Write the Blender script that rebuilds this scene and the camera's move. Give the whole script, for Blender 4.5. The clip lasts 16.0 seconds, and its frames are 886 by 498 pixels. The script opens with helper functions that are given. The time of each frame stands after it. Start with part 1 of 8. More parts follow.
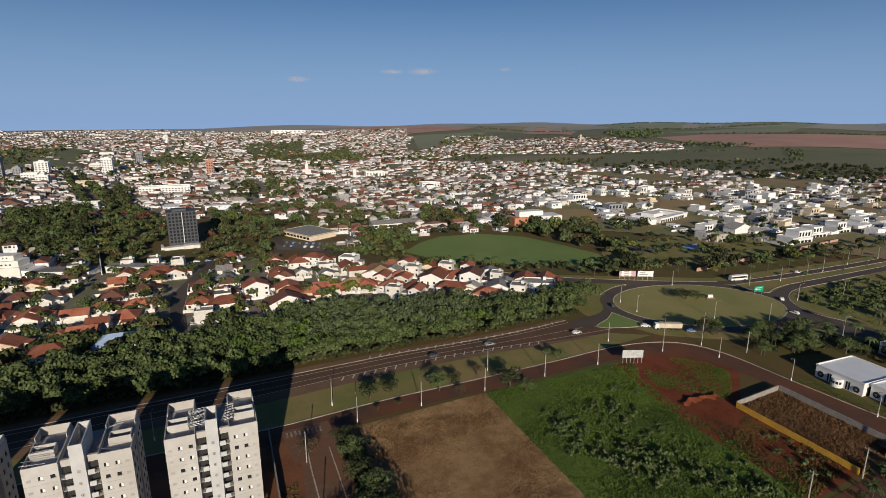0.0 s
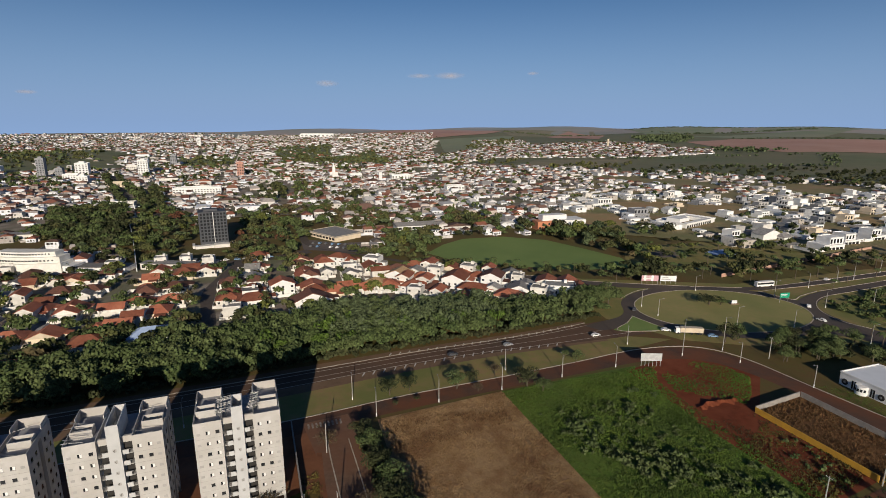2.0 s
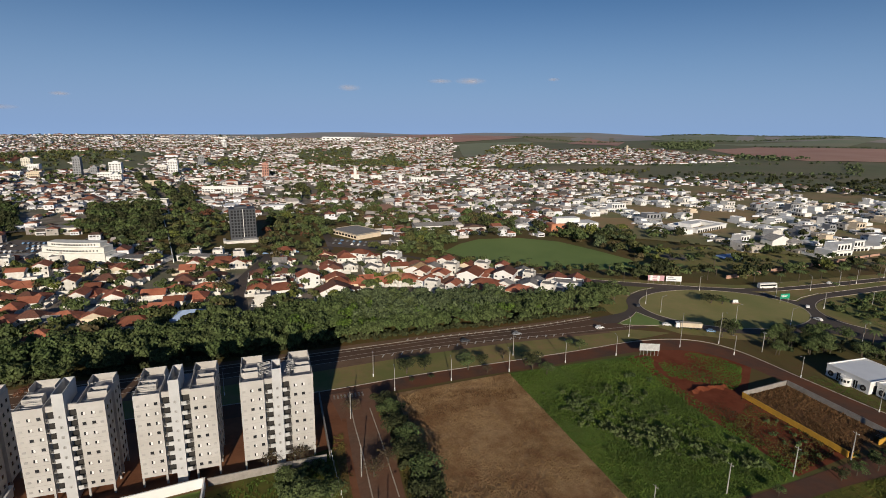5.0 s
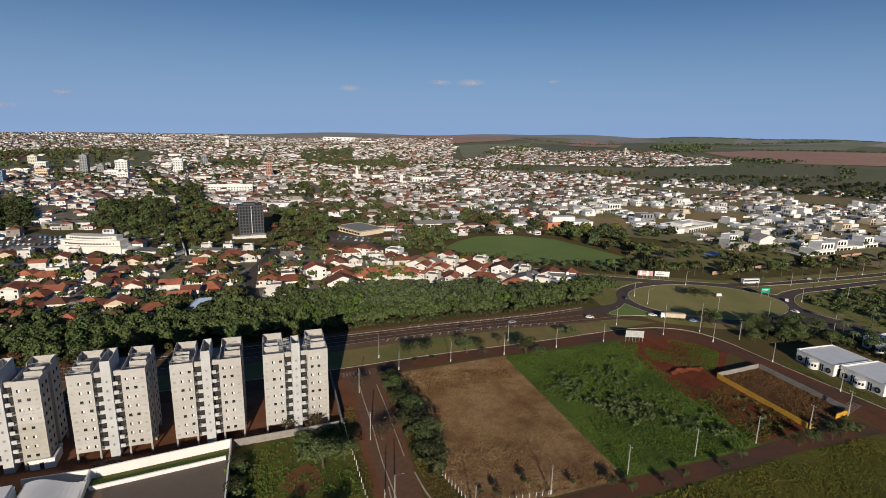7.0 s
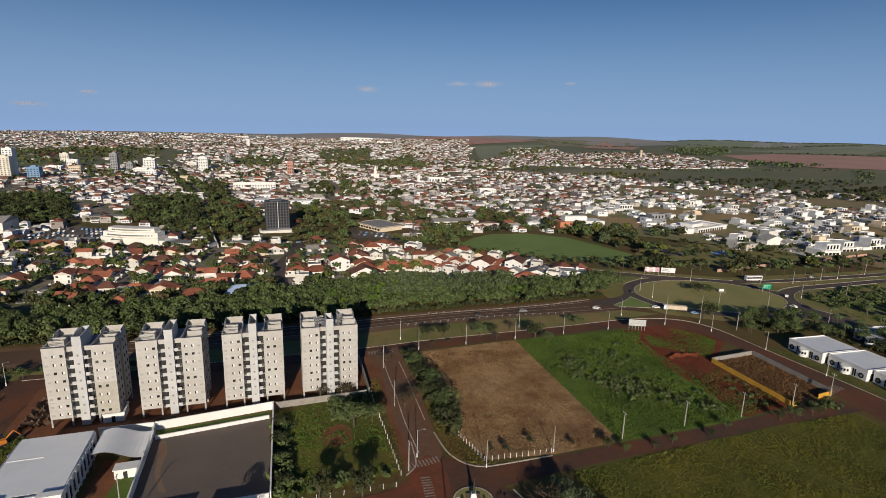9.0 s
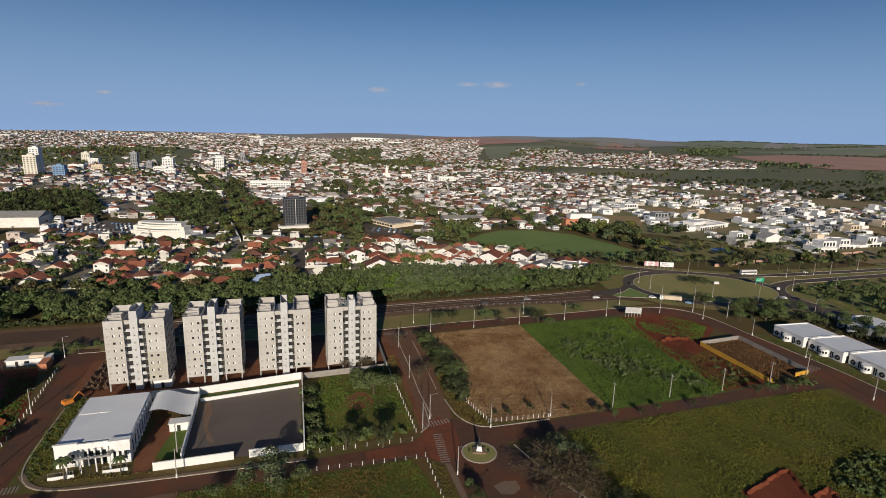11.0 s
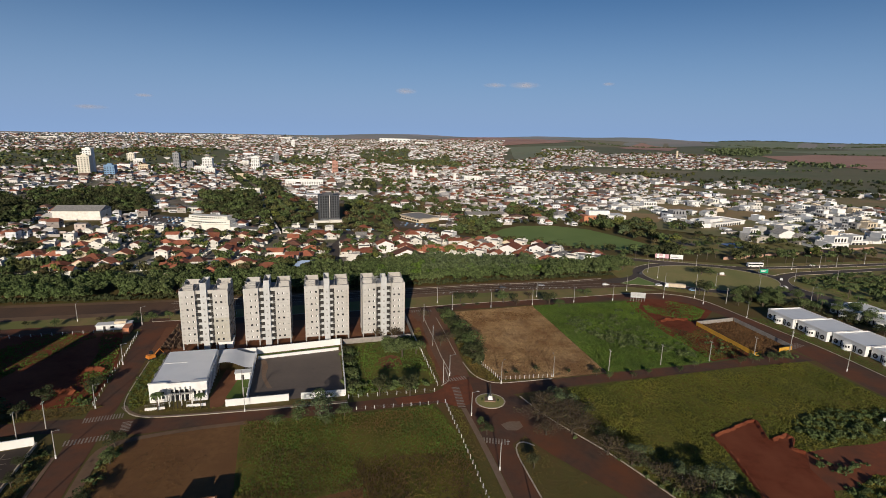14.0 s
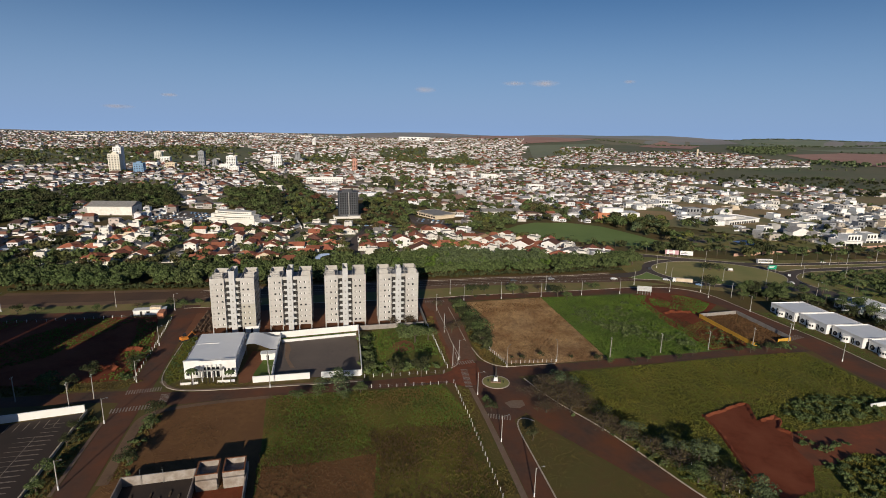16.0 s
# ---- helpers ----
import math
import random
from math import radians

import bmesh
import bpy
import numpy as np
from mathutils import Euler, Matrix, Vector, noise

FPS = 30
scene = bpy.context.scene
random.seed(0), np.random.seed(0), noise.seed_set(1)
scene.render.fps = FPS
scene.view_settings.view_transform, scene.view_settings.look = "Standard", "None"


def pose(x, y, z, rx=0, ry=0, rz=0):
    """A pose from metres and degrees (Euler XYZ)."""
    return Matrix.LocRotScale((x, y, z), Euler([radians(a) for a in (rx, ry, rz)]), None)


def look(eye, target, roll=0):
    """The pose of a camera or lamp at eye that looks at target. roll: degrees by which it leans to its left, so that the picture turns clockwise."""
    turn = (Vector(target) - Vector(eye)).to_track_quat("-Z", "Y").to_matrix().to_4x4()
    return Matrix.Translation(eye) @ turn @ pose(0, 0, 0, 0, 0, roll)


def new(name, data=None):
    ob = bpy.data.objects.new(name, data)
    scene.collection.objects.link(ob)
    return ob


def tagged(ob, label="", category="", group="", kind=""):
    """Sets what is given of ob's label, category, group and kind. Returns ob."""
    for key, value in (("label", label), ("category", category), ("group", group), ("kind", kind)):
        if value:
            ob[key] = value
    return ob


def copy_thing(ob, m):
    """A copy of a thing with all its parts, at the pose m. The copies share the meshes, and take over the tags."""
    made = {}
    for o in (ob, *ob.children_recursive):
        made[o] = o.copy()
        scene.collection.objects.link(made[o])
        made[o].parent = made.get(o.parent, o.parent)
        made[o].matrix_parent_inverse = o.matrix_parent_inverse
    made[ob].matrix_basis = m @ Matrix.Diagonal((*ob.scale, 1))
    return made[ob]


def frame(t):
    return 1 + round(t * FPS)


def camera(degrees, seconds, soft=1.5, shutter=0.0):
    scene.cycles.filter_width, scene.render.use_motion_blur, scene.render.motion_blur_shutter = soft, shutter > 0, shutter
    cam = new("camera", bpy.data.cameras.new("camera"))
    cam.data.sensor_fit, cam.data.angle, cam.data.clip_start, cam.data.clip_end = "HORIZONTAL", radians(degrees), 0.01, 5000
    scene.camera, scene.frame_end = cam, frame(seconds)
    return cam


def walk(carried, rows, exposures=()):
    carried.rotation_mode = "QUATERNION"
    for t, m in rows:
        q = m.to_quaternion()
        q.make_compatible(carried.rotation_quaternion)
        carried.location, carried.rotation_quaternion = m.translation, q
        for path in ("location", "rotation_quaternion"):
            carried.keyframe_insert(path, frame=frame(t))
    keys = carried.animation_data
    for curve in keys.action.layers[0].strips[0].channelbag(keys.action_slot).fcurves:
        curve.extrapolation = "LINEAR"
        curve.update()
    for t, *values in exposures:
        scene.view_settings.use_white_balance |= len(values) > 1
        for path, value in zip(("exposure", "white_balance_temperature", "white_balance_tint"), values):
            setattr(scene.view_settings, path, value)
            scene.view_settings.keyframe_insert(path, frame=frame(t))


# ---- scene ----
# camera and its way
cam = camera(79.7, 16.0, soft=0.5)
PATH = [
    (0, (-0.80, -31.62, 95.07), (11.03, 64.75, 71.12), 0.12),
    (0.5, (-0.18, -32.77, 95.09), (10.51, 63.77, 71.27), 0.08),
    (1, (0.17, -33.34, 95.12), (8.96, 63.42, 71.46), 0.14),
    (1.5, (0.61, -34.81, 95.13), (8.33, 62.06, 71.57), 0.20),
    (2, (0.75, -36.15, 94.87), (7.88, 60.84, 71.58), 0.23),
    (2.5, (0.62, -38.35, 94.78), (7.39, 58.69, 71.61), 0.45),
    (3, (0.47, -40.87, 94.51), (6.61, 56.27, 71.59), 0.46),
    (3.5, (0.55, -44.15, 94.77), (5.64, 53.07, 71.90), 0.49),
    (4, (0.62, -47.84, 94.94), (4.80, 49.44, 72.16), 0.53),
    (6.5, (-0.04, -69.62, 94.88), (3.92, 27.81, 72.71), 1.15),
    (7, (-0.80, -74.36, 95.19), (3.16, 23.04, 72.90), 1.28),
    (7.5, (-1.39, -79.43, 95.33), (2.52, 18.00, 73.11), 1.39),
    (8, (-1.91, -84.72, 95.40), (1.40, 12.73, 73.21), 1.53),
    (8.5, (-2.44, -90.33, 95.58), (-0.49, 7.16, 73.41), 1.60),
    (9, (-2.67, -95.73, 95.65), (-1.47, 1.77, 73.47), 1.65),
    (11.5, (-3.33, -123.54, 96.13), (-4.22, -26.03, 73.96), 1.76),
    (12, (-2.83, -129.11, 96.32), (-4.12, -31.62, 74.10), 1.78),
    (12.5, (-2.32, -134.60, 96.50), (-4.32, -37.14, 74.22), 1.76),
    (13, (-1.67, -140.10, 96.26), (-4.91, -42.65, 74.03), 1.69),
    (13.5, (-0.89, -145.46, 96.23), (-5.23, -48.05, 74.02), 1.59),
    (14, (0.08, -150.66, 96.30), (-5.38, -53.31, 74.12), 1.53),
    (14.5, (1.15, -155.67, 96.43), (-5.23, -58.38, 74.21), 1.50),
    (15, (2.27, -159.88, 96.57), (-4.85, -62.67, 74.22), 1.50),
    (16, (4.52, -165.21, 96.87), (-4.44, -68.20, 74.32), 1.43),
]
walk(cam, [(t, look(eye, target, roll)) for t, eye, target, roll in PATH],
     [(0, -0.05, 6000, 7), (16, -0.05, 6000, 7)])

# ---- light ----
SUN_EL, SUN_AZ = radians(16.5), radians(-3.5)   # height of the sun, heading of the shadows from +y to +x
world = bpy.data.worlds.new("sky")
scene.world = world
world.use_nodes = True
wn, wl = world.node_tree.nodes, world.node_tree.links
sky = wn.new("ShaderNodeTexSky")
sky.sky_type, sky.sun_disc = "NISHITA", False
sky.sun_elevation, sky.sun_rotation = SUN_EL, math.pi - SUN_AZ
sky.altitude, sky.air_density, sky.dust_density, sky.ozone_density = 0, 1.0, 0.8, 7.0
wn["Background"].inputs["Strength"].default_value = 0.050
wl.new(sky.outputs[0], wn["Background"].inputs["Color"])
sun = new("sun", bpy.data.lights.new("sun", "SUN"))
sun.data.energy, sun.data.angle, sun.data.color = 5.0, radians(0.6), (1.0, 0.84, 0.645)
sun.matrix_world = look((0, 0, 300), (math.sin(SUN_AZ) * 100, math.cos(SUN_AZ) * 100, 300 - 100 * math.tan(SUN_EL)))

# ---- materials ----
def mat(name, c1, c2=None, s1=1.0, s2=0.08, bump=0.0, rough=0.9, metal=0.0, spread=0.0, island=False, spec=0.3, c3=None, lo=0.35, hi=0.65, bscale=None):
    """Two colours mixed by a fine noise, a third by a broad one; spread: brightness by piece."""
    m = bpy.data.materials.new(name)
    m.use_nodes = True
    n, l = m.node_tree.nodes, m.node_tree.links
    b = n["Principled BSDF"]
    b.inputs["Roughness"].default_value, b.inputs["Metallic"].default_value = rough, metal
    b.inputs["Specular IOR Level"].default_value = spec
    geo = n.new("ShaderNodeNewGeometry")
    c2 = c2 or tuple(v * 0.82 for v in c1)
    def noisy(scale, detail):
        t = n.new("ShaderNodeTexNoise")
        t.inputs["Scale"].default_value, t.inputs["Detail"].default_value, t.inputs["Roughness"].default_value = scale, detail, 0.6
        l.new(geo.outputs["Position"], t.inputs["Vector"])
        r = n.new("ShaderNodeMapRange")
        r.inputs["From Min"].default_value, r.inputs["From Max"].default_value = lo, hi
        l.new(t.outputs["Fac"], r.inputs["Value"])
        return r.outputs["Result"], t.outputs["Fac"]
    def mixed(fac, a, c):
        x = n.new("ShaderNodeMix")
        x.data_type = "RGBA"
        l.new(fac, x.inputs["Factor"])
        for sock, v in ((x.inputs["A"], a), (x.inputs["B"], c)):
            if isinstance(v, tuple):
                sock.default_value = (*v, 1)
            else:
                l.new(v, sock)
        return x.outputs["Result"]
    fine, raw = noisy(s1, 5)
    col = mixed(fine, c1, c2)
    if c3:
        broad, _ = noisy(s2, 4)
        col = mixed(broad, col, c3)
    if spread:
        hsv = n.new("ShaderNodeHueSaturation")
        info = None if island else n.new("ShaderNodeObjectInfo")
        r = n.new("ShaderNodeMapRange")
        r.inputs["To Min"].default_value, r.inputs["To Max"].default_value = 1 - spread, 1 + spread
        l.new(geo.outputs["Random Per Island"] if island else info.outputs["Random"], r.inputs["Value"])
        l.new(r.outputs["Result"], hsv.inputs["Value"])
        l.new(col, hsv.inputs["Color"])
        col = hsv.outputs["Color"]
    l.new(col, b.inputs["Base Color"])
    if bump:
        _, braw = noisy(bscale or s1 * 1.7, 4)
        bp = n.new("ShaderNodeBump")
        bp.inputs["Strength"].default_value, bp.inputs["Distance"].default_value = min(bump, 1.0), max(0.1, bump) * 0.3
        l.new(braw, bp.inputs["Height"])
        l.new(bp.outputs["Normal"], b.inputs["Normal"])
    return m

def palette(name, colours, rough=0.9, s1=0.6, dirt=0.25, bump=0.0):
    """One of several colours by piece (island of the mesh), with grime on top."""
    m = mat(name, (1, 1, 1), (1 - dirt,) * 3, s1=s1, rough=rough, bump=bump)
    n, l = m.node_tree.nodes, m.node_tree.links
    b = n["Principled BSDF"]
    grime = b.inputs["Base Color"].links[0].from_socket
    geo, ramp, mul = n.new("ShaderNodeNewGeometry"), n.new("ShaderNodeValToRGB"), n.new("ShaderNodeMix")
    ramp.color_ramp.interpolation = "CONSTANT"
    el = ramp.color_ramp.elements
    while len(el) < len(colours):
        el.new(0.5)
    for k, c in enumerate(colours):
        el[k].position, el[k].color = k / len(colours), (*c, 1)
    l.new(geo.outputs["Random Per Island"], ramp.inputs["Fac"])
    mul.data_type, mul.blend_type = "RGBA", "MULTIPLY"
    mul.inputs["Factor"].default_value = 1.0
    l.new(ramp.outputs["Color"], mul.inputs["A"])
    l.new(grime, mul.inputs["B"])
    l.new(mul.outputs["Result"], b.inputs["Base Color"])
    return m

M = {}
M["ground"] = mat("ground_soil", (0.118, 0.086, 0.023), (0.138, 0.068, 0.026), s1=0.35, s2=0.02, c3=(0.098, 0.088, 0.022), bump=0.5, bscale=1.5)
M["grass"] = mat("mown_grass", (0.240, 0.202, 0.066), (0.270, 0.182, 0.080), s1=0.35, s2=0.05, c3=(0.165, 0.168, 0.048), bump=0.4, bscale=3, lo=0.38, hi=0.62)
M["lawn"] = mat("pitch_grass", (0.178, 0.250, 0.064), (0.196, 0.244, 0.068), s1=0.3, s2=0.02, c3=(0.150, 0.212, 0.056), bump=0.2, bscale=3)
M["island"] = mat("roundabout_grass", (0.285, 0.258, 0.088), (0.325, 0.255, 0.102), s1=0.35, s2=0.03, c3=(0.225, 0.222, 0.070), bump=0.2, bscale=3)
M["weed"] = mat("weed_green", (0.098, 0.165, 0.020), (0.135, 0.172, 0.027), s1=0.4, s2=0.04, c3=(0.072, 0.108, 0.018), bump=0.5, bscale=1.2)
M["cane"] = mat("field_green", (0.126, 0.126, 0.017), (0.148, 0.110, 0.022), s1=0.5, s2=0.045, c3=(0.076, 0.082, 0.013), lo=0.4, hi=0.6, bump=0.4, bscale=1.2)
M["straw"] = mat("dry_grass", (0.370, 0.248, 0.126), (0.255, 0.155, 0.072), s1=0.3, s2=0.075, c3=(0.225, 0.125, 0.056), bump=0.8, bscale=1.0, lo=0.40, hi=0.66)
M["stubble"] = mat("cut_dry_grass", (0.205, 0.104, 0.038), (0.150, 0.074, 0.026), s1=0.4, s2=0.07, c3=(0.145, 0.070, 0.026), bump=0.4, bscale=1.4)
M["red"] = mat("red_earth", (0.165, 0.043, 0.020), (0.112, 0.030, 0.014), s1=0.35, s2=0.06, c3=(0.200, 0.062, 0.030), bump=0.3, bscale=0.9, spec=0.1)
M["dirt"] = mat("trodden_earth", (0.185, 0.070, 0.030), (0.130, 0.052, 0.023), s1=0.6, s2=0.08, c3=(0.215, 0.090, 0.042), bump=0.4)
M["asphalt"] = mat("asphalt", (0.088, 0.072, 0.062), (0.072, 0.058, 0.050), s1=1.2, s2=0.05, c3=(0.105, 0.080, 0.064), bump=0.1, rough=0.85)
M["asphalt_red"] = mat("dusty_asphalt", (0.088, 0.054, 0.038), (0.066, 0.042, 0.030), s1=0.5, s2=0.06, c3=(0.150, 0.056, 0.025), bump=0.15)
M["asphalt_court"] = mat("court_asphalt", (0.135, 0.110, 0.094), (0.118, 0.096, 0.083), s1=0.7, s2=0.06, c3=(0.150, 0.120, 0.102), bump=0.1)
M["asphalt_parking"] = mat("parking_asphalt", (0.040, 0.030, 0.024), (0.032, 0.025, 0.021), s1=0.7, s2=0.06, c3=(0.048, 0.034, 0.027), bump=0.1)
M["paving"] = mat("pavement_concrete", (0.22, 0.16, 0.115), (0.17, 0.12, 0.085), s1=0.8, s2=0.1, c3=(0.20, 0.125, 0.08), bump=0.1)
M["kerb"] = mat("kerb_white", (0.50, 0.44, 0.36), (0.36, 0.29, 0.22), s1=0.5)
M["paint"] = mat("road_paint", (0.62, 0.60, 0.56), (0.40, 0.36, 0.32), s1=1.5)
M["white"] = mat("white_paint", (0.78, 0.77, 0.755), (0.67, 0.65, 0.625), s1=0.35, s2=0.1, c3=(0.74, 0.72, 0.69), bump=0.05, rough=0.8)
M["tower"] = mat("tower_render", (0.500, 0.476, 0.450), (0.425, 0.402, 0.376), s1=0.5, s2=0.11, c3=(0.400, 0.368, 0.332), bump=0.08, rough=0.9, lo=0.38, hi=0.72)
M["tower_core"] = mat("tower_core_render", (0.52, 0.512, 0.505), (0.45, 0.443, 0.437), s1=0.25, bump=0.05)
M["tower_patch"] = mat("unpainted_render", (0.43, 0.40, 0.345), (0.36, 0.335, 0.285), s1=0.5, bump=0.08)
M["slab"] = mat("raw_concrete", (0.34, 0.33, 0.31), (0.24, 0.23, 0.22), s1=0.4, s2=0.1, c3=(0.40, 0.38, 0.36), bump=0.15)
M["roofdeck"] = mat("roof_membrane", (0.33, 0.33, 0.35), (0.25, 0.25, 0.27), s1=0.3, bump=0.05)
M["glass"] = mat("window_glass", (0.02, 0.022, 0.025), (0.03, 0.03, 0.032), s1=0.5, rough=0.12, spec=0.6)
M["dark"] = mat("dark_parts_and_shade", (0.035, 0.032, 0.03), rough=0.8)
M["metal"] = mat("steel_grey", (0.30, 0.30, 0.30), (0.22, 0.21, 0.2), s1=2, rough=0.5, metal=0.6)
M["concrete_pole"] = mat("pole_concrete", (0.38, 0.36, 0.33), (0.30, 0.28, 0.25), s1=2)
M["sheet"] = mat("white_sheet_roof", (0.74, 0.75, 0.77), (0.68, 0.69, 0.71), s1=0.15, s2=0.05, c3=(0.78, 0.78, 0.79), rough=0.5)
M["tile"] = mat("clay_tile", (0.290, 0.090, 0.050), (0.195, 0.066, 0.040), s1=0.9, s2=0.15, c3=(0.345, 0.130, 0.074), bump=0.4, bscale=4, spread=0.4)
M["tile_pale"] = mat("pale_clay_tile", (0.50, 0.33, 0.18), (0.40, 0.25, 0.13), s1=0.9, bump=0.3, bscale=4, spread=0.15)
M["tile_dark"] = mat("dark_clay_tile", (0.15, 0.065, 0.045), (0.10, 0.05, 0.035), s1=0.9, bump=0.3, bscale=4, spread=0.3)
M["fibre"] = mat("fibre_cement_roof", (0.30, 0.28, 0.26), (0.20, 0.19, 0.18), s1=0.7, bump=0.2, spread=0.3)
M["bluemetal"] = mat("blue_sheet_roof", (0.40, 0.50, 0.70), (0.34, 0.43, 0.62), s1=0.3, rough=0.5)
M["house_white"] = mat("house_render", (0.72, 0.69, 0.645), (0.58, 0.545, 0.49), s1=0.35, spread=0.14)
M["house_cream"] = mat("house_cream_render", (0.66, 0.56, 0.42), (0.56, 0.46, 0.34), s1=0.35, spread=0.15)
M["brick_orange"] = mat("orange_render", (0.52, 0.22, 0.12), (0.44, 0.18, 0.10), s1=0.5)
M["bark"] = mat("bark", (0.11, 0.085, 0.06), (0.07, 0.055, 0.04), s1=3, bump=0.4)
M["leaf"] = mat("leaves", (0.076, 0.106, 0.034), (0.056, 0.080, 0.026), s1=0.5, s2=0.05, c3=(0.090, 0.110, 0.040), spread=0.45, island=True, spec=0.2)
M["leaf_dark"] = mat("leaves_dark", (0.042, 0.052, 0.019), (0.030, 0.038, 0.014), s1=0.5, s2=0.03, c3=(0.050, 0.052, 0.022), spread=0.5, island=True, spec=0.2)
M["leaf_pale"] = mat("leaves_grey_green", (0.090, 0.112, 0.052), (0.072, 0.092, 0.042), s1=0.5, spread=0.45, island=True, spec=0.2)
M["leaf_olive"] = mat("leaves_olive", (0.094, 0.088, 0.034), (0.068, 0.066, 0.026), s1=0.5, s2=0.05, c3=(0.082, 0.092, 0.030), spread=0.5, island=True, spec=0.2)
M["leaf_yellow"] = mat("leaves_yellow_green", (0.122, 0.130, 0.030), (0.092, 0.104, 0.026), s1=0.5, spread=0.45, island=True, spec=0.2)
M["leaf_bright"] = mat("leaves_fresh", (0.085, 0.130, 0.022), (0.065, 0.105, 0.018), s1=0.5, spread=0.4, island=True, spec=0.2)
M["asphalt_brown"] = mat("brown_asphalt", (0.100, 0.062, 0.042), (0.078, 0.050, 0.035), s1=0.8, s2=0.04, c3=(0.128, 0.072, 0.044), bump=0.1)
M["shoulder"] = mat("dusty_shoulder", (0.165, 0.105, 0.065), (0.125, 0.076, 0.045), s1=0.5, s2=0.06, c3=(0.190, 0.118, 0.070), bump=0.2)
M["paint_line"] = mat("dusty_road_paint", (0.52, 0.45, 0.38), (0.34, 0.28, 0.22), s1=0.9)
M["paint_worn"] = mat("worn_road_paint", (0.34, 0.28, 0.23), (0.17, 0.13, 0.10), s1=0.9)
M["leaf_dry"] = mat("leaves_dry_olive", (0.100, 0.078, 0.036), (0.076, 0.060, 0.029), s1=0.5, spread=0.4, island=True, spec=0.2)
M["town_ground"] = mat("town_streets_and_yards", (0.300, 0.250, 0.205), (0.200, 0.150, 0.115), s1=0.09, s2=0.02, c3=(0.150, 0.150, 0.080), lo=0.4, hi=0.6)
M["suburb_ground"] = mat("building_plots", (0.265, 0.205, 0.105), (0.310, 0.200, 0.105), s1=0.04, s2=0.012, c3=(0.180, 0.182, 0.072))
M["plot_brown"] = mat("bare_brown_plot", (0.385, 0.240, 0.118), (0.320, 0.200, 0.098), s1=0.2, s2=0.03, c3=(0.300, 0.230, 0.100), bump=0.2)
M["pink_wall"] = mat("pinkish_render", (0.50, 0.31, 0.23), (0.40, 0.24, 0.17), s1=0.4)
M["shell_wall"] = mat("stained_blockwork", (0.36, 0.325, 0.29), (0.28, 0.245, 0.215), s1=0.5, s2=0.25, c3=(0.20, 0.155, 0.12), bump=0.1)
M["red_dust"] = mat("red_road_dust", (0.250, 0.070, 0.026), (0.180, 0.056, 0.025), s1=0.5, s2=0.1, c3=(0.130, 0.050, 0.026))
M["link_earth"] = mat("packed_street_earth", (0.175, 0.104, 0.066), (0.130, 0.074, 0.046), s1=0.5, s2=0.05, c3=(0.175, 0.080, 0.044), bump=0.2)
M["machine"] = mat("orange_machine_paint", (0.62, 0.22, 0.03), (0.50, 0.17, 0.03), s1=0.8, rough=0.5)
M["leaf_red"] = mat("leaves_reddish", (0.135, 0.054, 0.032), (0.099, 0.050, 0.027), s1=0.5, spread=0.4, island=True, spec=0.2)
M["twig"] = mat("dry_twigs", (0.092, 0.066, 0.043), (0.066, 0.048, 0.032), s1=2, spread=0.3, island=True)
M["yellow"] = mat("yellow_paint", (0.62, 0.34, 0.035), (0.50, 0.27, 0.04), s1=0.4)
M["block"] = mat("grey_blockwork", (0.31, 0.28, 0.25), (0.23, 0.205, 0.185), s1=0.6, bump=0.1)
M["darktower"] = mat("dark_cladding", (0.075, 0.078, 0.088), (0.06, 0.062, 0.07), s1=0.4, rough=0.6)
M["far_wall"] = palette("far_walls", [(0.77, 0.77, 0.79), (0.66, 0.64, 0.64), (0.62, 0.58, 0.54), (0.76, 0.74, 0.75), (0.42, 0.38, 0.35), (0.77, 0.78, 0.81), (0.30, 0.26, 0.24), (0.68, 0.64, 0.61), (0.77, 0.77, 0.80), (0.56, 0.47, 0.42)])
M["far_roof"] = palette("far_roofs", [(0.28, 0.11, 0.068), (0.20, 0.085, 0.058), (0.31, 0.15, 0.10), (0.11, 0.066, 0.050), (0.33, 0.31, 0.30), (0.54, 0.51, 0.49), (0.14, 0.115, 0.10), (0.66, 0.63, 0.60), (0.22, 0.13, 0.10), (0.44, 0.39, 0.36)])
M["new_wall"] = palette("new_walls", [(0.85, 0.84, 0.83), (0.84, 0.83, 0.81), (0.82, 0.80, 0.76), (0.66, 0.62, 0.57), (0.85, 0.84, 0.83), (0.46, 0.41, 0.36)])
M["new_roof"] = palette("new_roofs", [(0.62, 0.60, 0.58), (0.45, 0.43, 0.42), (0.70, 0.69, 0.68), (0.30, 0.28, 0.27)])

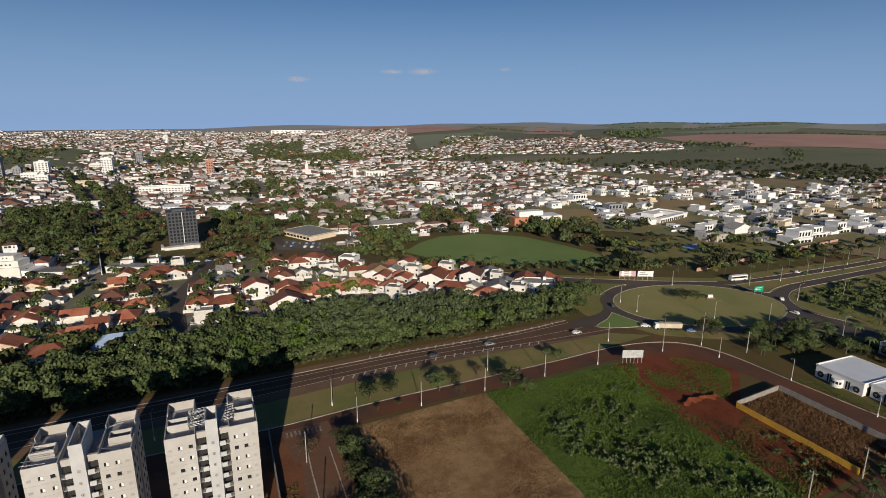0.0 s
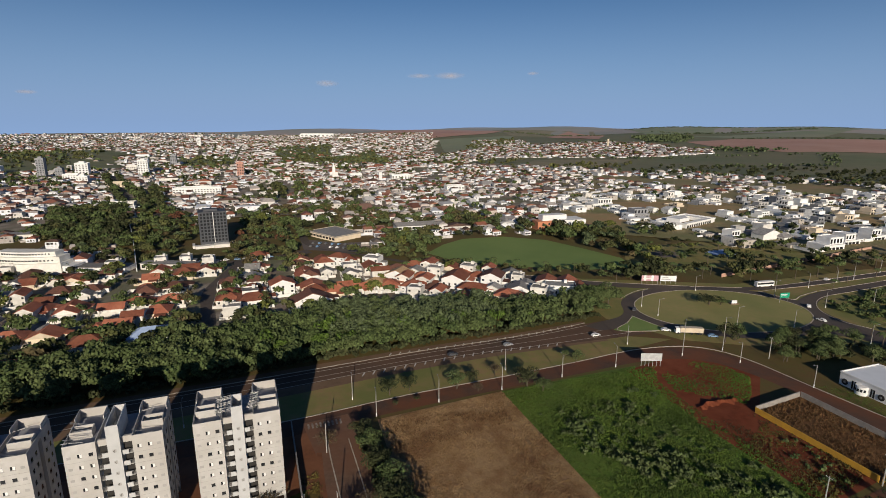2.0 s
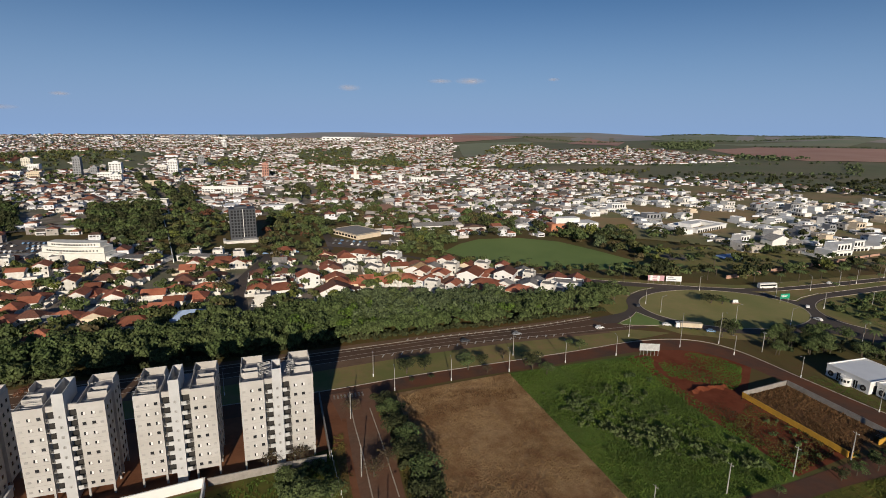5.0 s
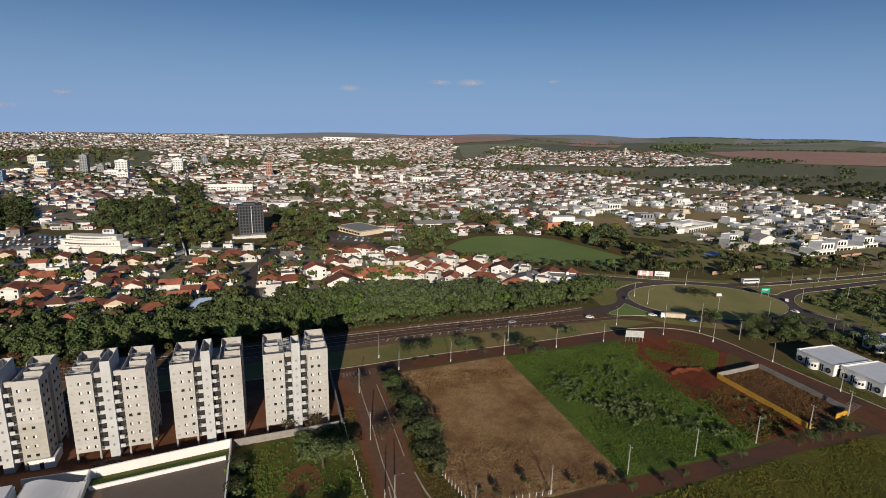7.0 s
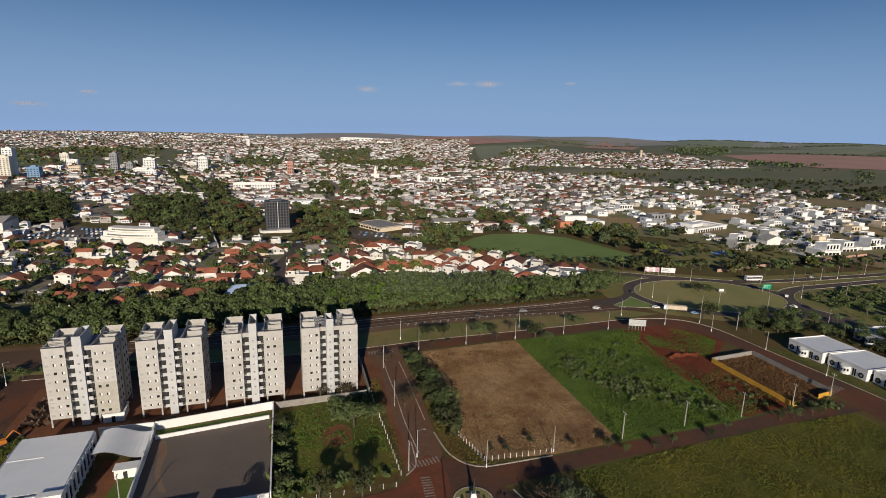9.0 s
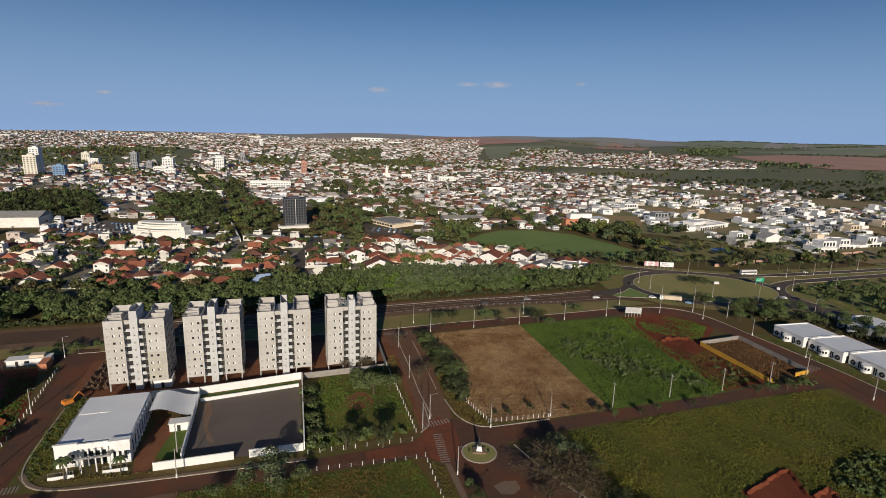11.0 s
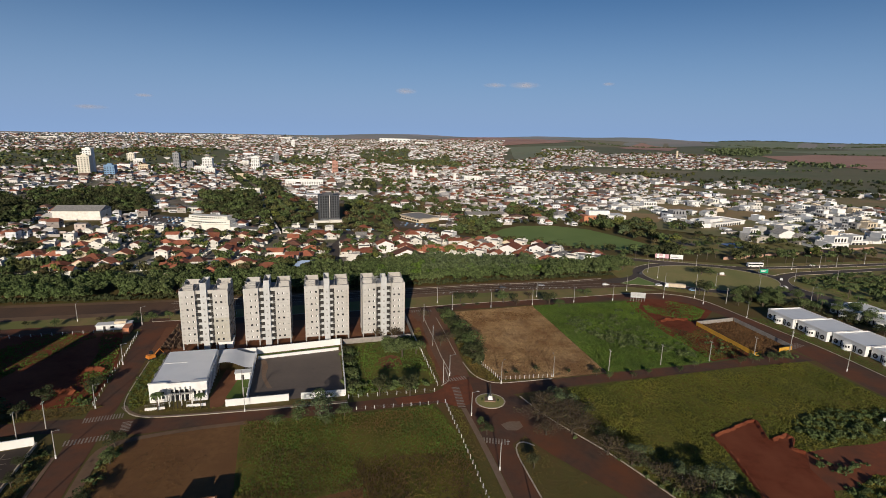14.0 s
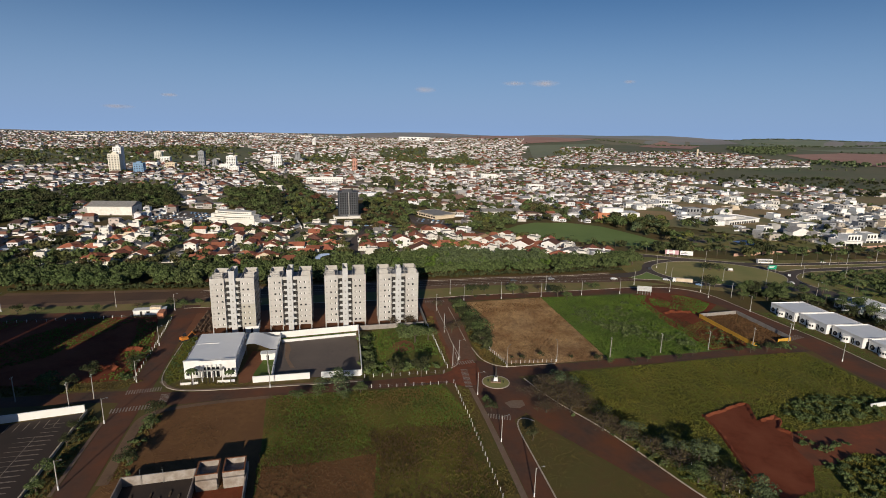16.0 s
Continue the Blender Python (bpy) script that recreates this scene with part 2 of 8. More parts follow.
# ---- mesh helpers ----
class Mesh:
    """Collects vertices and faces of one part."""
    def __init__(self):
        self.v, self.f = [], []
    def add(self, v, f, m=None):
        k = len(self.v)
        self.v += [tuple(m @ Vector(p)) for p in v] if m is not None else list(v)
        self.f += [tuple(i + k for i in q) for q in f]
        return self
    def box(self, x0, y0, z0, x1, y1, z1, m=None, top=0.0):
        """A box; top: how far its upper edges are drawn in (a worn or tapered edge)."""
        t = top
        return self.add([(x0, y0, z0), (x1, y0, z0), (x1, y1, z0), (x0, y1, z0), (x0 + t, y0 + t, z1), (x1 - t, y0 + t, z1), (x1 - t, y1 - t, z1), (x0 + t, y1 - t, z1)],
                        [(3, 2, 1, 0), (4, 5, 6, 7), (0, 1, 5, 4), (1, 2, 6, 5), (2, 3, 7, 6), (3, 0, 4, 7)], m)
    def tube(self, p, q, r0, r1, n=8):
        p, q = Vector(p), Vector(q)
        z = (q - p).normalized()
        x = z.orthogonal().normalized()
        y = z.cross(x)
        ring = lambda c, r: [tuple(c + r * (math.cos(a) * x + math.sin(a) * y)) for a in (2 * math.pi * i / n for i in range(n))]
        return self.add(ring(p, r0) + ring(q, r1), [(i, (i + 1) % n, n + (i + 1) % n, n + i) for i in range(n)] + [tuple(range(n - 1, -1, -1)), tuple(range(n, 2 * n))])
    def rim(self, x0, y0, x1, y1, z0, z1, w, sides="NSEW"):
        """Four upright walls round a rectangle, w thick, to its inside, butted at the corners."""
        if "S" in sides: self.box(x0, y0, z0, x1, y0 + w, z1)
        if "N" in sides: self.box(x0, y1 - w, z0, x1, y1, z1)
        if "W" in sides: self.box(x0, y0 + w, z0, x0 + w, y1 - w, z1)
        if "E" in sides: self.box(x1 - w, y0 + w, z0, x1, y1 - w, z1)
        return self
    def data(self, name, material):
        me = bpy.data.meshes.new(name)
        me.from_pydata(self.v, [], self.f)
        me.materials.append(material)
        return me

def arrays(name, verts, faces, material, smooth=False):
    """A mesh from number arrays; all faces have the same count of corners."""
    me = bpy.data.meshes.new(name)
    k = faces.shape[1]
    me.vertices.add(len(verts)), me.loops.add(faces.size), me.polygons.add(len(faces))
    me.vertices.foreach_set("co", np.ascontiguousarray(verts, dtype=np.float32).ravel())
    me.loops.foreach_set("vertex_index", np.ascontiguousarray(faces, dtype=np.int32).ravel())
    me.polygons.foreach_set("loop_start", np.arange(0, faces.size, k, dtype=np.int32))
    me.polygons.foreach_set("loop_total", np.full(len(faces), k, dtype=np.int32))
    me.polygons.foreach_set("use_smooth", np.full(len(faces), smooth))
    me.materials.append(material)
    me.update(calc_edges=True)
    return me

def part(name, mesh, material, parent, label=""):
    ob = new(name, mesh.data(name, M[material]) if isinstance(mesh, Mesh) else mesh)
    ob.parent = parent
    return tagged(ob, label)

def thing(name, label, category, x=0.0, y=0.0, z=0.0, turn=0.0, group=""):
    ob = new(name)
    ob.matrix_basis = pose(x, y, z, 0, 0, turn)
    ob.empty_display_size = 0.5
    return tagged(ob, label, category, group)

def setting(name, mesh, material, label, category):
    ob = new(name, mesh.data(name, M[material]) if isinstance(mesh, Mesh) else mesh)
    return tagged(ob, label, category, kind="structure")

def smooth01(a, b, v):
    t = np.clip((v - a) / (b - a), 0, 1)
    return t * t * (3 - 2 * t)

def height(x, y):
    """The lie of the land: level nearby, rolling hills that rise towards the right far off."""
    x, y = np.asarray(x, float), np.asarray(y, float)
    r, az = np.hypot(x, y + 50), np.degrees(np.arctan2(x, y + 50))
    rise = np.interp(az, [-60, -34, -16, 0, 16, 34, 60], [4, 2, 12, 36, 50, 68, 72])
    roll = 9 * np.sin(x / 310 + 1.3) * np.sin(y / 420 + 0.4) + 6 * np.sin(x / 170 - y / 230)
    ahead = np.where(np.abs(az) < 90, 1.0, 0.3)
    return (rise * smooth01(1300, 4700, r) + roll * smooth01(950, 1700, r)) * ahead

# ---- ground ----
RINGS = [0, 40, 90, 150, 230, 330, 450, 600, 780, 950] + [1040 + 85 * k for k in range(44)] + [4780]
SPOKES = 180
gv = [(0, -50, 0.0)]
for r in RINGS[1:]:
    for k in range(SPOKES):
        a = 2 * math.pi * k / SPOKES
        x, y = r * math.sin(a), r * math.cos(a) - 50
        gv.append((x, y, float(height(x, y))))
gf = [(0, 1 + (k + 1) % SPOKES, 1 + k) for k in range(SPOKES)]
for j in range(len(RINGS) - 2):
    a, b = 1 + j * SPOKES, 1 + (j + 1) * SPOKES
    gf += [(a + k, a + (k + 1) % SPOKES, b + (k + 1) % SPOKES, b + k) for k in range(SPOKES)]
ground = Mesh().add(gv, gf)
setting("ground", ground, "ground", "grassy reddish soil spreading to the horizon", "ground")

def sheet(name, pts, material, label, category, z=0.03):
    """A flat plot of land."""
    area = sum(a[0] * b[1] - b[0] * a[1] for a, b in zip(pts, pts[1:] + pts[:1]))
    pts = pts if area > 0 else pts[::-1]
    return setting(name, Mesh().add([(x, y, z) for x, y in pts], [tuple(range(len(pts)))]), material, label, category)

def along(line, n):
    """n + 1 points at even steps along a line."""
    p = np.array(line, float)
    s = np.r_[0, np.cumsum(np.hypot(*np.diff(p, axis=0).T))]
    t = np.linspace(0, s[-1], n + 1)
    return np.c_[np.interp(t, s, p[:, 0]), np.interp(t, s, p[:, 1])]

def curve(line, n):
    """A smooth line through the points."""
    p = np.array(line, float)
    s = np.r_[0, np.cumsum(np.hypot(*np.diff(p, axis=0).T))]
    t = np.linspace(0, s[-1], n + 1)
    out = np.c_[np.interp(t, s, p[:, 0]), np.interp(t, s, p[:, 1])]
    for _ in range(6):
        out[1:-1] = 0.25 * out[:-2] + 0.5 * out[1:-1] + 0.25 * out[2:]
    return out

def ribbon(name, left, right, material, label, z=0.05, n=40, category="road"):
    a, b = curve(left, n), curve(right, n)
    m = Mesh().add([(*p, z) for p in a] + [(*p, z) for p in b], [(i, n + 1 + i, n + 2 + i, i + 1) for i in range(n)])
    return setting(name, m, material, label, category)

def band(line, w, h, n=40, side=0.5, z=0.0):
    """A bar of rectangular section that follows a line: kerbs, low walls, painted lines."""
    c = curve(line, n)
    d = np.gradient(c, axis=0)
    d /= np.hypot(*d.T)[:, None]
    nrm = np.c_[-d[:, 1], d[:, 0]]
    a, b = c + nrm * w * side, c - nrm * w * (1 - side)
    m, k = Mesh(), n + 1
    v = [(*p, z) for p in a] + [(*p, z) for p in b] + [(*p, z + h) for p in a] + [(*p, z + h) for p in b]
    f = []
    for i in range(n):
        f += [(2 * k + i, 3 * k + i, 3 * k + i + 1, 2 * k + i + 1), (i, 2 * k + i, 2 * k + i + 1, i + 1), (k + i, k + i + 1, 3 * k + i + 1, 3 * k + i)]
    f += [(0, k, 3 * k, 2 * k), (n, 2 * k + n, 3 * k + n, k + n)]
    return m.add(v, f)

def kerb(name, line, label="pale concrete kerb beside the road", w=0.35, h=0.16, n=40):
    return setting(name, band(line, w, h, n), "kerb", label, "kerb")

# plots of land
sheet("plot_dry_grass", [(-9, 121), (35, 137), (57.5, 55), (35, 47.5), (14, 44), (6, 56)], "straw", "fenced plot of dry straw-coloured grass", "field", 0.034)
sheet("plot_green_weeds", [(35, 137), (92, 154), (96, 115), (107, 71), (85, 63.5), (57.5, 55)], "weed", "plot overgrown with green weeds", "field", 0.030)
sheet("plot_red_earth", [(87, 150), (108, 160), (124, 161), (132, 154), (136, 141), (120, 118), (129, 81), (107, 72), (103, 88), (95, 111), (92, 132)], "red", "bare red earth plot with patches of weeds", "field", 0.038)
sheet("plot_walled", [(118, 117.5), (141, 126.5), (151, 90.5), (128.5, 80.5)], "stubble", "walled plot of dry weeds", "field", 0.042)
sheet("plot_beside_towers", [(-56, 68), (-26, 88), (-11, 38), (-44, 22)], "cane", "weedy plot with a patch of earth beside the towers", "field", 0.030)
sheet("plot_tower_yard", [(-148, 62), (-22, 98), (-30, 123), (-158, 84)], "dirt", "trodden earth yard round the apartment towers", "field", 0.026)
sheet("plot_tower_front", [(-131, 50.5), (-105, 52), (-90, 56.4), (-57, 70.8), (-26.5, 81.6), (-22, 98), (-148, 62)], "dirt", "trodden red earth before the towers", "field", 0.022)
sheet("plot_front_green", [(-74, 4), (-41, 12), (-11, 22), (1, 0), (12, -40), (24, -90), (-50, -90)], "cane", "grassy plot with rank green tufts", "field", 0.030)
sheet("plot_front_brown", [(-104, -11), (-87, -1.5), (-74, 3.5), (-57, -41), (-45, -90), (-92, -90), (-98, -45)], "stubble", "plot of dry brown mown grass", "field", 0.032)
sheet("plot_east_green", [(38, 39.5), (62, 48), (112.6, 66), (150, 77), (163, 38), (180, -25), (190, -90), (110, -90), (66, -33), (44, 0)], "cane", "wide green field with rank grass", "field", 0.028)
sheet("pit_red_earth", [(80.7, 11.9), (90, 17.5), (99, 23.6), (101.6, 22.7), (99.1, 10.7), (107.1, 15.6), (108.1, 12), (104.3, 6.1), (107.3, 4.8), (103.5, -4), (104, -14), (98, -26), (88, -32), (82, -24), (82.3, 1.4)], "red", "bare red earth dug out of the green field", "field", 0.036)
sheet("track_red_earth", [(103.5, -4), (107.3, 4.8), (120.4, 9), (133, 12), (146, 18), (172, 20), (172, 2), (150, -6), (131.7, -6), (121, -5), (112, -12), (104, -14)], "red_dust", "track of trodden red earth beside the pit", "field", 0.037)
# Red earth spread over all the plot, its darker tone deepening the shade.
sheet("plot_west_dark", [(-160, 72), (-139, 36), (-129, 8), (-180, -8), (-320, -40), (-330, 40)], "red", "fenced plot of bare red earth and grass beside the street", "field", 0.030)
sheet("median_avenue", [(15.2, -1), (20, 3), (22, -0.5), (31, -9.4), (45.6, -23.5), (95, -75.5), (100, -90), (38, -90), (25.3, -38.5)], "ground", "grassy median of the double avenue", "field", 0.07)
sheet("verge_main_road", [(-245, 72), (-152, 101), (-34, 144.5), (17, 163), (62, 174), (100, 184), (120, 179), (95, 169), (59, 155), (17, 141.5), (-31, 124), (-152, 88), (-260, 52)], "grass", "strip of mown grass between the roads", "field", 0.024)
sheet("sports_lawn", [(17, 346), (31, 374), (49, 394), (84, 401), (117, 386), (139, 353), (156, 324), (155, 298), (116, 294), (79, 305), (36, 322)], "lawn", "smooth green lawn among trees", "field", 0.05)

# roads
ribbon("road_main", [(-900, -85), (-500, 22), (-263, 88.5), (-161, 115.8), (-36.8, 158.5), (8.2, 174.2), (33.5, 181), (61, 189.6), (87.5, 200.8), (103, 205)],
       [(-890, -101), (-490, 5), (-250, 71), (-152.5, 100.6), (-34.4, 144.2), (-3.6, 156.4), (16.9, 162.7), (34, 168), (62, 174), (112, 186)], "asphalt_brown", "wide brownish asphalt main road with painted lanes", 0.05, 90)
ribbon("road_service", [(-400, 12), (-155, 86), (-31, 124), (-3.3, 135.2), (39.8, 148.8), (75, 160.5), (95.2, 168.7), (114.5, 172.2), (128, 171.5), (137, 165), (144.5, 151.8), (147.3, 139.5), (151.5, 130.4), (159, 110.8), (166.5, 94.7), (175, 61.7), (190, 0), (210, -80)],
       [(-398, 2), (-150, 78), (-28, 115), (-12.4, 122.1), (33.6, 138.1), (61.2, 146), (90, 156.4), (108.9, 161), (124.3, 161), (131, 154), (135.8, 142.5), (141.1, 131.1), (147, 110), (152, 92.5), (156, 63), (163, 40), (178, -20), (196, -90)], "asphalt_red", "asphalt service road dusted with red earth", 0.046, 110)
ribbon("road_link", [(-33, 120), (-22.8, 95.6), (-16, 66), (-9.2, 36)], [(-19, 125), (-10, 100), (-5, 72), (1, 45)], "link_earth", "side street covered in brown earth", 0.054, 20)
ribbon("road_cross", [(-170, -13), (-127, 0), (-108.2, 0.6), (-86.5, 6.3), (-42.7, 19), (-13.1, 29.7), (-6, 33)], [(-168, -20), (-126, -8), (-104.9, -9), (-87.5, -0.6), (-41.2, 12.4), (-10.3, 23), (-1, 25)], "asphalt_red", "asphalt street dusted with red earth", 0.058, 40)
ribbon("road_west", [(-92, -95), (-106.6, -55), (-118.3, -20.6), (-127.1, 5.8), (-137.3, 35.7), (-154, 76), (-158, 90)], [(-84, -92), (-99.4, -50), (-111.4, -15), (-119, 8), (-133.6, 47.7), (-143.9, 79.9), (-149, 92)], "asphalt_red", "asphalt street dusted with red earth", 0.062, 40)
ribbon("road_east", [(2, 44), (9.4, 38.7), (34.4, 46.2), (58.3, 54.3), (84.4, 62.4), (115.9, 74), (150, 86.5)], [(12, 30), (20, 33), (37.2, 40.2), (61.8, 48.7), (87.5, 57), (112.6, 66.3), (154, 78)], "asphalt_red", "narrow street of red-brown earth", 0.050, 30)
ribbon("road_avenue_a", [(-1, 24), (0.5, 18.9), (7.5, -2.1), (17.6, -39), (32, -95)], [(15, 14), (14.5, 6), (14.7, -1.1), (24.9, -38.5), (39, -95)], "asphalt_red", "asphalt carriageway beside the grassy median", 0.066, 30)
ribbon("road_avenue_b", [(13, 15), (21.8, -0.1), (31.1, -9), (45.7, -23.1), (95, -75), (108, -92)], [(21, 30), (28.1, 15.9), (43.4, -0.6), (52.6, -14), (64.6, -33), (105, -80), (116, -94)], "asphalt_red", "asphalt carriageway dusted with red earth", 0.070, 30)
sheet("road_junction", [(-13.1, 29.7), (-5, 34), (-2, 40), (1, 45), (5, 43.5), (9.4, 38.9), (16, 34.5), (21.5, 27), (24, 20), (19, 4), (14.7, -1), (6, 3), (0.4, 19), (-4, 22), (-10.3, 23)], "asphalt_red", "road junction of dusty asphalt", "road", 0.074)

sheet("red_dust", [(-26, 24.4), (-13, 29.2), (-9, 34), (-8, 41), (-4, 46), (0, 43), (2, 37), (3, 30), (1.5, 23), (-3, 20.8), (-10, 24), (-24, 20)], "red_dust", "red earth spread over the junction", "road", 0.078)
sheet("pale_patch", [(12, 10.6), (14.5, 12.8), (18.5, 13.4), (19.4, 10), (17.2, 7.6), (14, 7.4)], "paving", "pale dusty patch on the junction", "road", 0.079)
# roundabout and the avenue behind it
RB = (165.6, 216.0)
def disc(name, cx, cy, r, material, label, category, z, n=72, sx=1.0, sy=1.0):
    v = [(cx + sx * r * math.cos(2 * math.pi * k / n), cy + sy * r * math.sin(2 * math.pi * k / n), z) for k in range(n)]
    return setting(name, Mesh().add(v, [tuple(range(n))]), material, label, category)
disc("roundabout_island", *RB, 1.0, "island", "round island of dry mown grass", "field", 0.14, sx=45.0, sy=32.0)
def oval(a, b, n=72):
    return [(RB[0] + a * math.cos(2 * math.pi * k / n), RB[1] + b * math.sin(2 * math.pi * k / n)) for k in range(n)]
inner, outer = oval(45, 32), oval(51.5, 39)
setting("road_roundabout", Mesh().add([(*p, 0.094) for p in inner + outer], [(k, 72 + k, 72 + (k + 1) % 72, (k + 1) % 72) for k in range(72)]), "asphalt", "ring road of grey asphalt", "road")
kerb("kerb_roundabout", inner + inner[:1], "white kerb round the grass island", 0.5, 0.2, 110)
ribbon("road_avenue_far", [(-124, 560), (-99, 446), (-78, 370), (-34, 350), (8, 319), (66.4, 289), (102, 273), (116, 267.4), (138.8, 262), (167, 255.4), (183, 252.4), (199.5, 250.2), (210.3, 250.5), (227, 253.6), (260, 262.8), (322, 280), (420, 312), (700, 430)],
       [(-115, 560), (-90, 444), (-70, 363), (-29, 342), (9, 311), (62, 281), (98, 263.5), (117, 257), (136.4, 254.6), (160, 248), (183, 245.4), (200, 243), (206, 243.5), (219, 247.5), (248, 253.2), (315, 272.3), (422, 305), (705, 423)], "asphalt", "grey asphalt avenue", 0.086, 110)
ribbon("road_avenue_far_b", [(208, 220), (215, 226.3), (227.8, 236.2), (240.7, 241.4), (272.3, 251), (308.7, 262.5), (420, 297), (706, 414)], [(212, 208), (221, 220.5), (228.2, 228.1), (237.5, 233.3), (261.3, 240.6), (300, 253.4), (424, 290), (712, 407)], "asphalt", "grey asphalt avenue", 0.090, 80)
ribbon("road_south_exit", [(217, 214), (213.7, 202.6), (214.7, 193.1), (221.6, 184.4), (238, 150), (264, 72), (300, -60)], [(190, 186), (199.3, 176.4), (208, 172), (213, 168), (228, 138), (252, 66), (288, -62)], "asphalt", "grey asphalt road leaving the roundabout", 0.088, 50)
sheet("avenue_grass", [(60, 292), (110, 275), (200, 258), (330, 290), (430, 322), (430, 240), (330, 196), (262, 168), (226, 160), (206, 166), (150, 170), (124, 178), (100, 206), (96, 240)], "grass", "mown grass round the roundabout and the avenue", "field", 0.020)
ribbon("street_park", [(-262, 299), (-174, 317), (-97, 339), (-74, 363)], [(-261, 292), (-173, 310), (-94, 332), (-68, 352)], "asphalt", "grey asphalt street along the park", 0.078, 40)
ribbon("street_gardens", [(-116, 332), (-116, 275), (-115, 259), (-93, 198)], [(-108, 334), (-108, 275), (-107, 258), (-85, 196)], "asphalt", "grey asphalt street between the gardens", 0.066, 30)
sheet("splitter_island", [(114.6, 208.5), (108.5, 199.8), (98, 191.3), (101.1, 189), (121.5, 188.7), (123, 193), (118.5, 200)], "lawn", "small triangular island of bright grass", "field", 0.13)
kerb("kerb_splitter", [(114.6, 208.5), (108.5, 199.8), (98, 191.3), (101.1, 189), (121.5, 188.7), (123, 193), (118.5, 200), (114.6, 208.5)], "white kerb round a small grass island", 0.35, 0.2, 40)
ribbon("road_splitter", [(86, 197), (95, 201.7), (107.4, 207.5), (112.6, 213.5), (115, 222)], [(92, 191), (99, 192), (108.5, 200), (114.6, 208.5), (119, 212)], "asphalt", "short asphalt slip road", 0.082, 24)
sheet("sign_island", [(206, 245.2), (216, 231), (222.3, 234.6), (236, 242.4), (238, 246.8), (223.8, 247)], "grass", "grassy island between the carriageways", "field", 0.13)
kerb("kerb_sign_island", [(204.6, 243.3), (214.4, 226.4), (222.3, 233.6), (239, 241.5)], "white kerb of the island with the green sign", 0.4, 0.2, 30)
kerb("kerb_avenue_north", [(66, 289.4), (102, 273.4), (116, 267.8), (138.8, 262.4), (167, 255.8), (183, 252.8), (199.5, 250.6)], "white kerb along the avenue", 0.4, 0.18, 50)
kerb("kerb_avenue_upper", [(206, 243.1), (219, 247.1), (248, 252.8), (315, 271.9), (422, 304.6)], "pale kerb of the upper carriageway", 0.4, 0.18, 50)
kerb("kerb_avenue_top", [(210.3, 250.9), (227, 254), (260, 263.2), (322, 280.4), (420, 312.4)], "pale kerb of the avenue", 0.4, 0.18, 50)
kerb("kerb_avenue_mid", [(240.7, 241.8), (272.3, 251.4), (308.7, 262.9), (420, 297.4)], "pale kerb of the lower carriageway", 0.4, 0.18, 50)
kerb("kerb_avenue_low", [(300, 253), (261.3, 240.2), (237.5, 232.9), (228.6, 227.7), (221.5, 220.5), (216.6, 212.5), (214.1, 202.6), (215.1, 193.1), (222, 184.4)], "pale kerb curving into the exit road", 0.4, 0.18, 60)
kerb("kerb_roundabout_west", [(142.6, 252.2), (134, 248.6), (126, 242), (120, 236)], "white kerb of the island west of the roundabout", 0.35, 0.18, 20)

# dusty strips along the main road
ribbon("shoulder_south", [(-250, 75), (-152.5, 104), (-34.4, 147.2), (-3.6, 159), (16.9, 164.6), (34, 169.2), (62, 175), (90, 181)], [(-246, 70), (-150, 99), (-33.5, 141.4), (-2.6, 153.6), (17.5, 160), (34.4, 165.8), (62.3, 172.4), (92, 179.6)], "shoulder", "strip of dusty earth along the main road", 0.0522, 60, "road shoulder")
ribbon("shoulder_north", [(-263, 93), (-161, 120), (-37.5, 162.5), (7.5, 178), (33, 184.6), (60.5, 193), (86.6, 203)], [(-262, 88), (-160.8, 115.4), (-36.6, 158.2), (8.4, 173.8), (33.7, 180.7), (61.2, 189.3), (87.7, 200.4)], "shoulder", "strip of brown earth below the wood", 0.042, 60, "road shoulder")
# kerbs and painted lines
kerb("kerb_main", [(-161, 115.8), (-36.8, 158.5), (8.2, 174.2), (33.5, 181), (61, 189.6), (87.5, 200.8)], "yellowish kerb of the main road", 0.5, 0.15, 60)
kerb("kerb_service", [(-155, 86), (-31, 124), (-3.3, 135.2), (39.8, 148.8), (75, 160.5), (95.2, 168.7), (114.5, 172.2), (128, 171.5), (137, 165), (144.5, 151.8), (147.3, 139.5), (151.5, 130.4), (159, 110.8), (166.5, 94.7), (175, 61.7), (190, 0)], "pale kerb of the service road", 0.45, 0.16, 100)
kerb("kerb_avenue_b", [(20, 31), (28.4, 16.2), (43.8, -0.4), (53, -13.8), (65, -32.7), (105.4, -79.7)], "white kerb along the carriageway", 0.45, 0.2, 40)
kerb("kerb_median", [(22, -0.5), (20, 3.2), (16.5, 3), (14.9, -1.1), (25.1, -38.5), (39, -92)], "white kerb round the grassy median", 0.4, 0.2, 40)
kerb("kerb_corner", [(-131.5, 48), (-122, 18), (-118, 8), (-114, 3.4), (-108, 1.5), (-86, 7), (-42, 19.6)], "pale kerb round the street corner", 0.35, 0.18, 40)
kerb("kerb_link", [(-9.5, 36), (-6.5, 40), (-9, 52)], "pale kerb at the junction", 0.35, 0.18, 14)
kerb("kerb_link_west", [(-24.3, 113), (-21.5, 101), (-16.8, 84.3), (-11.8, 63.8), (-9.1, 55.1), (-6.5, 46.7)], "worn pale kerb of the earthen side street", 0.35, 0.15, 40)
kerb("kerb_link_east", [(-17.3, 110.6), (-12.2, 92.5), (-8.7, 78.9), (-5.2, 65.4)], "worn pale kerb of the earthen side street", 0.3, 0.15, 30)
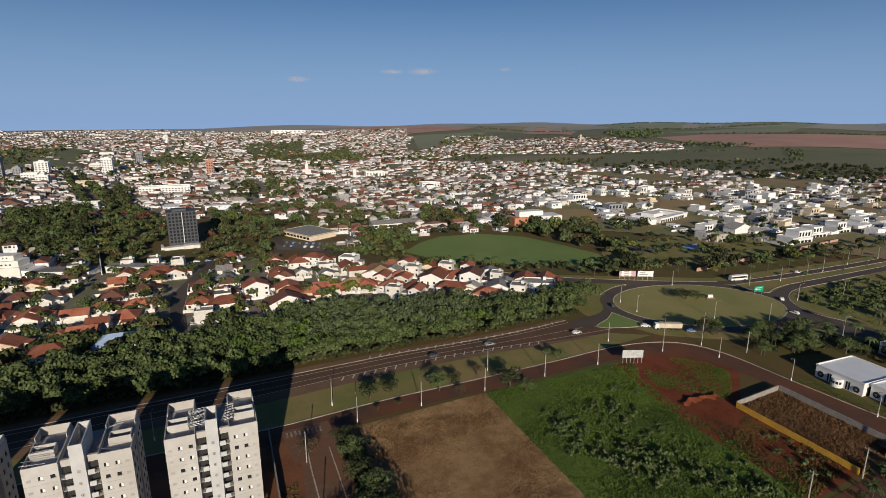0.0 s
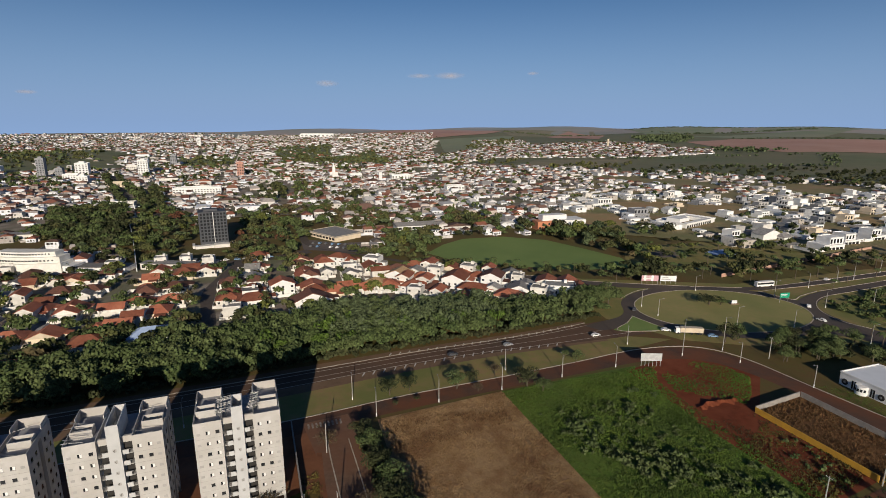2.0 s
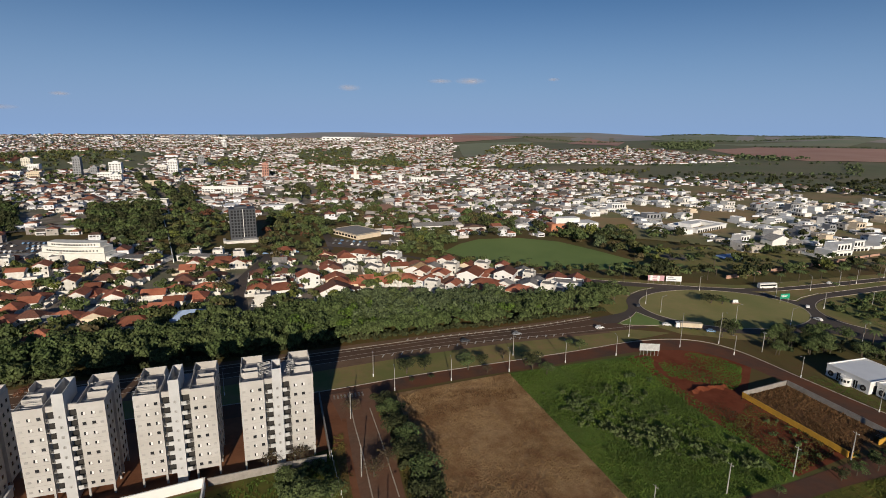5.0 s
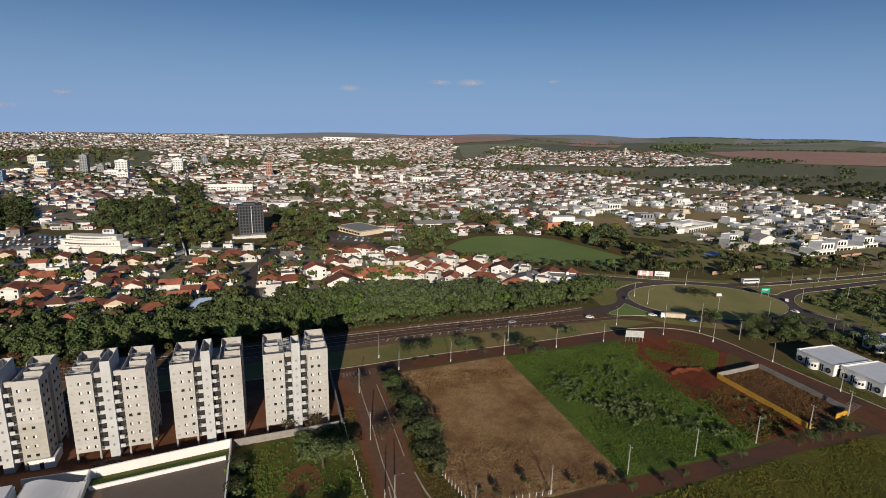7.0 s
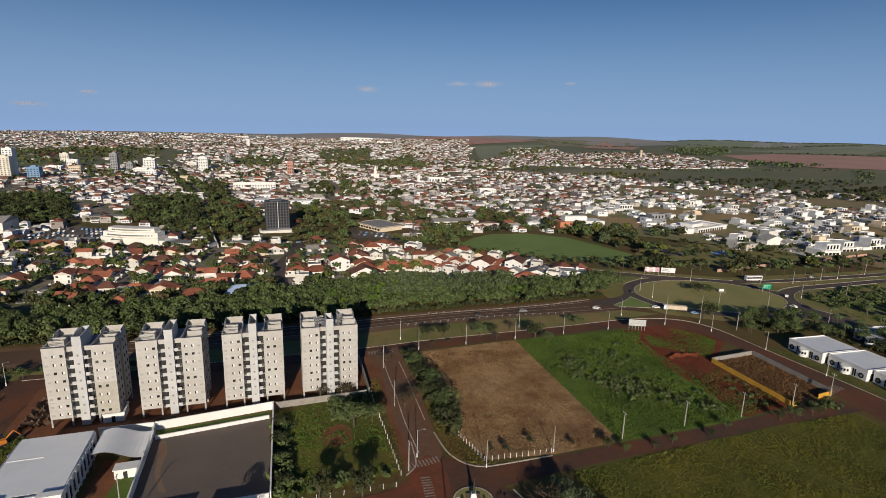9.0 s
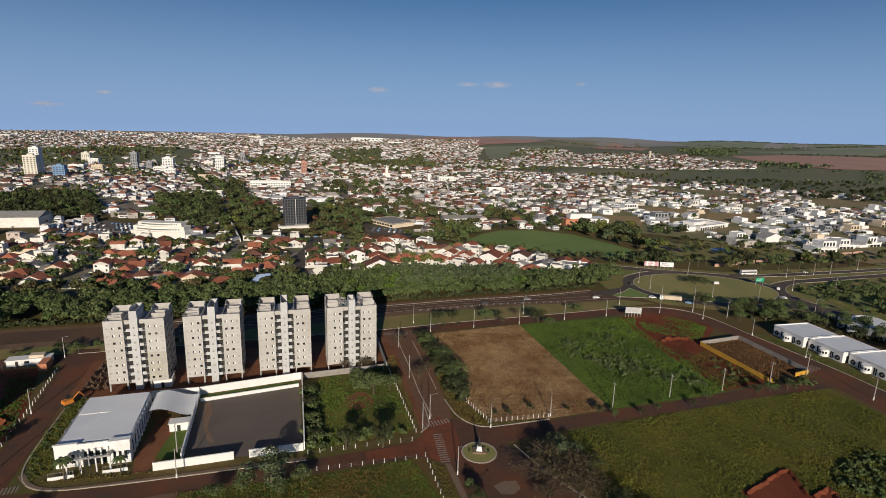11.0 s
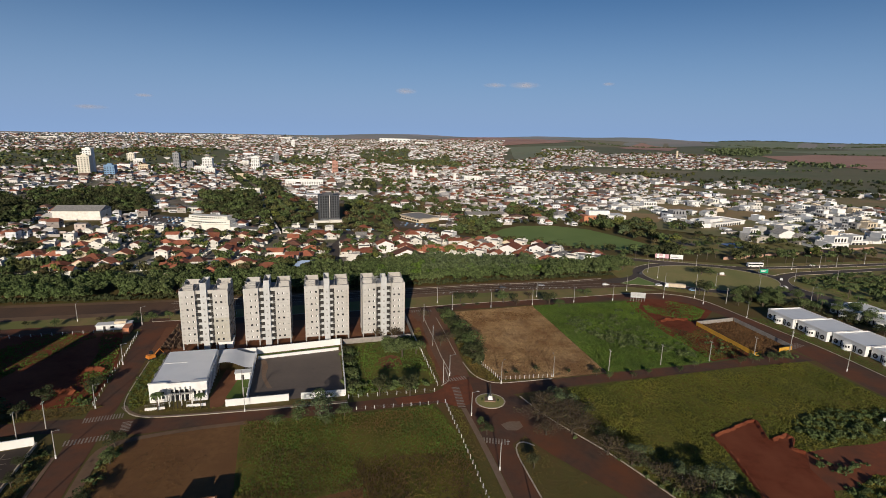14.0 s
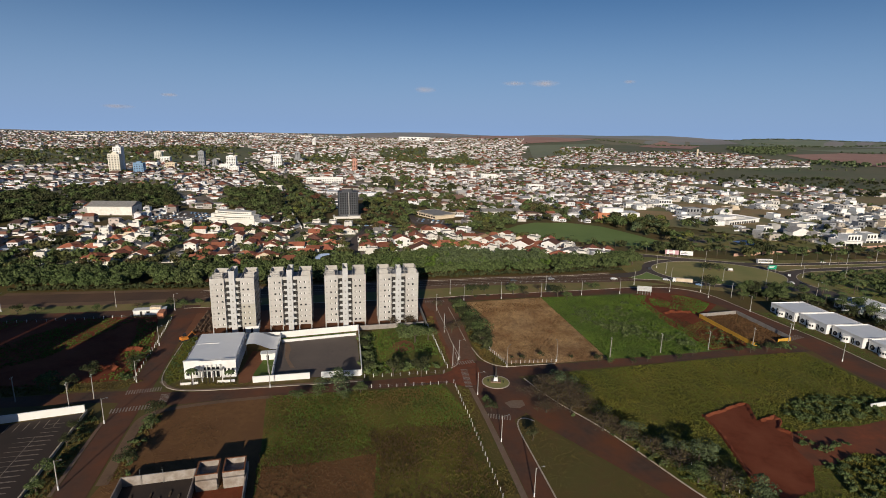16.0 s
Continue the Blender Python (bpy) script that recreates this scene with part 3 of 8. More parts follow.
ribbon("path_link", [(-26, 104), (-24.6, 96.5), (-18.6, 70), (-10.2, 40)], [(-24.4, 104), (-23, 96.5), (-16.6, 70), (-7.8, 40)], "dirt", "trodden earth path along the fence", 0.066, 30, "path")
kerb("kerb_plot", [(-2, 58), (2, 47), (7, 41.5), (12, 40), (34, 46.8)], "white kerb round the corner of the plot", 0.4, 0.2, 30)
ribbon("pavement_avenue", [(-1.6, 20), (5.3, -2.3), (15.6, -39.3), (30, -95)], [(0.2, 20), (7.2, -2), (17.4, -39), (31.8, -95)], "paving", "pale concrete pavement beside the avenue", 0.18, 30, "pavement")
ribbon("pavement_club", [(-116.5, 9), (-113, 4.6), (-107.5, 2.6), (-86, 8.2), (-42.5, 21)], [(-118, 7.8), (-114, 3.6), (-108, 1.7), (-86.3, 7.1), (-42.6, 19.8)], "paving", "pale concrete pavement in front of the club", 0.17, 30, "pavement")
ribbon("pavement_west", [(-98.6, -50), (-110.8, -14.8), (-105, -9.6), (-87, -1.2), (-72, 4)], [(-95.6, -49), (-107.2, -15.4), (-104, -11.6), (-86.4, -3.2), (-71, 2)], "shoulder", "earth-stained pavement along the plot", 0.16, 30, "pavement")
ribbon("pavement_parking", [(-107.8, -55.5), (-119.4, -21)], [(-106.8, -55.1), (-118.4, -20.7)], "paving", "pale pavement outside the car park", 0.17, 10, "pavement")

def dashes(name, line, length, gap, w, material, label, z, slant=0.0):
    """Painted strokes along a line, or across it where slant is given."""
    c = curve(line, 400)
    d = np.gradient(c, axis=0)
    d /= np.hypot(*d.T)[:, None]
    s = np.r_[0, np.cumsum(np.hypot(*np.diff(c, axis=0).T))]
    m, at = Mesh(), gap
    while at + length < s[-1]:
        i = int(np.searchsorted(s, at))
        p, u = Vector(c[i]), Vector(d[i])
        u.rotate(Matrix.Rotation(slant, 2)) if slant else None
        v = Vector((-u.y, u.x)) * w / 2
        q = p + u * length
        m.add([(*(p + v), z), (*(p - v), z), (*(q - v), z), (*(q + v), z)], [(0, 1, 2, 3)])
        at += (w if abs(slant) > 0.9 else length) + gap
    return setting(name, m, material, label, "road marking")
upper = [(-161, 113), (-36.4, 156), (8.6, 171.5), (34, 178.4), (61.5, 187), (88, 198)]
middle = [(-157, 108), (-35.6, 151.3), (6, 166.5), (33.8, 174.4), (61.5, 181.6), (95, 192)]
lower = [(-154, 104.5), (-34.9, 147.6), (0, 161), (33.9, 170.6), (61.8, 176.6), (105, 188)]
setting("line_main_upper", band(upper, 0.35, 0.004, 60, z=0.054), "paint_line", "white line along the main road", "road marking")
setting("line_main_middle", band(middle, 0.25, 0.004, 60, z=0.054), "paint_line", "white line along the main road", "road marking")
setting("line_main_lower", band(lower, 0.35, 0.004, 60, z=0.054), "paint_line", "white line along the main road", "road marking")
dashes("hatch_main_upper", [(-10, 168.6), (33.6, 180), (60.8, 188.6), (84, 198)], 2.6, 3.6, 0.5, "paint", "slanting white strokes beside the main road", 0.062, 1.0)
dashes("hatch_main_lower", [(-20, 150.4), (16.9, 163.6), (34, 168.9), (70, 176)], 3.2, 3.8, 0.5, "paint", "slanting white strokes beside the main road", 0.062, 1.0)
def zebra(name, a, b, width, n, z):
    """A pedestrian crossing from a to b."""
    a, b = Vector(a), Vector(b)
    u = (b - a).normalized()
    v = Vector((-u.y, u.x))
    m, step = Mesh(), (b - a).length / n
    for k in range(n):
        p, q = a + u * step * k, a + u * step * (k + 0.5)
        m.add([(*(p - v * width / 2), z), (*(q - v * width / 2), z), (*(q + v * width / 2), z), (*(p + v * width / 2), z)], [(0, 1, 2, 3)])
    return setting(name, m, "paint_worn", "worn white stripes of a pedestrian crossing", "road marking")
zebra("crossing_1", (-124.4, -1.6), (-113.5, 3.2), 3.2, 14, 0.084)
zebra("crossing_2", (-121.2, -14.2), (-109, -8.8), 3.2, 14, 0.084)
zebra("crossing_3", (6, 1), (14.5, 0.5), 3.0, 9, 0.084)
zebra("crossing_4", (-9, 40), (0, 44), 3.0, 9, 0.084)
zebra("crossing_5", (-4.2, 35.4), (-1.2, 20.2), 2.8, 14, 0.084)
zebra("crossing_8", (-110, -0.4), (-107.6, -6.3), 3.0, 7, 0.084)
zebra("crossing_7", (147.5, 90), (159, 97), 4.0, 11, 0.084)
zebra("crossing_6", (-31, 118), (-20, 121), 3.0, 9, 0.084)

# ---- apartment towers ----
def tower(label, sketch):
    """An unfinished eight-storey apartment tower on columns; local x along the front, y to the back."""
    t = thing("apartment_tower", label, "apartment tower", group="row of apartment towers")
    W, D, F, TOP = 19.4, 14.8, 2.8, 25.4
    wings = [(0, 0, 6.2, 6.4), (13.2, 0, W, 6.4), (0, 8.6, 6.2, D), (13.2, 8.6, W, D)]
    for x0, y0, x1, y1 in wings:
        part("wing", Mesh().box(x0, y0, F, x1, y1, TOP), "tower", t)
        for cx in (x0 + 0.02, x1 - 0.52):
            for cy in (y0 + 0.02, y1 - 0.52):
                part("column", Mesh().box(cx, cy, 0, cx + 0.5, cy + 0.5, F), "slab", t)
    part("middle_block", Mesh().box(0.9, 1.6, F, W - 0.9, D - 1.6, TOP - 0.3), "tower", t)
    part("roof_deck", Mesh().box(1.1, 1.8, TOP - 0.296, W - 1.1, D - 1.8, TOP - 0.15), "roofdeck", t, "grey roof membrane")
    # lift and stair core, higher than the roof and open on top
    cx0, cx1, ctop = 8.45, 10.95, 29.6 if sketch else 30.0
    deep = 9.4 if not sketch else 6.0
    core = Mesh().box(cx0, -0.35, 0, cx1, deep, TOP + 1.2)
    part("core", core, "tower_core", t, "pale grey stair core rising above the roof")
    part("core_head", Mesh().rim(cx0, -0.35, cx1, deep, TOP + 1.204, ctop, 0.2), "tower_core", t)
    for k in range(8):
        z = F * (k + 1)
        for x0, x1 in ((0, 6.2), (13.2, W)):
            part("floor_joint", Mesh().box(x0 + 0.01, -0.022, z - 0.03, x1 - 0.01, -0.003, z + 0.03), "slab", t)
        for bx0, bx1 in ((6.35, 8.35), (11.05, 13.05)):
            b = part("balcony", Mesh().box(bx0, 0.25, z - 0.12, bx1, 1.6, z + 0.06), "slab", t)
            part("railing", Mesh().box(bx0, 0.27, z + 0.92, bx1, 0.33, z + 1.0).box(bx0, 0.28, z + 0.62, bx1, 0.31, z + 0.66).box(bx0, 0.28, z + 0.32, bx1, 0.31, z + 0.36).box(bx0, 0.27, z + 0.06, bx0 + 0.06, 0.33, z + 0.91).box(bx1 - 0.06, 0.27, z + 0.06, bx1, 0.33, z + 0.91), "metal", b, "thin grey railing")
            side = (bx0 + 0.75, bx1) if bx0 < 8 else (bx0, bx1 - 0.75)
            part("front_panel", Mesh().box(side[0], 0.12, z - 0.15, side[1], 0.246, z + 0.95), "tower_core", b, "pale solid balcony front")
            # Solid dark panel on the wall, painted as the doorway's inner shade.
            part("opening", Mesh().box(bx0 + 0.15, 1.5, z + 0.06, bx1 - 0.05, 1.596, z + 2.5), "dark", b, "dark panel in place of the shaded balcony doorway")
        w = part("core_window", Mesh().box(9.35, -0.38, z + 1.0, 10.05, -0.352, z + 1.75), "slab", t)
        part("grille", Mesh().box(9.66, -0.41, z + 1.0, 9.72, -0.382, z + 1.75).box(9.35, -0.41, z + 1.35, 9.65, -0.382, z + 1.41), "dark", w)
        for x in (2.6, 4.7, 14.1, 16.2):
            win = part("window", Mesh().box(x, -0.03, z + 1.05, x + 0.85, -0.003, z + 1.85), "glass", t)
            if (k * 7 + int(x * 3) + (3 if sketch else 0)) % 3:
                part("shutter", Mesh().box(x + 0.4, -0.07, z + 1.05, x + 0.85, -0.033, z + 1.85), "white", win, "white sliding shutter")
            part("sill", Mesh().box(x - 0.08, -0.12, z + 0.92, x + 1.08, -0.002, z + 0.995), "slab", win)
        for x in (0.6, 18.0):
            part("blind_window", Mesh().rim(x, -0.05, x + 0.8, -0.002, z + 1.0, z + 1.6, 0.02), "slab", t)
        for y in (1.6, 4.2, 10.0, 12.6):
            win = part("window", Mesh().box(W + 0.003, y, z + 1.0, W + 0.03, y + 0.9, z + 1.95), "glass", t)
            part("sill", Mesh().box(W + 0.002, y - 0.08, z + 0.92, W + 0.12, y + 0.98, z + 0.995), "slab", win)
    # parapets, stair boxes and steel on the roof
    for x0, x1, inner in ((0, 6.2, 1), (13.2, W, -1)):
        part("parapet", Mesh().rim(x0, 0, x1, D, TOP + 0.004, TOP + 1.25, 0.16), "tower", t)
        part("deck", Mesh().box(x0 + 0.165, 0.165, TOP + 0.002, x1 - 0.165, D - 0.165, TOP + 0.07), "roofdeck", t)
        a, b = (x0 + 1.4, x1 - 0.4) if inner < 0 else (x0 + 0.4, x1 - 1.4)
        part("stair_box", Mesh().rim(a, 4.4, b, 7.4, TOP + 0.072, TOP + 1.9, 0.18), "tower", t)
        part("tank_room", Mesh().rim(x0 + 0.17, 9.8, x1 - 0.17, D - 0.17, TOP + 1.254, TOP + 2.3, 0.16, "NEW"), "tower", t)
    g = random.Random(4 if sketch else 9)
    for side in (0, 1):
        x0 = (1.2 if side == 0 else 11.3) if sketch else (-1.0 if side == 0 else 13.5)
        n = 13 if sketch else 7 if side == 0 else 2
        for k in range(n):
            m = Mesh()
            if sketch:
                y = 3.0 + k * 0.62
                m.tube((x0 + (3.4 if side == 0 else 0), y, TOP + 1.5), (x0 + (7.0 if side == 0 else 3.4), y + g.uniform(-0.4, 0.4), TOP + 1.7 + g.uniform(0, 0.5)), 0.06, 0.06, 5)
                m.tube((x0 + 3.6 + g.uniform(0, 2.6) * (1 if side == 0 else -1), y, TOP + 0.1), (x0 + 3.6 + g.uniform(0, 2.6) * (1 if side == 0 else -1), y, TOP + 2.3), 0.05, 0.05, 5)
            else:
                y = g.uniform(-0.6, 11)
                m.tube((x0 + g.uniform(0.2, 2.0), y, TOP + 1.32 + g.uniform(0, 0.6)), (x0 + g.uniform(3.0, 6.0), y + g.uniform(-2.5, 2.5), TOP + 1.5 + g.uniform(0, 0.6)), 0.06, 0.06, 5)
            part("scaffold_pole", m, "metal", t, "grey steel pole")
    for k in range(4):
        part("head_bar", Mesh().box(cx0 + 0.2, 0.5 + 0.0 * k, TOP + 1.6 + k * 0.75, cx1 - 0.2, 0.58, TOP + 1.68 + k * 0.75), "metal", t)
    part("eaves_slab", Mesh().box(6.2, 1.0, TOP - 0.6, 8.4, 1.596, TOP + 0.9), "tower", t)
    part("eaves_slab", Mesh().box(11.0, 1.0, TOP - 0.6, 13.2, 1.596, TOP + 0.9), "tower", t)
    return t

ROW, ROW_TURN = Vector((-122.4, 55.6, 0)), 16.5
STEP = Vector((math.cos(radians(ROW_TURN)), math.sin(radians(ROW_TURN)), 0)) * 25.6
made = tower("beige rendered apartment tower with dark balconies, unfinished, scaffold on its roof", False)
made.matrix_basis = pose(*(ROW + 2 * STEP), 0, 0, ROW_TURN)
copy_thing(made, pose(*(ROW + 1 * STEP), 0, 0, ROW_TURN))
first_tower = copy_thing(made, pose(*ROW, 0, 0, ROW_TURN))
part("wall_patch", Mesh().box(13.25, -0.028, 2.85, 19.35, -0.006, 13.9), "tower_patch", first_tower, "unpainted beige lower storeys")
made4 = tower("beige rendered apartment tower with an open steel frame on its roof", True)
made4.matrix_basis = pose(*(ROW + 3 * STEP), 0, 0, ROW_TURN)

# ---- club house and its walled court ----
CLUB = 17.5
club = thing("club_house", "low white club house with a white sheet metal roof", "club house", -109.8, 12.2, 0, CLUB)
part("wall", Mesh().rim(0, 0, 18.2, 28, 0, 6.3, 0.3), "white", club)
part("roof", Mesh().add([(0.3, 1.5, 5.9), (17.9, 1.5, 5.9), (17.9, 27.7, 5.9), (0.3, 27.7, 5.9), (0.3, 1.5, 6.4), (17.9, 1.5, 6.4), (17.9, 27.7, 6.9), (0.3, 27.7, 6.9)],
     [(3, 2, 1, 0), (4, 5, 6, 7), (0, 1, 5, 4), (1, 2, 6, 5), (2, 3, 7, 6), (3, 0, 4, 7)]), "sheet", club, "white sheet metal roof")
part("facade", Mesh().box(-0.4, -0.5, 0, 5.2, -0.004, 7.0).box(13.4, -1.6, 0, 18.6, -0.004, 7.0).box(5.2, -0.5, 5.2, 13.4, -0.004, 6.8), "white", club)
part("cornice", Mesh().box(-0.6, -0.7, 7.004, 5.4, 0.2, 7.25).box(13.2, -1.8, 7.004, 18.8, 0.2, 7.25), "white", club)
for k in range(5):
    part("pillar", Mesh().box(6.0 + k * 1.6, -1.0, 0, 6.4 + k * 1.6, -0.6, 5.2), "white", club)
part("entrance", Mesh().box(6.6, -0.2, 0, 12.4, -0.008, 4.0), "glass", club, "dark glazed entrance")
part("portico_beam", Mesh().box(3.2, -4.4, 4.2, 14.2, -3.9, 4.7).box(3.2, -3.9, 4.2, 3.7, -0.52, 4.7).box(13.7, -3.9, 4.2, 14.2, -0.52, 4.7), "slab", club, "grey portico beam")
for x in (3.3, 6.6, 10.4, 13.8):
    part("portico_post", Mesh().box(x, -4.35, 0, x + 0.35, -4.0, 4.196), "white", club)
for x in (7.2, 8.4, 9.6, 10.8):
    part("gate_post", Mesh().tube((x, -5.6, 0), (x, -5.6, 5.4), 0.11, 0.09, 6), "dark", club, "tall dark gate post")
for x0, x1 in ((-0.6, 5.6), (12.4, 18.6)):
    part("front_wall", Mesh().box(x0, -5.9, 0, x1, -5.7, 1.0), "white", club)
    for j in range(9):
        x = x0 + 0.2 + j * (x1 - x0 - 0.4) / 8
        part("rail_bar", Mesh().box(x - 0.03, -5.82, 1.003, x + 0.03, -5.76, 2.1), "metal", club)
    part("top_rail", Mesh().box(x0, -5.83, 2.103, x1, -5.75, 2.18), "metal", club)
part("roof_step", Mesh().box(0.6, 17.0, 6.70, 9.0, 17.2, 6.80), "white", club)
part("gutter", Mesh().box(-0.35, 1.6, 6.0, -0.01, 27.6, 6.45), "roofdeck", club, "grey roof gutter")
for k in range(3):
    part("roof_unit", Mesh().box(-0.9, 9 + k * 6, 5.4, -0.36, 10.3 + k * 6, 6.3), "metal", club, "grey air conditioning unit")
for k in range(3):
    part("front_window", Mesh().box(0.6 + k * 1.5, -0.56, 1.2, 1.4 + k * 1.5, -0.502, 3.8).box(14.2 + k * 1.4, -1.66, 1.2, 14.9 + k * 1.4, -1.602, 3.8), "glass", club)
for k in range(9):
    w = part("window", Mesh().box(18.203, 2 + k * 2.8, 1.2, 18.24, 3.2 + k * 2.8, 4.6), "glass", club)
    part("pilaster", Mesh().box(18.204, 0.6 + k * 2.8, 0, 18.5, 1.2 + k * 2.8, 6.2), "white", w)

def wall_run(name, line, h, w, material, label, cap=0.12):
    """A straight-sided boundary wall along corners, with a coping."""
    t = thing(name, label, "wall", *line[0], 0)
    o = Vector((*line[0], 0))
    for a, b in zip(line, line[1:]):
        a, b = Vector((*a, 0)) - o, Vector((*b, 0)) - o
        d = b - a
        m = Matrix.Translation(a) @ Matrix.Rotation(math.atan2(d.y, d.x), 4, "Z")
        part("wall_panel", Mesh().box(0, -w / 2, 0, d.length - w, w / 2, h, m), material, t)
        part("coping", Mesh().box(-0.05, -w / 2 - 0.06, h + 0.003, d.length - w + 0.05, w / 2 + 0.06, h + cap, m), material, t)
    return t
wall_run("boundary_wall", [(-105, 51.5), (-89.9, 55.8), (-57.2, 70.2)], 2.8, 0.3, "white", "tall white boundary wall behind the court")
wall_run("boundary_wall", [(-57.2, 70.2), (-44, 24.4)], 2.8, 0.3, "white", "tall white boundary wall beside the court")
wall_run("boundary_wall", [(-89.9, 55.6), (-77.4, 16.5)], 2.6, 0.3, "white", "white boundary wall beside the court")
wall_run("boundary_wall", [(-83.3, 12.4), (-62.9, 19.0)], 2.4, 0.3, "white", "white boundary wall along the street")
wall_run("boundary_wall", [(-59.1, 20.0), (-44, 24.4)], 2.4, 0.3, "white", "white boundary wall along the street")
wall_run("boundary_wall", [(-56.5, 70.5), (-26.5, 81.0)], 2.3, 0.25, "block", "grey block wall of the tower yard")
wall_run("boundary_wall", [(-26, 82), (-36, 118)], 2.6, 0.25, "block", "dark block wall beside the side street")
sheet("court", [(-89.2, 55), (-57.8, 68.8), (-44.7, 25), (-77.2, 15.6)], "asphalt_court", "grey asphalt court inside white walls", "court", 0.06)
sheet("court_strip", [(-89, 55), (-57.9, 68.6), (-56.6, 64.5), (-87.6, 51)], "weed", "strip of grass inside the court", "field", 0.09)
wall_run("low_wall", [(-87.4, 50.6), (-56.5, 64.2)], 1.2, 0.3, "white", "low white wall beside the grass strip")
sheet("club_path", [(-91.5, 17.5), (-88, 10.6), (-84.5, 12), (-88.5, 40), (-96, 40)], "dirt", "reddish paved path beside the club house", "pavement", 0.05)
sheet("club_lawn", [(-86, 18), (-77.8, 17.5), (-83.5, 36), (-88, 34)], "weed", "small lawn beside the club house", "field", 0.055)

ribbon("court_stain", [(-86.4, 50.2), (-82.6, 44.4), (-80.8, 36.6), (-74, 26.4)], [(-83.6, 49.6), (-80, 44), (-79.2, 36.2), (-72.2, 26.8)], "paving", "pale concrete stain on the court", 0.066, 14, "court")
# fabric canopy
def canopy():
    t = thing("canopy", "white curved fabric canopy on slim posts", "canopy", -97.0, 35.4, 0, CLUB)
    n, m = 12, Mesh()
    v = []
    for j in range(2):
        for i in range(n + 1):
            u = i / n
            v.append((u * 13.5, j * 12.5, 4.0 + 1.3 * math.sin(u * math.pi * 1.5 + 0.6) - (0.8 if j == 0 else 0) * u))
    top = [(i, i + 1, n + 2 + i, n + 1 + i) for i in range(n)]
    m.add(v, top)
    m.add([(x, y, z - 0.08) for x, y, z in v], [q[::-1] for q in top])
    part("fabric", m, "sheet", t)
    for x, y in ((0.4, 0.4), (13, 0.4), (0.4, 12), (13, 12)):
        part("post", Mesh().tube((x, y, 0), (x, y, 3.6), 0.09, 0.09), "metal", t)
    return t
canopy()
gate = thing("gatehouse", "small white gatehouse under the canopy", "gatehouse", -88.5, 31.5, 0, CLUB)
part("wall", Mesh().box(0, 0, 0, 5.5, 3, 2.7), "white", gate)
part("door", Mesh().box(2.2, -0.05, 0, 3.2, -0.003, 2.1), "dark", gate)
part("roof_slab", Mesh().box(-0.3, -0.3, 2.704, 5.8, 3.3, 2.9), "white", gate)

# walled plot by the service road
wall_run("yellow_wall", [(117.7, 117.0), (128.4, 80.2)], 1.9, 0.25, "yellow", "yellow painted wall of the dry plot")
wall_run("block_wall", [(118.2, 117.6), (140.6, 126.2)], 1.9, 0.25, "block", "whitish block wall of the dry plot")
wall_run("block_wall", [(140.8, 126.0), (150.8, 90.4)], 1.9, 0.25, "block", "grey block wall beside the road")
wall_run("yellow_wall", [(128.8, 79.9), (132.5, 81.6)], 1.7, 0.25, "yellow", "short yellow wall end with a white gate")
wall_run("yellow_wall", [(143, 86.6), (150.6, 89.9)], 1.7, 0.25, "yellow", "short yellow wall with white patches")
wall_run("garden_wall", [(145.7, 26.1), (152.9, 28.8), (164, 33)], 1.5, 0.25, "white", "short pale wall at the edge of the green field")
# car park wall
wall_run("boundary_wall", [(-165, -33), (-128.8, -15.4)], 2.6, 0.3, "white", "white wall of the car park")
wall_run("boundary_wall", [(-128.4, -15.6), (-114, -56.5), (-103, -90)], 0.9, 0.3, "kerb", "low pale wall of the car park")
sheet("car_park", [(-190, -48), (-129.4, -16.4), (-115, -56.5), (-104, -90), (-190, -90)], "asphalt_parking", "asphalt car park with painted bays", "car park", 0.04)

# ---- plants ----
RNG = np.random.default_rng(7)

def inside(poly, p):
    """Which points lie in a polygon."""
    x, y = p[:, 0], p[:, 1]
    hit = np.zeros(len(p), bool)
    for (x0, y0), (x1, y1) in zip(poly, poly[1:] + poly[:1]):
        cross = ((y0 > y) != (y1 > y)) & (x < (x1 - x0) * (y - y0) / (y1 - y0 + 1e-12) + x0)
        hit ^= cross
    return hit

def scatter(poly, gap):
    """Random points in a polygon, about one for each gap x gap square."""
    a = np.array(poly)
    lo, hi = a.min(0), a.max(0)
    n = max(4, int(np.prod(hi - lo) / gap**2))
    p = lo + RNG.random((n, 2)) * (hi - lo)
    return p[inside(poly, p)]

def crown(n, lobes, leaf, seed, flat=0.75, round_=1.0):
    """Leaf quads on several lobes: corner points of n quads, for a crown about 1 m in radius with its middle at the origin."""
    g = np.random.default_rng(seed)
    c = g.normal(size=(lobes, 3)) * (0.42, 0.42, 0.26)
    c[0] = 0
    rad = g.uniform(0.38, 0.62, lobes) * round_
    k = g.integers(0, lobes, n)
    d = g.normal(size=(n, 3))
    d[:, 2] = np.abs(d[:, 2]) * 1.1 - 0.35
    d /= np.linalg.norm(d, axis=1)[:, None]
    p = c[k] + d * rad[k, None] * g.uniform(0.72, 1.06, (n, 1))
    p[:, 2] *= flat
    nrm = d + g.normal(size=(n, 3)) * 0.34
    nrm /= np.linalg.norm(nrm, axis=1)[:, None]
    u = np.cross(nrm, g.normal(size=(n, 3)))
    u /= np.linalg.norm(u, axis=1)[:, None]
    v = np.cross(nrm, u)
    s = leaf * g.uniform(0.6, 1.3, (n, 1))
    return np.stack([p - u * s - v * s * 0.7, p + u * s - v * s * 0.6, p + u * s * 0.8 + v * s, p - u * s * 0.9 + v * s * 0.8], 1)

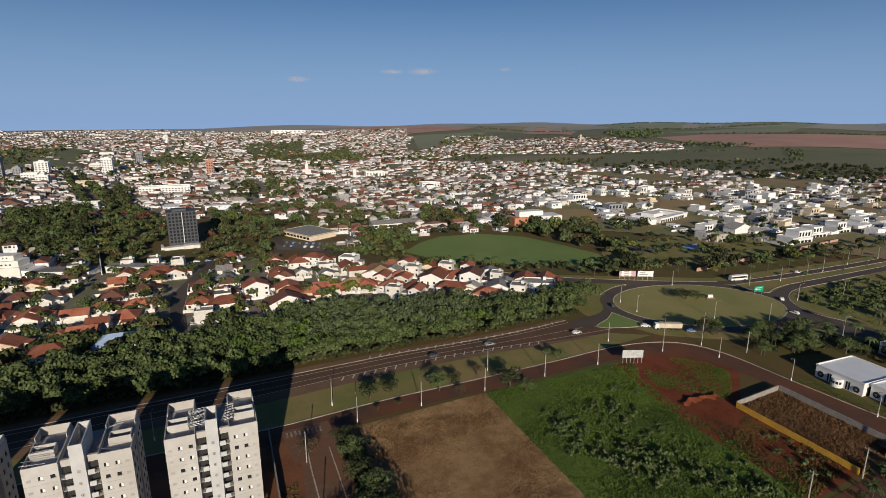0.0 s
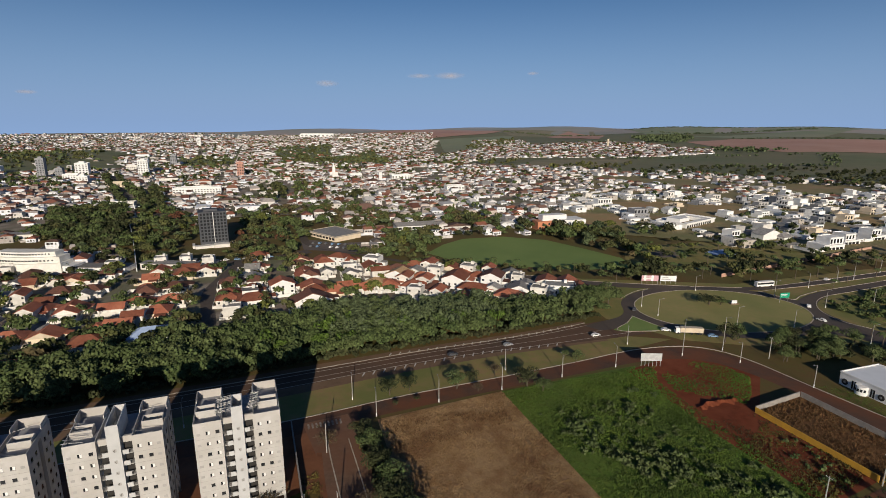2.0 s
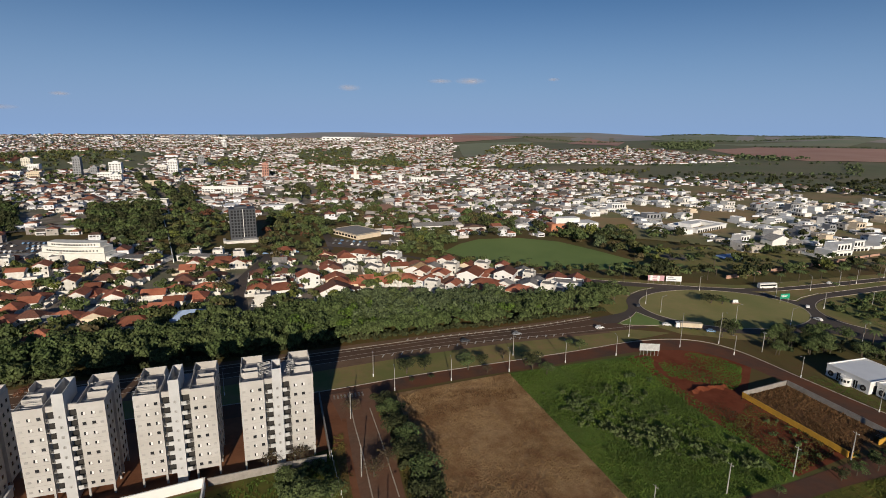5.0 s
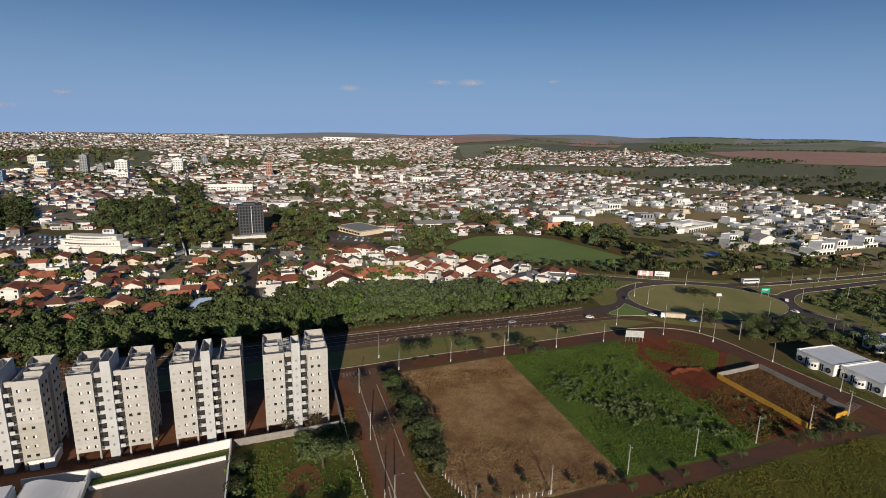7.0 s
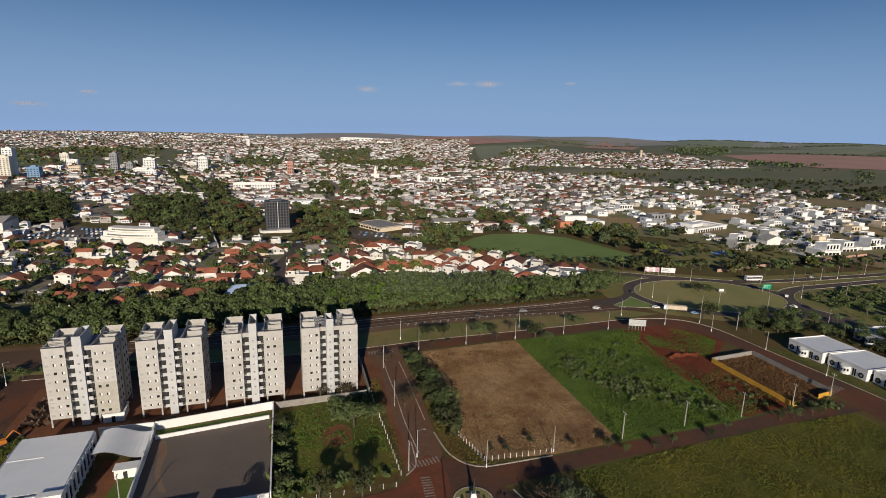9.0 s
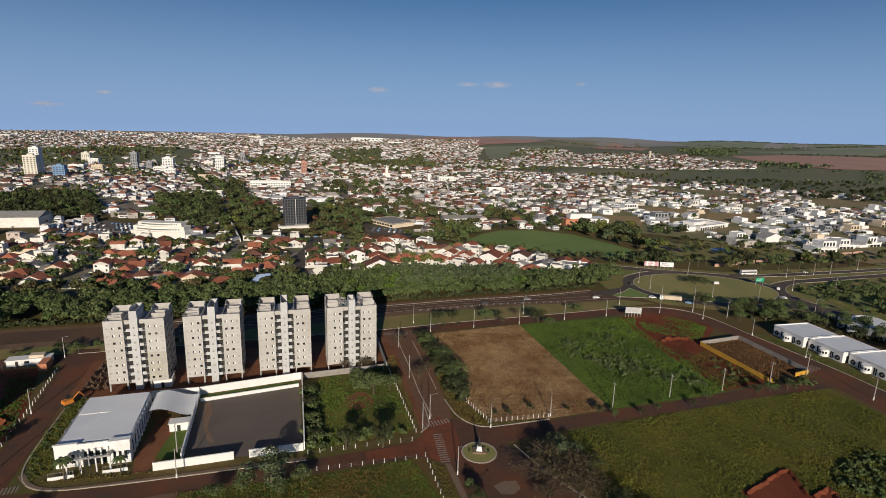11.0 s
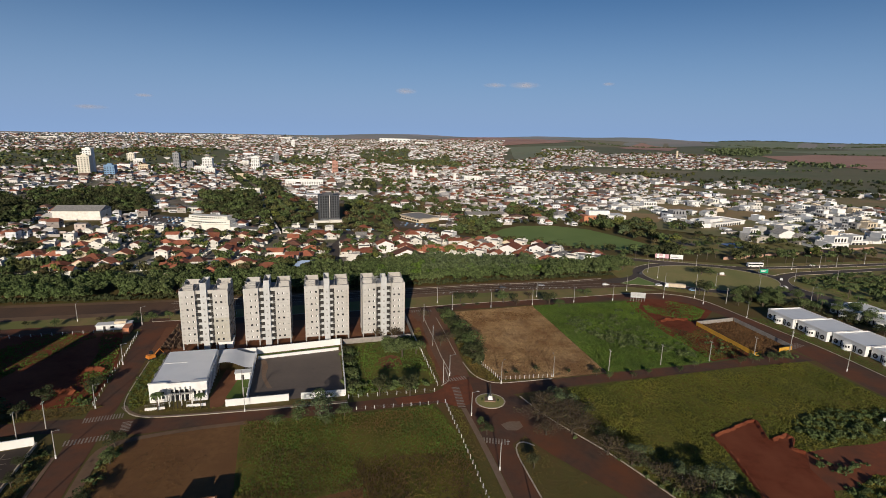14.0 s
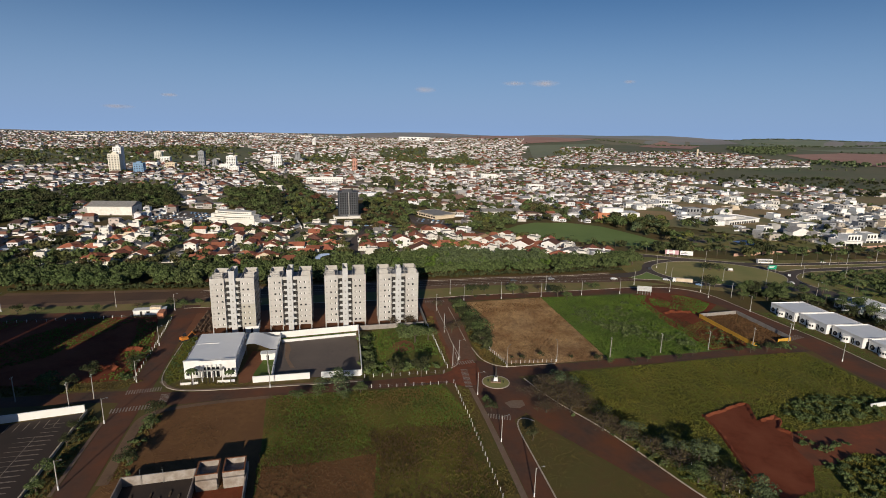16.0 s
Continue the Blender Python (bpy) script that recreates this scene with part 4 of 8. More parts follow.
CROWNS = [crown(480, 8, 0.088, 20 + k) for k in range(6)]
MID = [crown(170, 8, 0.15, 120 + k) for k in range(6)]
TINY = [crown(15, 4, 0.40, 150 + k, 0.8) for k in range(6)]
SMALL = [crown(70, 5, 0.20, 60 + k) for k in range(6)]
BUSH = [crown(36, 4, 0.26, 90 + k, 0.8) for k in range(6)]

def foliage(name, places, radii, lift, kinds, material, label, category, squash=1.0):
    """Many crowns in one mesh of stuff. places: x, y, z of the ground below each."""
    out = []
    for (x, y, z), r in zip(places, radii):
        a = RNG.random() * 6.28
        q = kinds[int(RNG.integers(len(kinds)))]
        c, s = math.cos(a), math.sin(a)
        e = RNG.uniform(0.8, 1.25)
        w = np.empty_like(q)
        w[..., 0], w[..., 1] = (q[..., 0] * c - q[..., 1] * s) * r, (q[..., 0] * s + q[..., 1] * c) * r
        w[..., 2] = q[..., 2] * r * squash * e
        out.append(w + (x, y, z + lift * r))
    v = np.concatenate(out).reshape(-1, 3)
    me = arrays(name, v, np.arange(len(v)).reshape(-1, 4), M[material])
    return tagged(new(name, me), label, category, kind="stuff")

def ground_z(p):
    return np.c_[p, height(p[:, 0], p[:, 1])]

def mixed_foliage(name, p, r0, r1, lift, kinds, shares, label, category="trees"):
    """Crowns of several leaf colours; shares: a weight for each material."""
    names = list(shares)
    w = np.array([shares[k] for k in names], float)
    pick = RNG.choice(len(names), len(p), p=w / w.sum())
    size = np.where(RNG.random(len(p)) < 0.25, 1.35, 1.0) * RNG.uniform(r0, r1, len(p))
    for k, leaf in enumerate(names):
        q = pick == k
        if q.any():
            foliage(name, ground_z(p[q]), size[q], lift, kinds, leaf, label, category)

# the wood along the main road
WOOD = [(-700, -25), (-400, 56), (-263, 93), (-161, 120), (-37, 163), (8, 178), (34, 185), (61, 194), (100, 209), (114, 228), (98, 236), (84, 222), (42, 221), (20, 226), (-27, 222), (-70, 196), (-113, 174), (-158, 153), (-203, 141), (-300, 118), (-700, 20)]
p = scatter(WOOD, 4.4)
pale = (p[:, 0] > -40) & (p[:, 0] < 60) & (RNG.random(len(p)) < 0.55) & (p[:, 1] > 185 + 0.3 * p[:, 0])
near = p[:, 0] > -330
foliage("wood_trees", ground_z(p[~pale & near]), RNG.uniform(3.2, 5.2, (~pale & near).sum()), 1.35, CROWNS, "leaf", "dense wood of broad green trees along the road", "trees")
foliage("wood_trees_pale", ground_z(p[pale]), RNG.uniform(3.4, 5.4, pale.sum()), 1.4, CROWNS, "leaf_pale", "grey-green crowns within the wood", "trees")
clump = scatter([(-120, 170), (-60, 188), (0, 200), (40, 205), (90, 214), (70, 200), (10, 184), (-60, 160)], 17)
foliage("wood_trees_fresh", ground_z(clump), RNG.uniform(3.6, 5.0, len(clump)), 1.7, CROWNS, "leaf_bright", "fresh light green crowns within the wood", "trees")
foliage("wood_trees_far", ground_z(p[~near]), RNG.uniform(3.5, 5.5, (~near).sum()), 1.3, SMALL, "leaf", "dense wood of green trees along the road", "trees")
pe = np.concatenate([along([(-263, 95), (-161, 122), (-37, 165), (8, 180), (34, 187), (61, 196), (96, 208)], 150)])
foliage("wood_edge", ground_z(pe), RNG.uniform(1.6, 2.8, len(pe)), 0.8, SMALL, "leaf_dark", "undergrowth at the edge of the wood", "bushes")

# park woods round the dark office tower, and other groves
GROVES = [[(-560, 480), (-518, 530), (-501, 561), (-449, 545), (-349, 405), (-364, 382), (-402, 384), (-470, 395)],
          [(-640, 300), (-580, 470), (-470, 392), (-440, 345), (-412, 318), (-450, 250), (-600, 220)],
          [(-372, 546), (-306, 575), (-242, 442), (-207, 380), (-241, 373), (-303, 409), (-324, 465)]]
PARKS = [[(-262, 500), (-236, 540), (-199, 486), (-169, 404), (-166, 330), (-172, 318), (-214, 397), (-246, 459)],
         [(-130, 403), (-76, 418), (-78, 336), (-88, 340), (-112, 334), (-131, 345)],
         [(-168, 520), (-141, 509), (-84, 468), (-84, 425), (-140, 412)],
         [(-15, 421), (11, 425), (39, 424), (25, 364), (5, 344), (-19, 358)],
         [(48, 530), (96, 497), (95, 450), (57, 431), (36, 451)],
         [(99, 438), (159, 446), (186, 409), (178, 345), (168, 300), (159, 326), (141, 358), (120, 392)]]
MIXED = [[(-314, 614), (-300, 650), (-236, 545), (-262, 505)],
         [(-89, 506), (-56, 572), (-12, 532), (36, 451), (-12, 427), (-43, 430), (-76, 430)],
         [(-190, 490), (-160, 540), (-90, 600), (-60, 580), (-90, 500), (-140, 512)],
         [(-250, 338), (-180, 322), (-214, 390), (-240, 370)]]
CLEAR = [[(-90, 430), (-48, 376), (-18, 406), (-58, 436)], [(-8, 425), (34, 436), (32, 458), (-12, 446)], [(-84, 400), (-77, 362), (-24, 348), (-28, 386)]]
def clear_of(p):
    """Leaves out what would stand on a building, a yard or a road."""
    keep = (np.hypot(p[:, 0] + 146, p[:, 1] - 378) > 23) & ((np.abs(p[:, 0] + 386) > 30) | (np.abs(p[:, 1] - 345) > 27))
    for q in CLEAR:
        keep &= ~inside(q, p)
    return p[keep]
for poly in GROVES:
    mixed_foliage("grove_trees", clear_of(scatter(poly, 6.2)), 2.6, 4.6, 1.1, MID, {"leaf_dark": 5, "leaf": 3, "leaf_olive": 0.6}, "dense dark green grove in the town")
for poly in PARKS:
    mixed_foliage("park_trees", clear_of(scatter(poly, 7.6)), 2.0, 4.0, 1.1, MID, {"leaf": 4, "leaf_dark": 2, "leaf_olive": 2.4, "leaf_pale": 2, "leaf_yellow": 1, "leaf_dry": 0.6, "leaf_red": 0.25}, "leafy park trees of mixed greens")
for poly in MIXED:
    mixed_foliage("garden_park_trees", clear_of(scatter(poly, 9.0)), 1.9, 4.0, 1.15, MID, {"leaf": 3, "leaf_dark": 2, "leaf_olive": 3, "leaf_pale": 1.4, "leaf_dry": 1.2, "leaf_red": 0.3}, "trees of mixed greens between houses")
p = np.concatenate([scatter([(-20, 385), (12, 352), (28, 378), (20, 398)], 8), scatter([(-60, 345), (-20, 334), (20, 318), (24, 340), (-20, 352)], 9), scatter([(48, 400), (88, 405), (98, 414), (44, 410)], 7)])
mixed_foliage("lawn_trees", clear_of(p), 2.2, 4.2, 1.2, MID, {"leaf": 3, "leaf_dark": 2, "leaf_olive": 2, "leaf_yellow": 1}, "leafy trees round the lawn")

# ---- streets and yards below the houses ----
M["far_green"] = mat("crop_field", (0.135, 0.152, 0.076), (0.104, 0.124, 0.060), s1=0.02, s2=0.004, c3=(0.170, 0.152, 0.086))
# Horizon land kept pale and greyish: distance haze is put into its colour.
M["far_hazed"] = mat("far_country", (0.250, 0.265, 0.225), (0.200, 0.225, 0.190), s1=0.006, s2=0.0015, c3=(0.320, 0.265, 0.235), bump=0.0)
def quarter(name, az0, az1, r0, r1, material, label, lift=0.9):
    """A sector of built-up land that follows the lie of the land."""
    na, nr, m, v = 48, 30, Mesh(), []
    for i in range(nr + 1):
        r = r0 + (r1 - r0) * i / nr
        for j in range(na + 1):
            a = radians(az0 + (az1 - az0) * j / na)
            x, y = r * math.sin(a), r * math.cos(a) - 31
            v.append((x, y, float(height(x, y)) + lift))
    k = na + 1
    m.add(v, [(i * k + j, i * k + j + 1, (i + 1) * k + j + 1, (i + 1) * k + j) for i in range(nr) for j in range(na)])
    return setting(name, m, material, label, "ground")
quarter("town_ground", -52, 17, 560, 1240, "town_ground", "grey-brown streets and yards of the town")
quarter("town_ground_far", -50, 3, 1244, 3300, "town_ground", "grey-brown streets and yards of the far town")
quarter("valley_ground", -52, -27, 1290, 1900, "far_green", "green valley between the quarters of the town", 2.2)
quarter("far_country", -52, 52, 3304, 4770, "far_hazed", "patchwork of far fields at the horizon, haze mixed into their colour", 1.0)
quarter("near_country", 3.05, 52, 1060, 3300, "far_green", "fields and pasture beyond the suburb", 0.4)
quarter("suburb_ground", 17.05, 50, 470, 1050, "suburb_ground", "brown and olive building plots of the suburb", 0.6)
sheet("garden_ground", [(-330, 132), (-203, 150), (-158, 162), (-113, 184), (-70, 206), (-27, 232), (-5, 238), (96, 240), (96, 258), (60, 278), (-12, 300), (-60, 330), (-110, 335), (-165, 320), (-215, 300), (-340, 310)], "town_ground", "yards and lanes between the houses", "ground", 0.03)
sheet("school_yard", [(-345, 315), (-268, 321), (-270, 366), (-330, 380)], "asphalt_court", "asphalt yard full of parked cars", "car park", 0.05)

# ---- houses ----
def house(kind, w, d, h, roof, wall, storeys, label):
    """A dwelling with walls, roof, windows, door and yard wall."""
    t = thing("house", label, "house", group="houses behind the wood")
    walls = Mesh().box(0, 0, 0, w, d, h)
    o, e = 0.7, 0.45 * d
    # a lower wing beside the house, with a lean-to roof, and a small water tank room
    walls.box(w + 0.01, d - e - 1.0, 0, w + 3.6, d - 1.0, 2.5)
    if kind == "flat":
        walls.box(w * 0.62, d * 0.7, h + 0.11, w * 0.62 + 1.8, d * 0.7 + 1.8, h + 1.9)
    part("wall", walls, wall, t)
    part("lean_to_roof", Mesh().add([(w + 0.02, d - e - 1.5, 2.95), (w + 4.0, d - e - 1.5, 2.52), (w + 4.0, d - 0.6, 2.52), (w + 0.02, d - 0.6, 2.95), (w + 0.02, d - e - 1.5, 3.1), (w + 4.0, d - e - 1.5, 2.67), (w + 4.0, d - 0.6, 2.67), (w + 0.02, d - 0.6, 3.1)], [(3, 2, 1, 0), (4, 5, 6, 7), (0, 1, 5, 4), (1, 2, 6, 5), (2, 3, 7, 6), (3, 0, 4, 7)]), roof if roof != "bluemetal" else "fibre", t)
    if kind == "gable":
        r = w * 0.22
        m = Mesh().add([(-o, -o, h), (w + o, -o, h), (w + o, d + o, h), (-o, d + o, h), (w / 2, -o, h + r), (w / 2, d + o, h + r)],
                       [(0, 4, 5, 3), (4, 1, 2, 5), (0, 1, 4), (2, 3, 5), (3, 2, 1, 0)])
        part("roof", m, roof, t)
        part("gable_wall", Mesh().add([(0, -0.02, h), (w, -0.02, h), (w / 2, -0.02, h + r * 0.92), (0, -o - 0.02, h), (w, -o - 0.02, h), (w / 2, -o - 0.02, h + r * 0.92)], [(3, 4, 5), (0, 2, 1), (0, 3, 5, 2), (4, 1, 2, 5), (0, 1, 4, 3)]), wall, t)
    elif kind == "hip":
        r, k = min(w, d) * 0.24, min(w, d) * 0.45
        a, b = ((k, d / 2), (w - k, d / 2)) if w > d else ((w / 2, k), (w / 2, d - k))
        m = Mesh().add([(-o, -o, h), (w + o, -o, h), (w + o, d + o, h), (-o, d + o, h), (*a, h + r), (*b, h + r)],
                       [(0, 1, 5, 4), (1, 2, 5), (2, 3, 4, 5), (3, 0, 4), (3, 2, 1, 0)] if w > d else [(0, 1, 4), (1, 2, 5, 4), (2, 3, 5), (3, 0, 4, 5), (3, 2, 1, 0)])
        part("roof", m, roof, t)
    else:
        part("roof", Mesh().box(0.2, 0.2, h, w - 0.2, d - 0.2, h + 0.1), roof, t)
        part("parapet", Mesh().rim(0, 0, w, d, h + 0.002, h + 0.7, 0.18), wall, t)
    for s in range(storeys):
        z = 2.8 * s
        for k in range(max(2, int(w / 3.5))):
            x = 0.9 + k * (w - 2.2) / max(1, int(w / 3.5) - 1) * 0.92
            if s == 0 and k == 1:
                part("door", Mesh().box(x, -0.04, 0, x + 0.95, -0.003, 2.1), "dark", t)
            else:
                part("window", Mesh().box(x, -0.04, z + 1.0, x + 1.3, -0.003, z + 2.1), "glass", t)
    part("yard_wall", Mesh().rim(-1.5, -5.0, w + 1.5, d + 2.0, 0, 1.7, 0.18), wall, t)
    return t

STOCK = [house("gable", 11, 12, 3.0, "tile", "house_white", 1, "white house with a red clay tile gable roof"),
         house("hip", 13, 11, 3.0, "tile", "house_white", 1, "white house with a hipped red clay tile roof"),
         house("gable", 9, 11, 5.6, "tile", "house_white", 2, "two-storey white house with a red tile roof"),
         house("hip", 12, 12, 3.0, "tile", "house_cream", 1, "cream house with a hipped red clay tile roof"),
         house("flat", 9, 9, 6.0, "fibre", "house_white", 2, "two-storey white house with a flat roof"),
         house("gable", 10, 8, 3.1, "fibre", "house_white", 1, "white house with a grey fibre cement roof"),
         house("hip", 13, 11, 3.0, "tile_dark", "house_white", 1, "white house with a dark brown tile roof"),
         house("gable", 13, 10, 3.1, "tile", "house_cream", 1, "cream house with a broad red tile roof")]
used = [False] * len(STOCK)
def settle(k, x, y, turn):
    """Puts up a house of the k-th kind."""
    m = pose(x, y, float(height(x, y)), 0, 0, turn)
    if used[k]:
        return copy_thing(STOCK[k], m @ Matrix.Diagonal((rnd.uniform(0.72, 1.0), rnd.uniform(0.75, 1.05), rnd.uniform(0.92, 1.08), 1)))
    used[k] = True
    STOCK[k].matrix_basis = m
    return STOCK[k]
ZONE = [(-330, 132), (-203, 150), (-158, 162), (-113, 184), (-70, 206), (-27, 232), (-5, 238), (-12, 300), (-60, 330), (-110, 335), (-165, 320), (-215, 300), (-340, 310)]
rnd = random.Random(5)
turn = 14.0
ux, uy = Vector((math.cos(radians(turn)), math.sin(radians(turn)))), Vector((-math.sin(radians(turn)), math.cos(radians(turn))))
spots = []
for j in range(-3, 16):
    for i in range(-20, 16):
        if i % 6 == 0:
            continue
        q = Vector((-150, 200)) + ux * i * 14.5 + uy * (j * 15.5 + (8 if j % 2 else 0))
        q += Vector((rnd.uniform(-1.2, 1.2), rnd.uniform(-1.2, 1.2)))
        spots.append(tuple(q))
spots = np.array(spots)
spots = spots[inside(ZONE, spots)]
more = []
for j in range(0, 6):
    for i in range(0, 10):
        more.append((-14 + i * 12.5 + j * 3 + rnd.uniform(-1, 1), 306 - i * 4.6 - j * 12.5 + rnd.uniform(-1, 1)))
more = np.array(more)
more = more[inside([(-30, 232), (20, 232), (100, 236), (96, 262), (60, 280), (-6, 304), (-24, 300)], more)]
VILLAS = np.array([(45, 262), (22, 266), (30, 250), (-12, 278), (-24, 262), (-2, 256), (58, 246), (80, 246), (66, 254), (-28, 312)])
for q in more:
    if np.hypot(*(VILLAS - q).T).min() > 11:
        settle(rnd.choices(range(8), (4, 4, 3, 2, 4, 2, 2, 2))[0], q[0], q[1], -22 + rnd.uniform(-3, 3))
LANE = along([(-112, 332), (-112, 275), (-111, 259), (-89, 198)], 40)
for q in spots:
    if np.hypot(*(LANE - q - (5, 5)).T).min() < 10 or q[1] < 196 + 0.42 * (q[0] + 120) and rnd.random() < 0.45:
        continue
    k = rnd.choices(range(8), (4, 4, 3, 3, 4, 4, 4, 3))[0]
    settle(k, q[0], q[1], turn + rnd.choice((0, 0, 0, 90, -90)) + rnd.uniform(-3, 3))

# ---- the town beyond, too many to count ----
BROWN_PLOTS = [[(167, 509), (232, 507), (205, 444), (152, 438)], [(337, 567), (396, 546), (352, 482), (293, 491)], [(232, 586), (330, 592), (302, 531), (250, 522)], [(440, 470), (500, 480), (490, 440), (430, 432)]]
FAR_SUBURB = [(92, 1604), (320, 2054), (806, 2024), (913, 1962), (927, 1767), (1001, 1653), (931, 1524), (595, 1420), (463, 1400), (214, 1330), (64, 1080), (20, 1300)]
FAR_HAMLETS = [[(-72, 2500), (159, 2416), (115, 2057), (-56, 1948)], [(320, 2060), (500, 2060), (560, 2500), (300, 2500)]]
FAR_GREENS = [[(-432, 1819), (-283, 2114), (-209, 1529), (-229, 1222), (-330, 1400)], [(-209, 1529), (-106, 1906), (-40, 1380), (-34, 1154), (-229, 1222)],
              [(-564, 1322), (-524, 1413), (-435, 1391), (-371, 1163), (-444, 1133)]]
TOWN_AVENUES = [((-506, 928), (-315, 598), 17), ((-349, 711), (-253, 520), 15), ((-268, 495), (-172, 307), 6)]
def far_town():
    g = np.random.default_rng(11)
    cell = 11.2
    xs, ys = np.meshgrid(np.arange(-3000, 2300, cell), np.arange(110, 3600, cell))
    p = np.c_[xs.ravel(), ys.ravel()] + g.uniform(-3.5, 3.5, (xs.size, 2))
    # street grids at an angle
    t = radians(14)
    r, az = np.hypot(p[:, 0], p[:, 1] + 31), np.degrees(np.arctan2(p[:, 0], p[:, 1] + 31))
    u, v = p[:, 0] * math.cos(t) + p[:, 1] * math.sin(t), -p[:, 0] * math.sin(t) + p[:, 1] * math.cos(t)
    street = ((u % 92) < 11) | ((v % 64) < 9)
    dens = np.zeros(len(p))
    old = (az > -48) & (az < 19) & (r > 400) & (r < 1180)
    dens[old] = 0.80
    dens[(az > -48) & (az < 3) & (r >= 1180) & (r < 3300)] = 0.62
    dens[(az < -12) & (r >= 3000) & (r < 4300)] = 0.35
    dens[inside(FAR_SUBURB, p)] = 0.95
    for poly in FAR_HAMLETS:
        dens[inside(poly, p)] = 0.4
    fresh = (az >= 17) & (az < 52) & (r > 420) & (r < 1120)
    dens[fresh] = 0.42
    dens[(az > 14) & (az < 30) & (r > 980) & (r < 1150)] = 0.35
    west = (az <= -48) & (az > -78) & (r > 380) & (r < 2600) & (p[:, 1] > 130)
    dens[west] = 0.5
    blot = np.array([noise.noise((a / 130, b / 130, 3.0)) for a, b in p])
    dens[fresh & (blot > 0.12)] = 0.04
    dens[(az < -27) & (r > 1300) & (r < 1900)] = 0.03
    for poly in FAR_GREENS:
        dens[inside(poly, p)] *= 0.06
    dens[(blot > 0.28)] *= 0.25
    dens *= np.where(r > 1500, np.clip(1900 / r, 0.4, 1), 1)
    for poly in MIXED:
        dens[inside(poly, p)] = 0.42
    for a, b, reach in TOWN_AVENUES:
        a, b = np.array(a), np.array(b)
        f = np.clip(((p - a) @ (b - a)) / ((b - a) @ (b - a)), 0, 1)
        dens[np.hypot(*(p - a - f[:, None] * (b - a)).T) < reach] = 0
    for poly in GROVES + PARKS + CLEAR + BROWN_PLOTS + [[(245, 410), (325, 410), (330, 500), (250, 500)], ZONE, [(-345, 300), (-250, 300), (-250, 372), (-330, 385)], [(-170, 520), (-60, 470), (-60, 330), (-175, 300)], [(-30, 352), (20, 400), (95, 412), (140, 385), (172, 310), (140, 280), (60, 296), (-30, 330)]]:
        dens[inside(poly, p)] = 0
    dens[(p[:, 0] > 100) & (p[:, 1] < 330) | (p[:, 0] > 150) & (p[:, 1] < 345)] = 0
    dens[(np.abs(p[:, 0] + 146) < 30) & (np.abs(p[:, 1] - 375) < 30)] = 0
    keep = (g.random(len(p)) < dens) & ~street
    p, r, fresh = p[keep], r[keep], fresh[keep]
    z = height(p[:, 0], p[:, 1])
    return p, z, r, fresh
town, town_z, town_r, town_new = far_town()

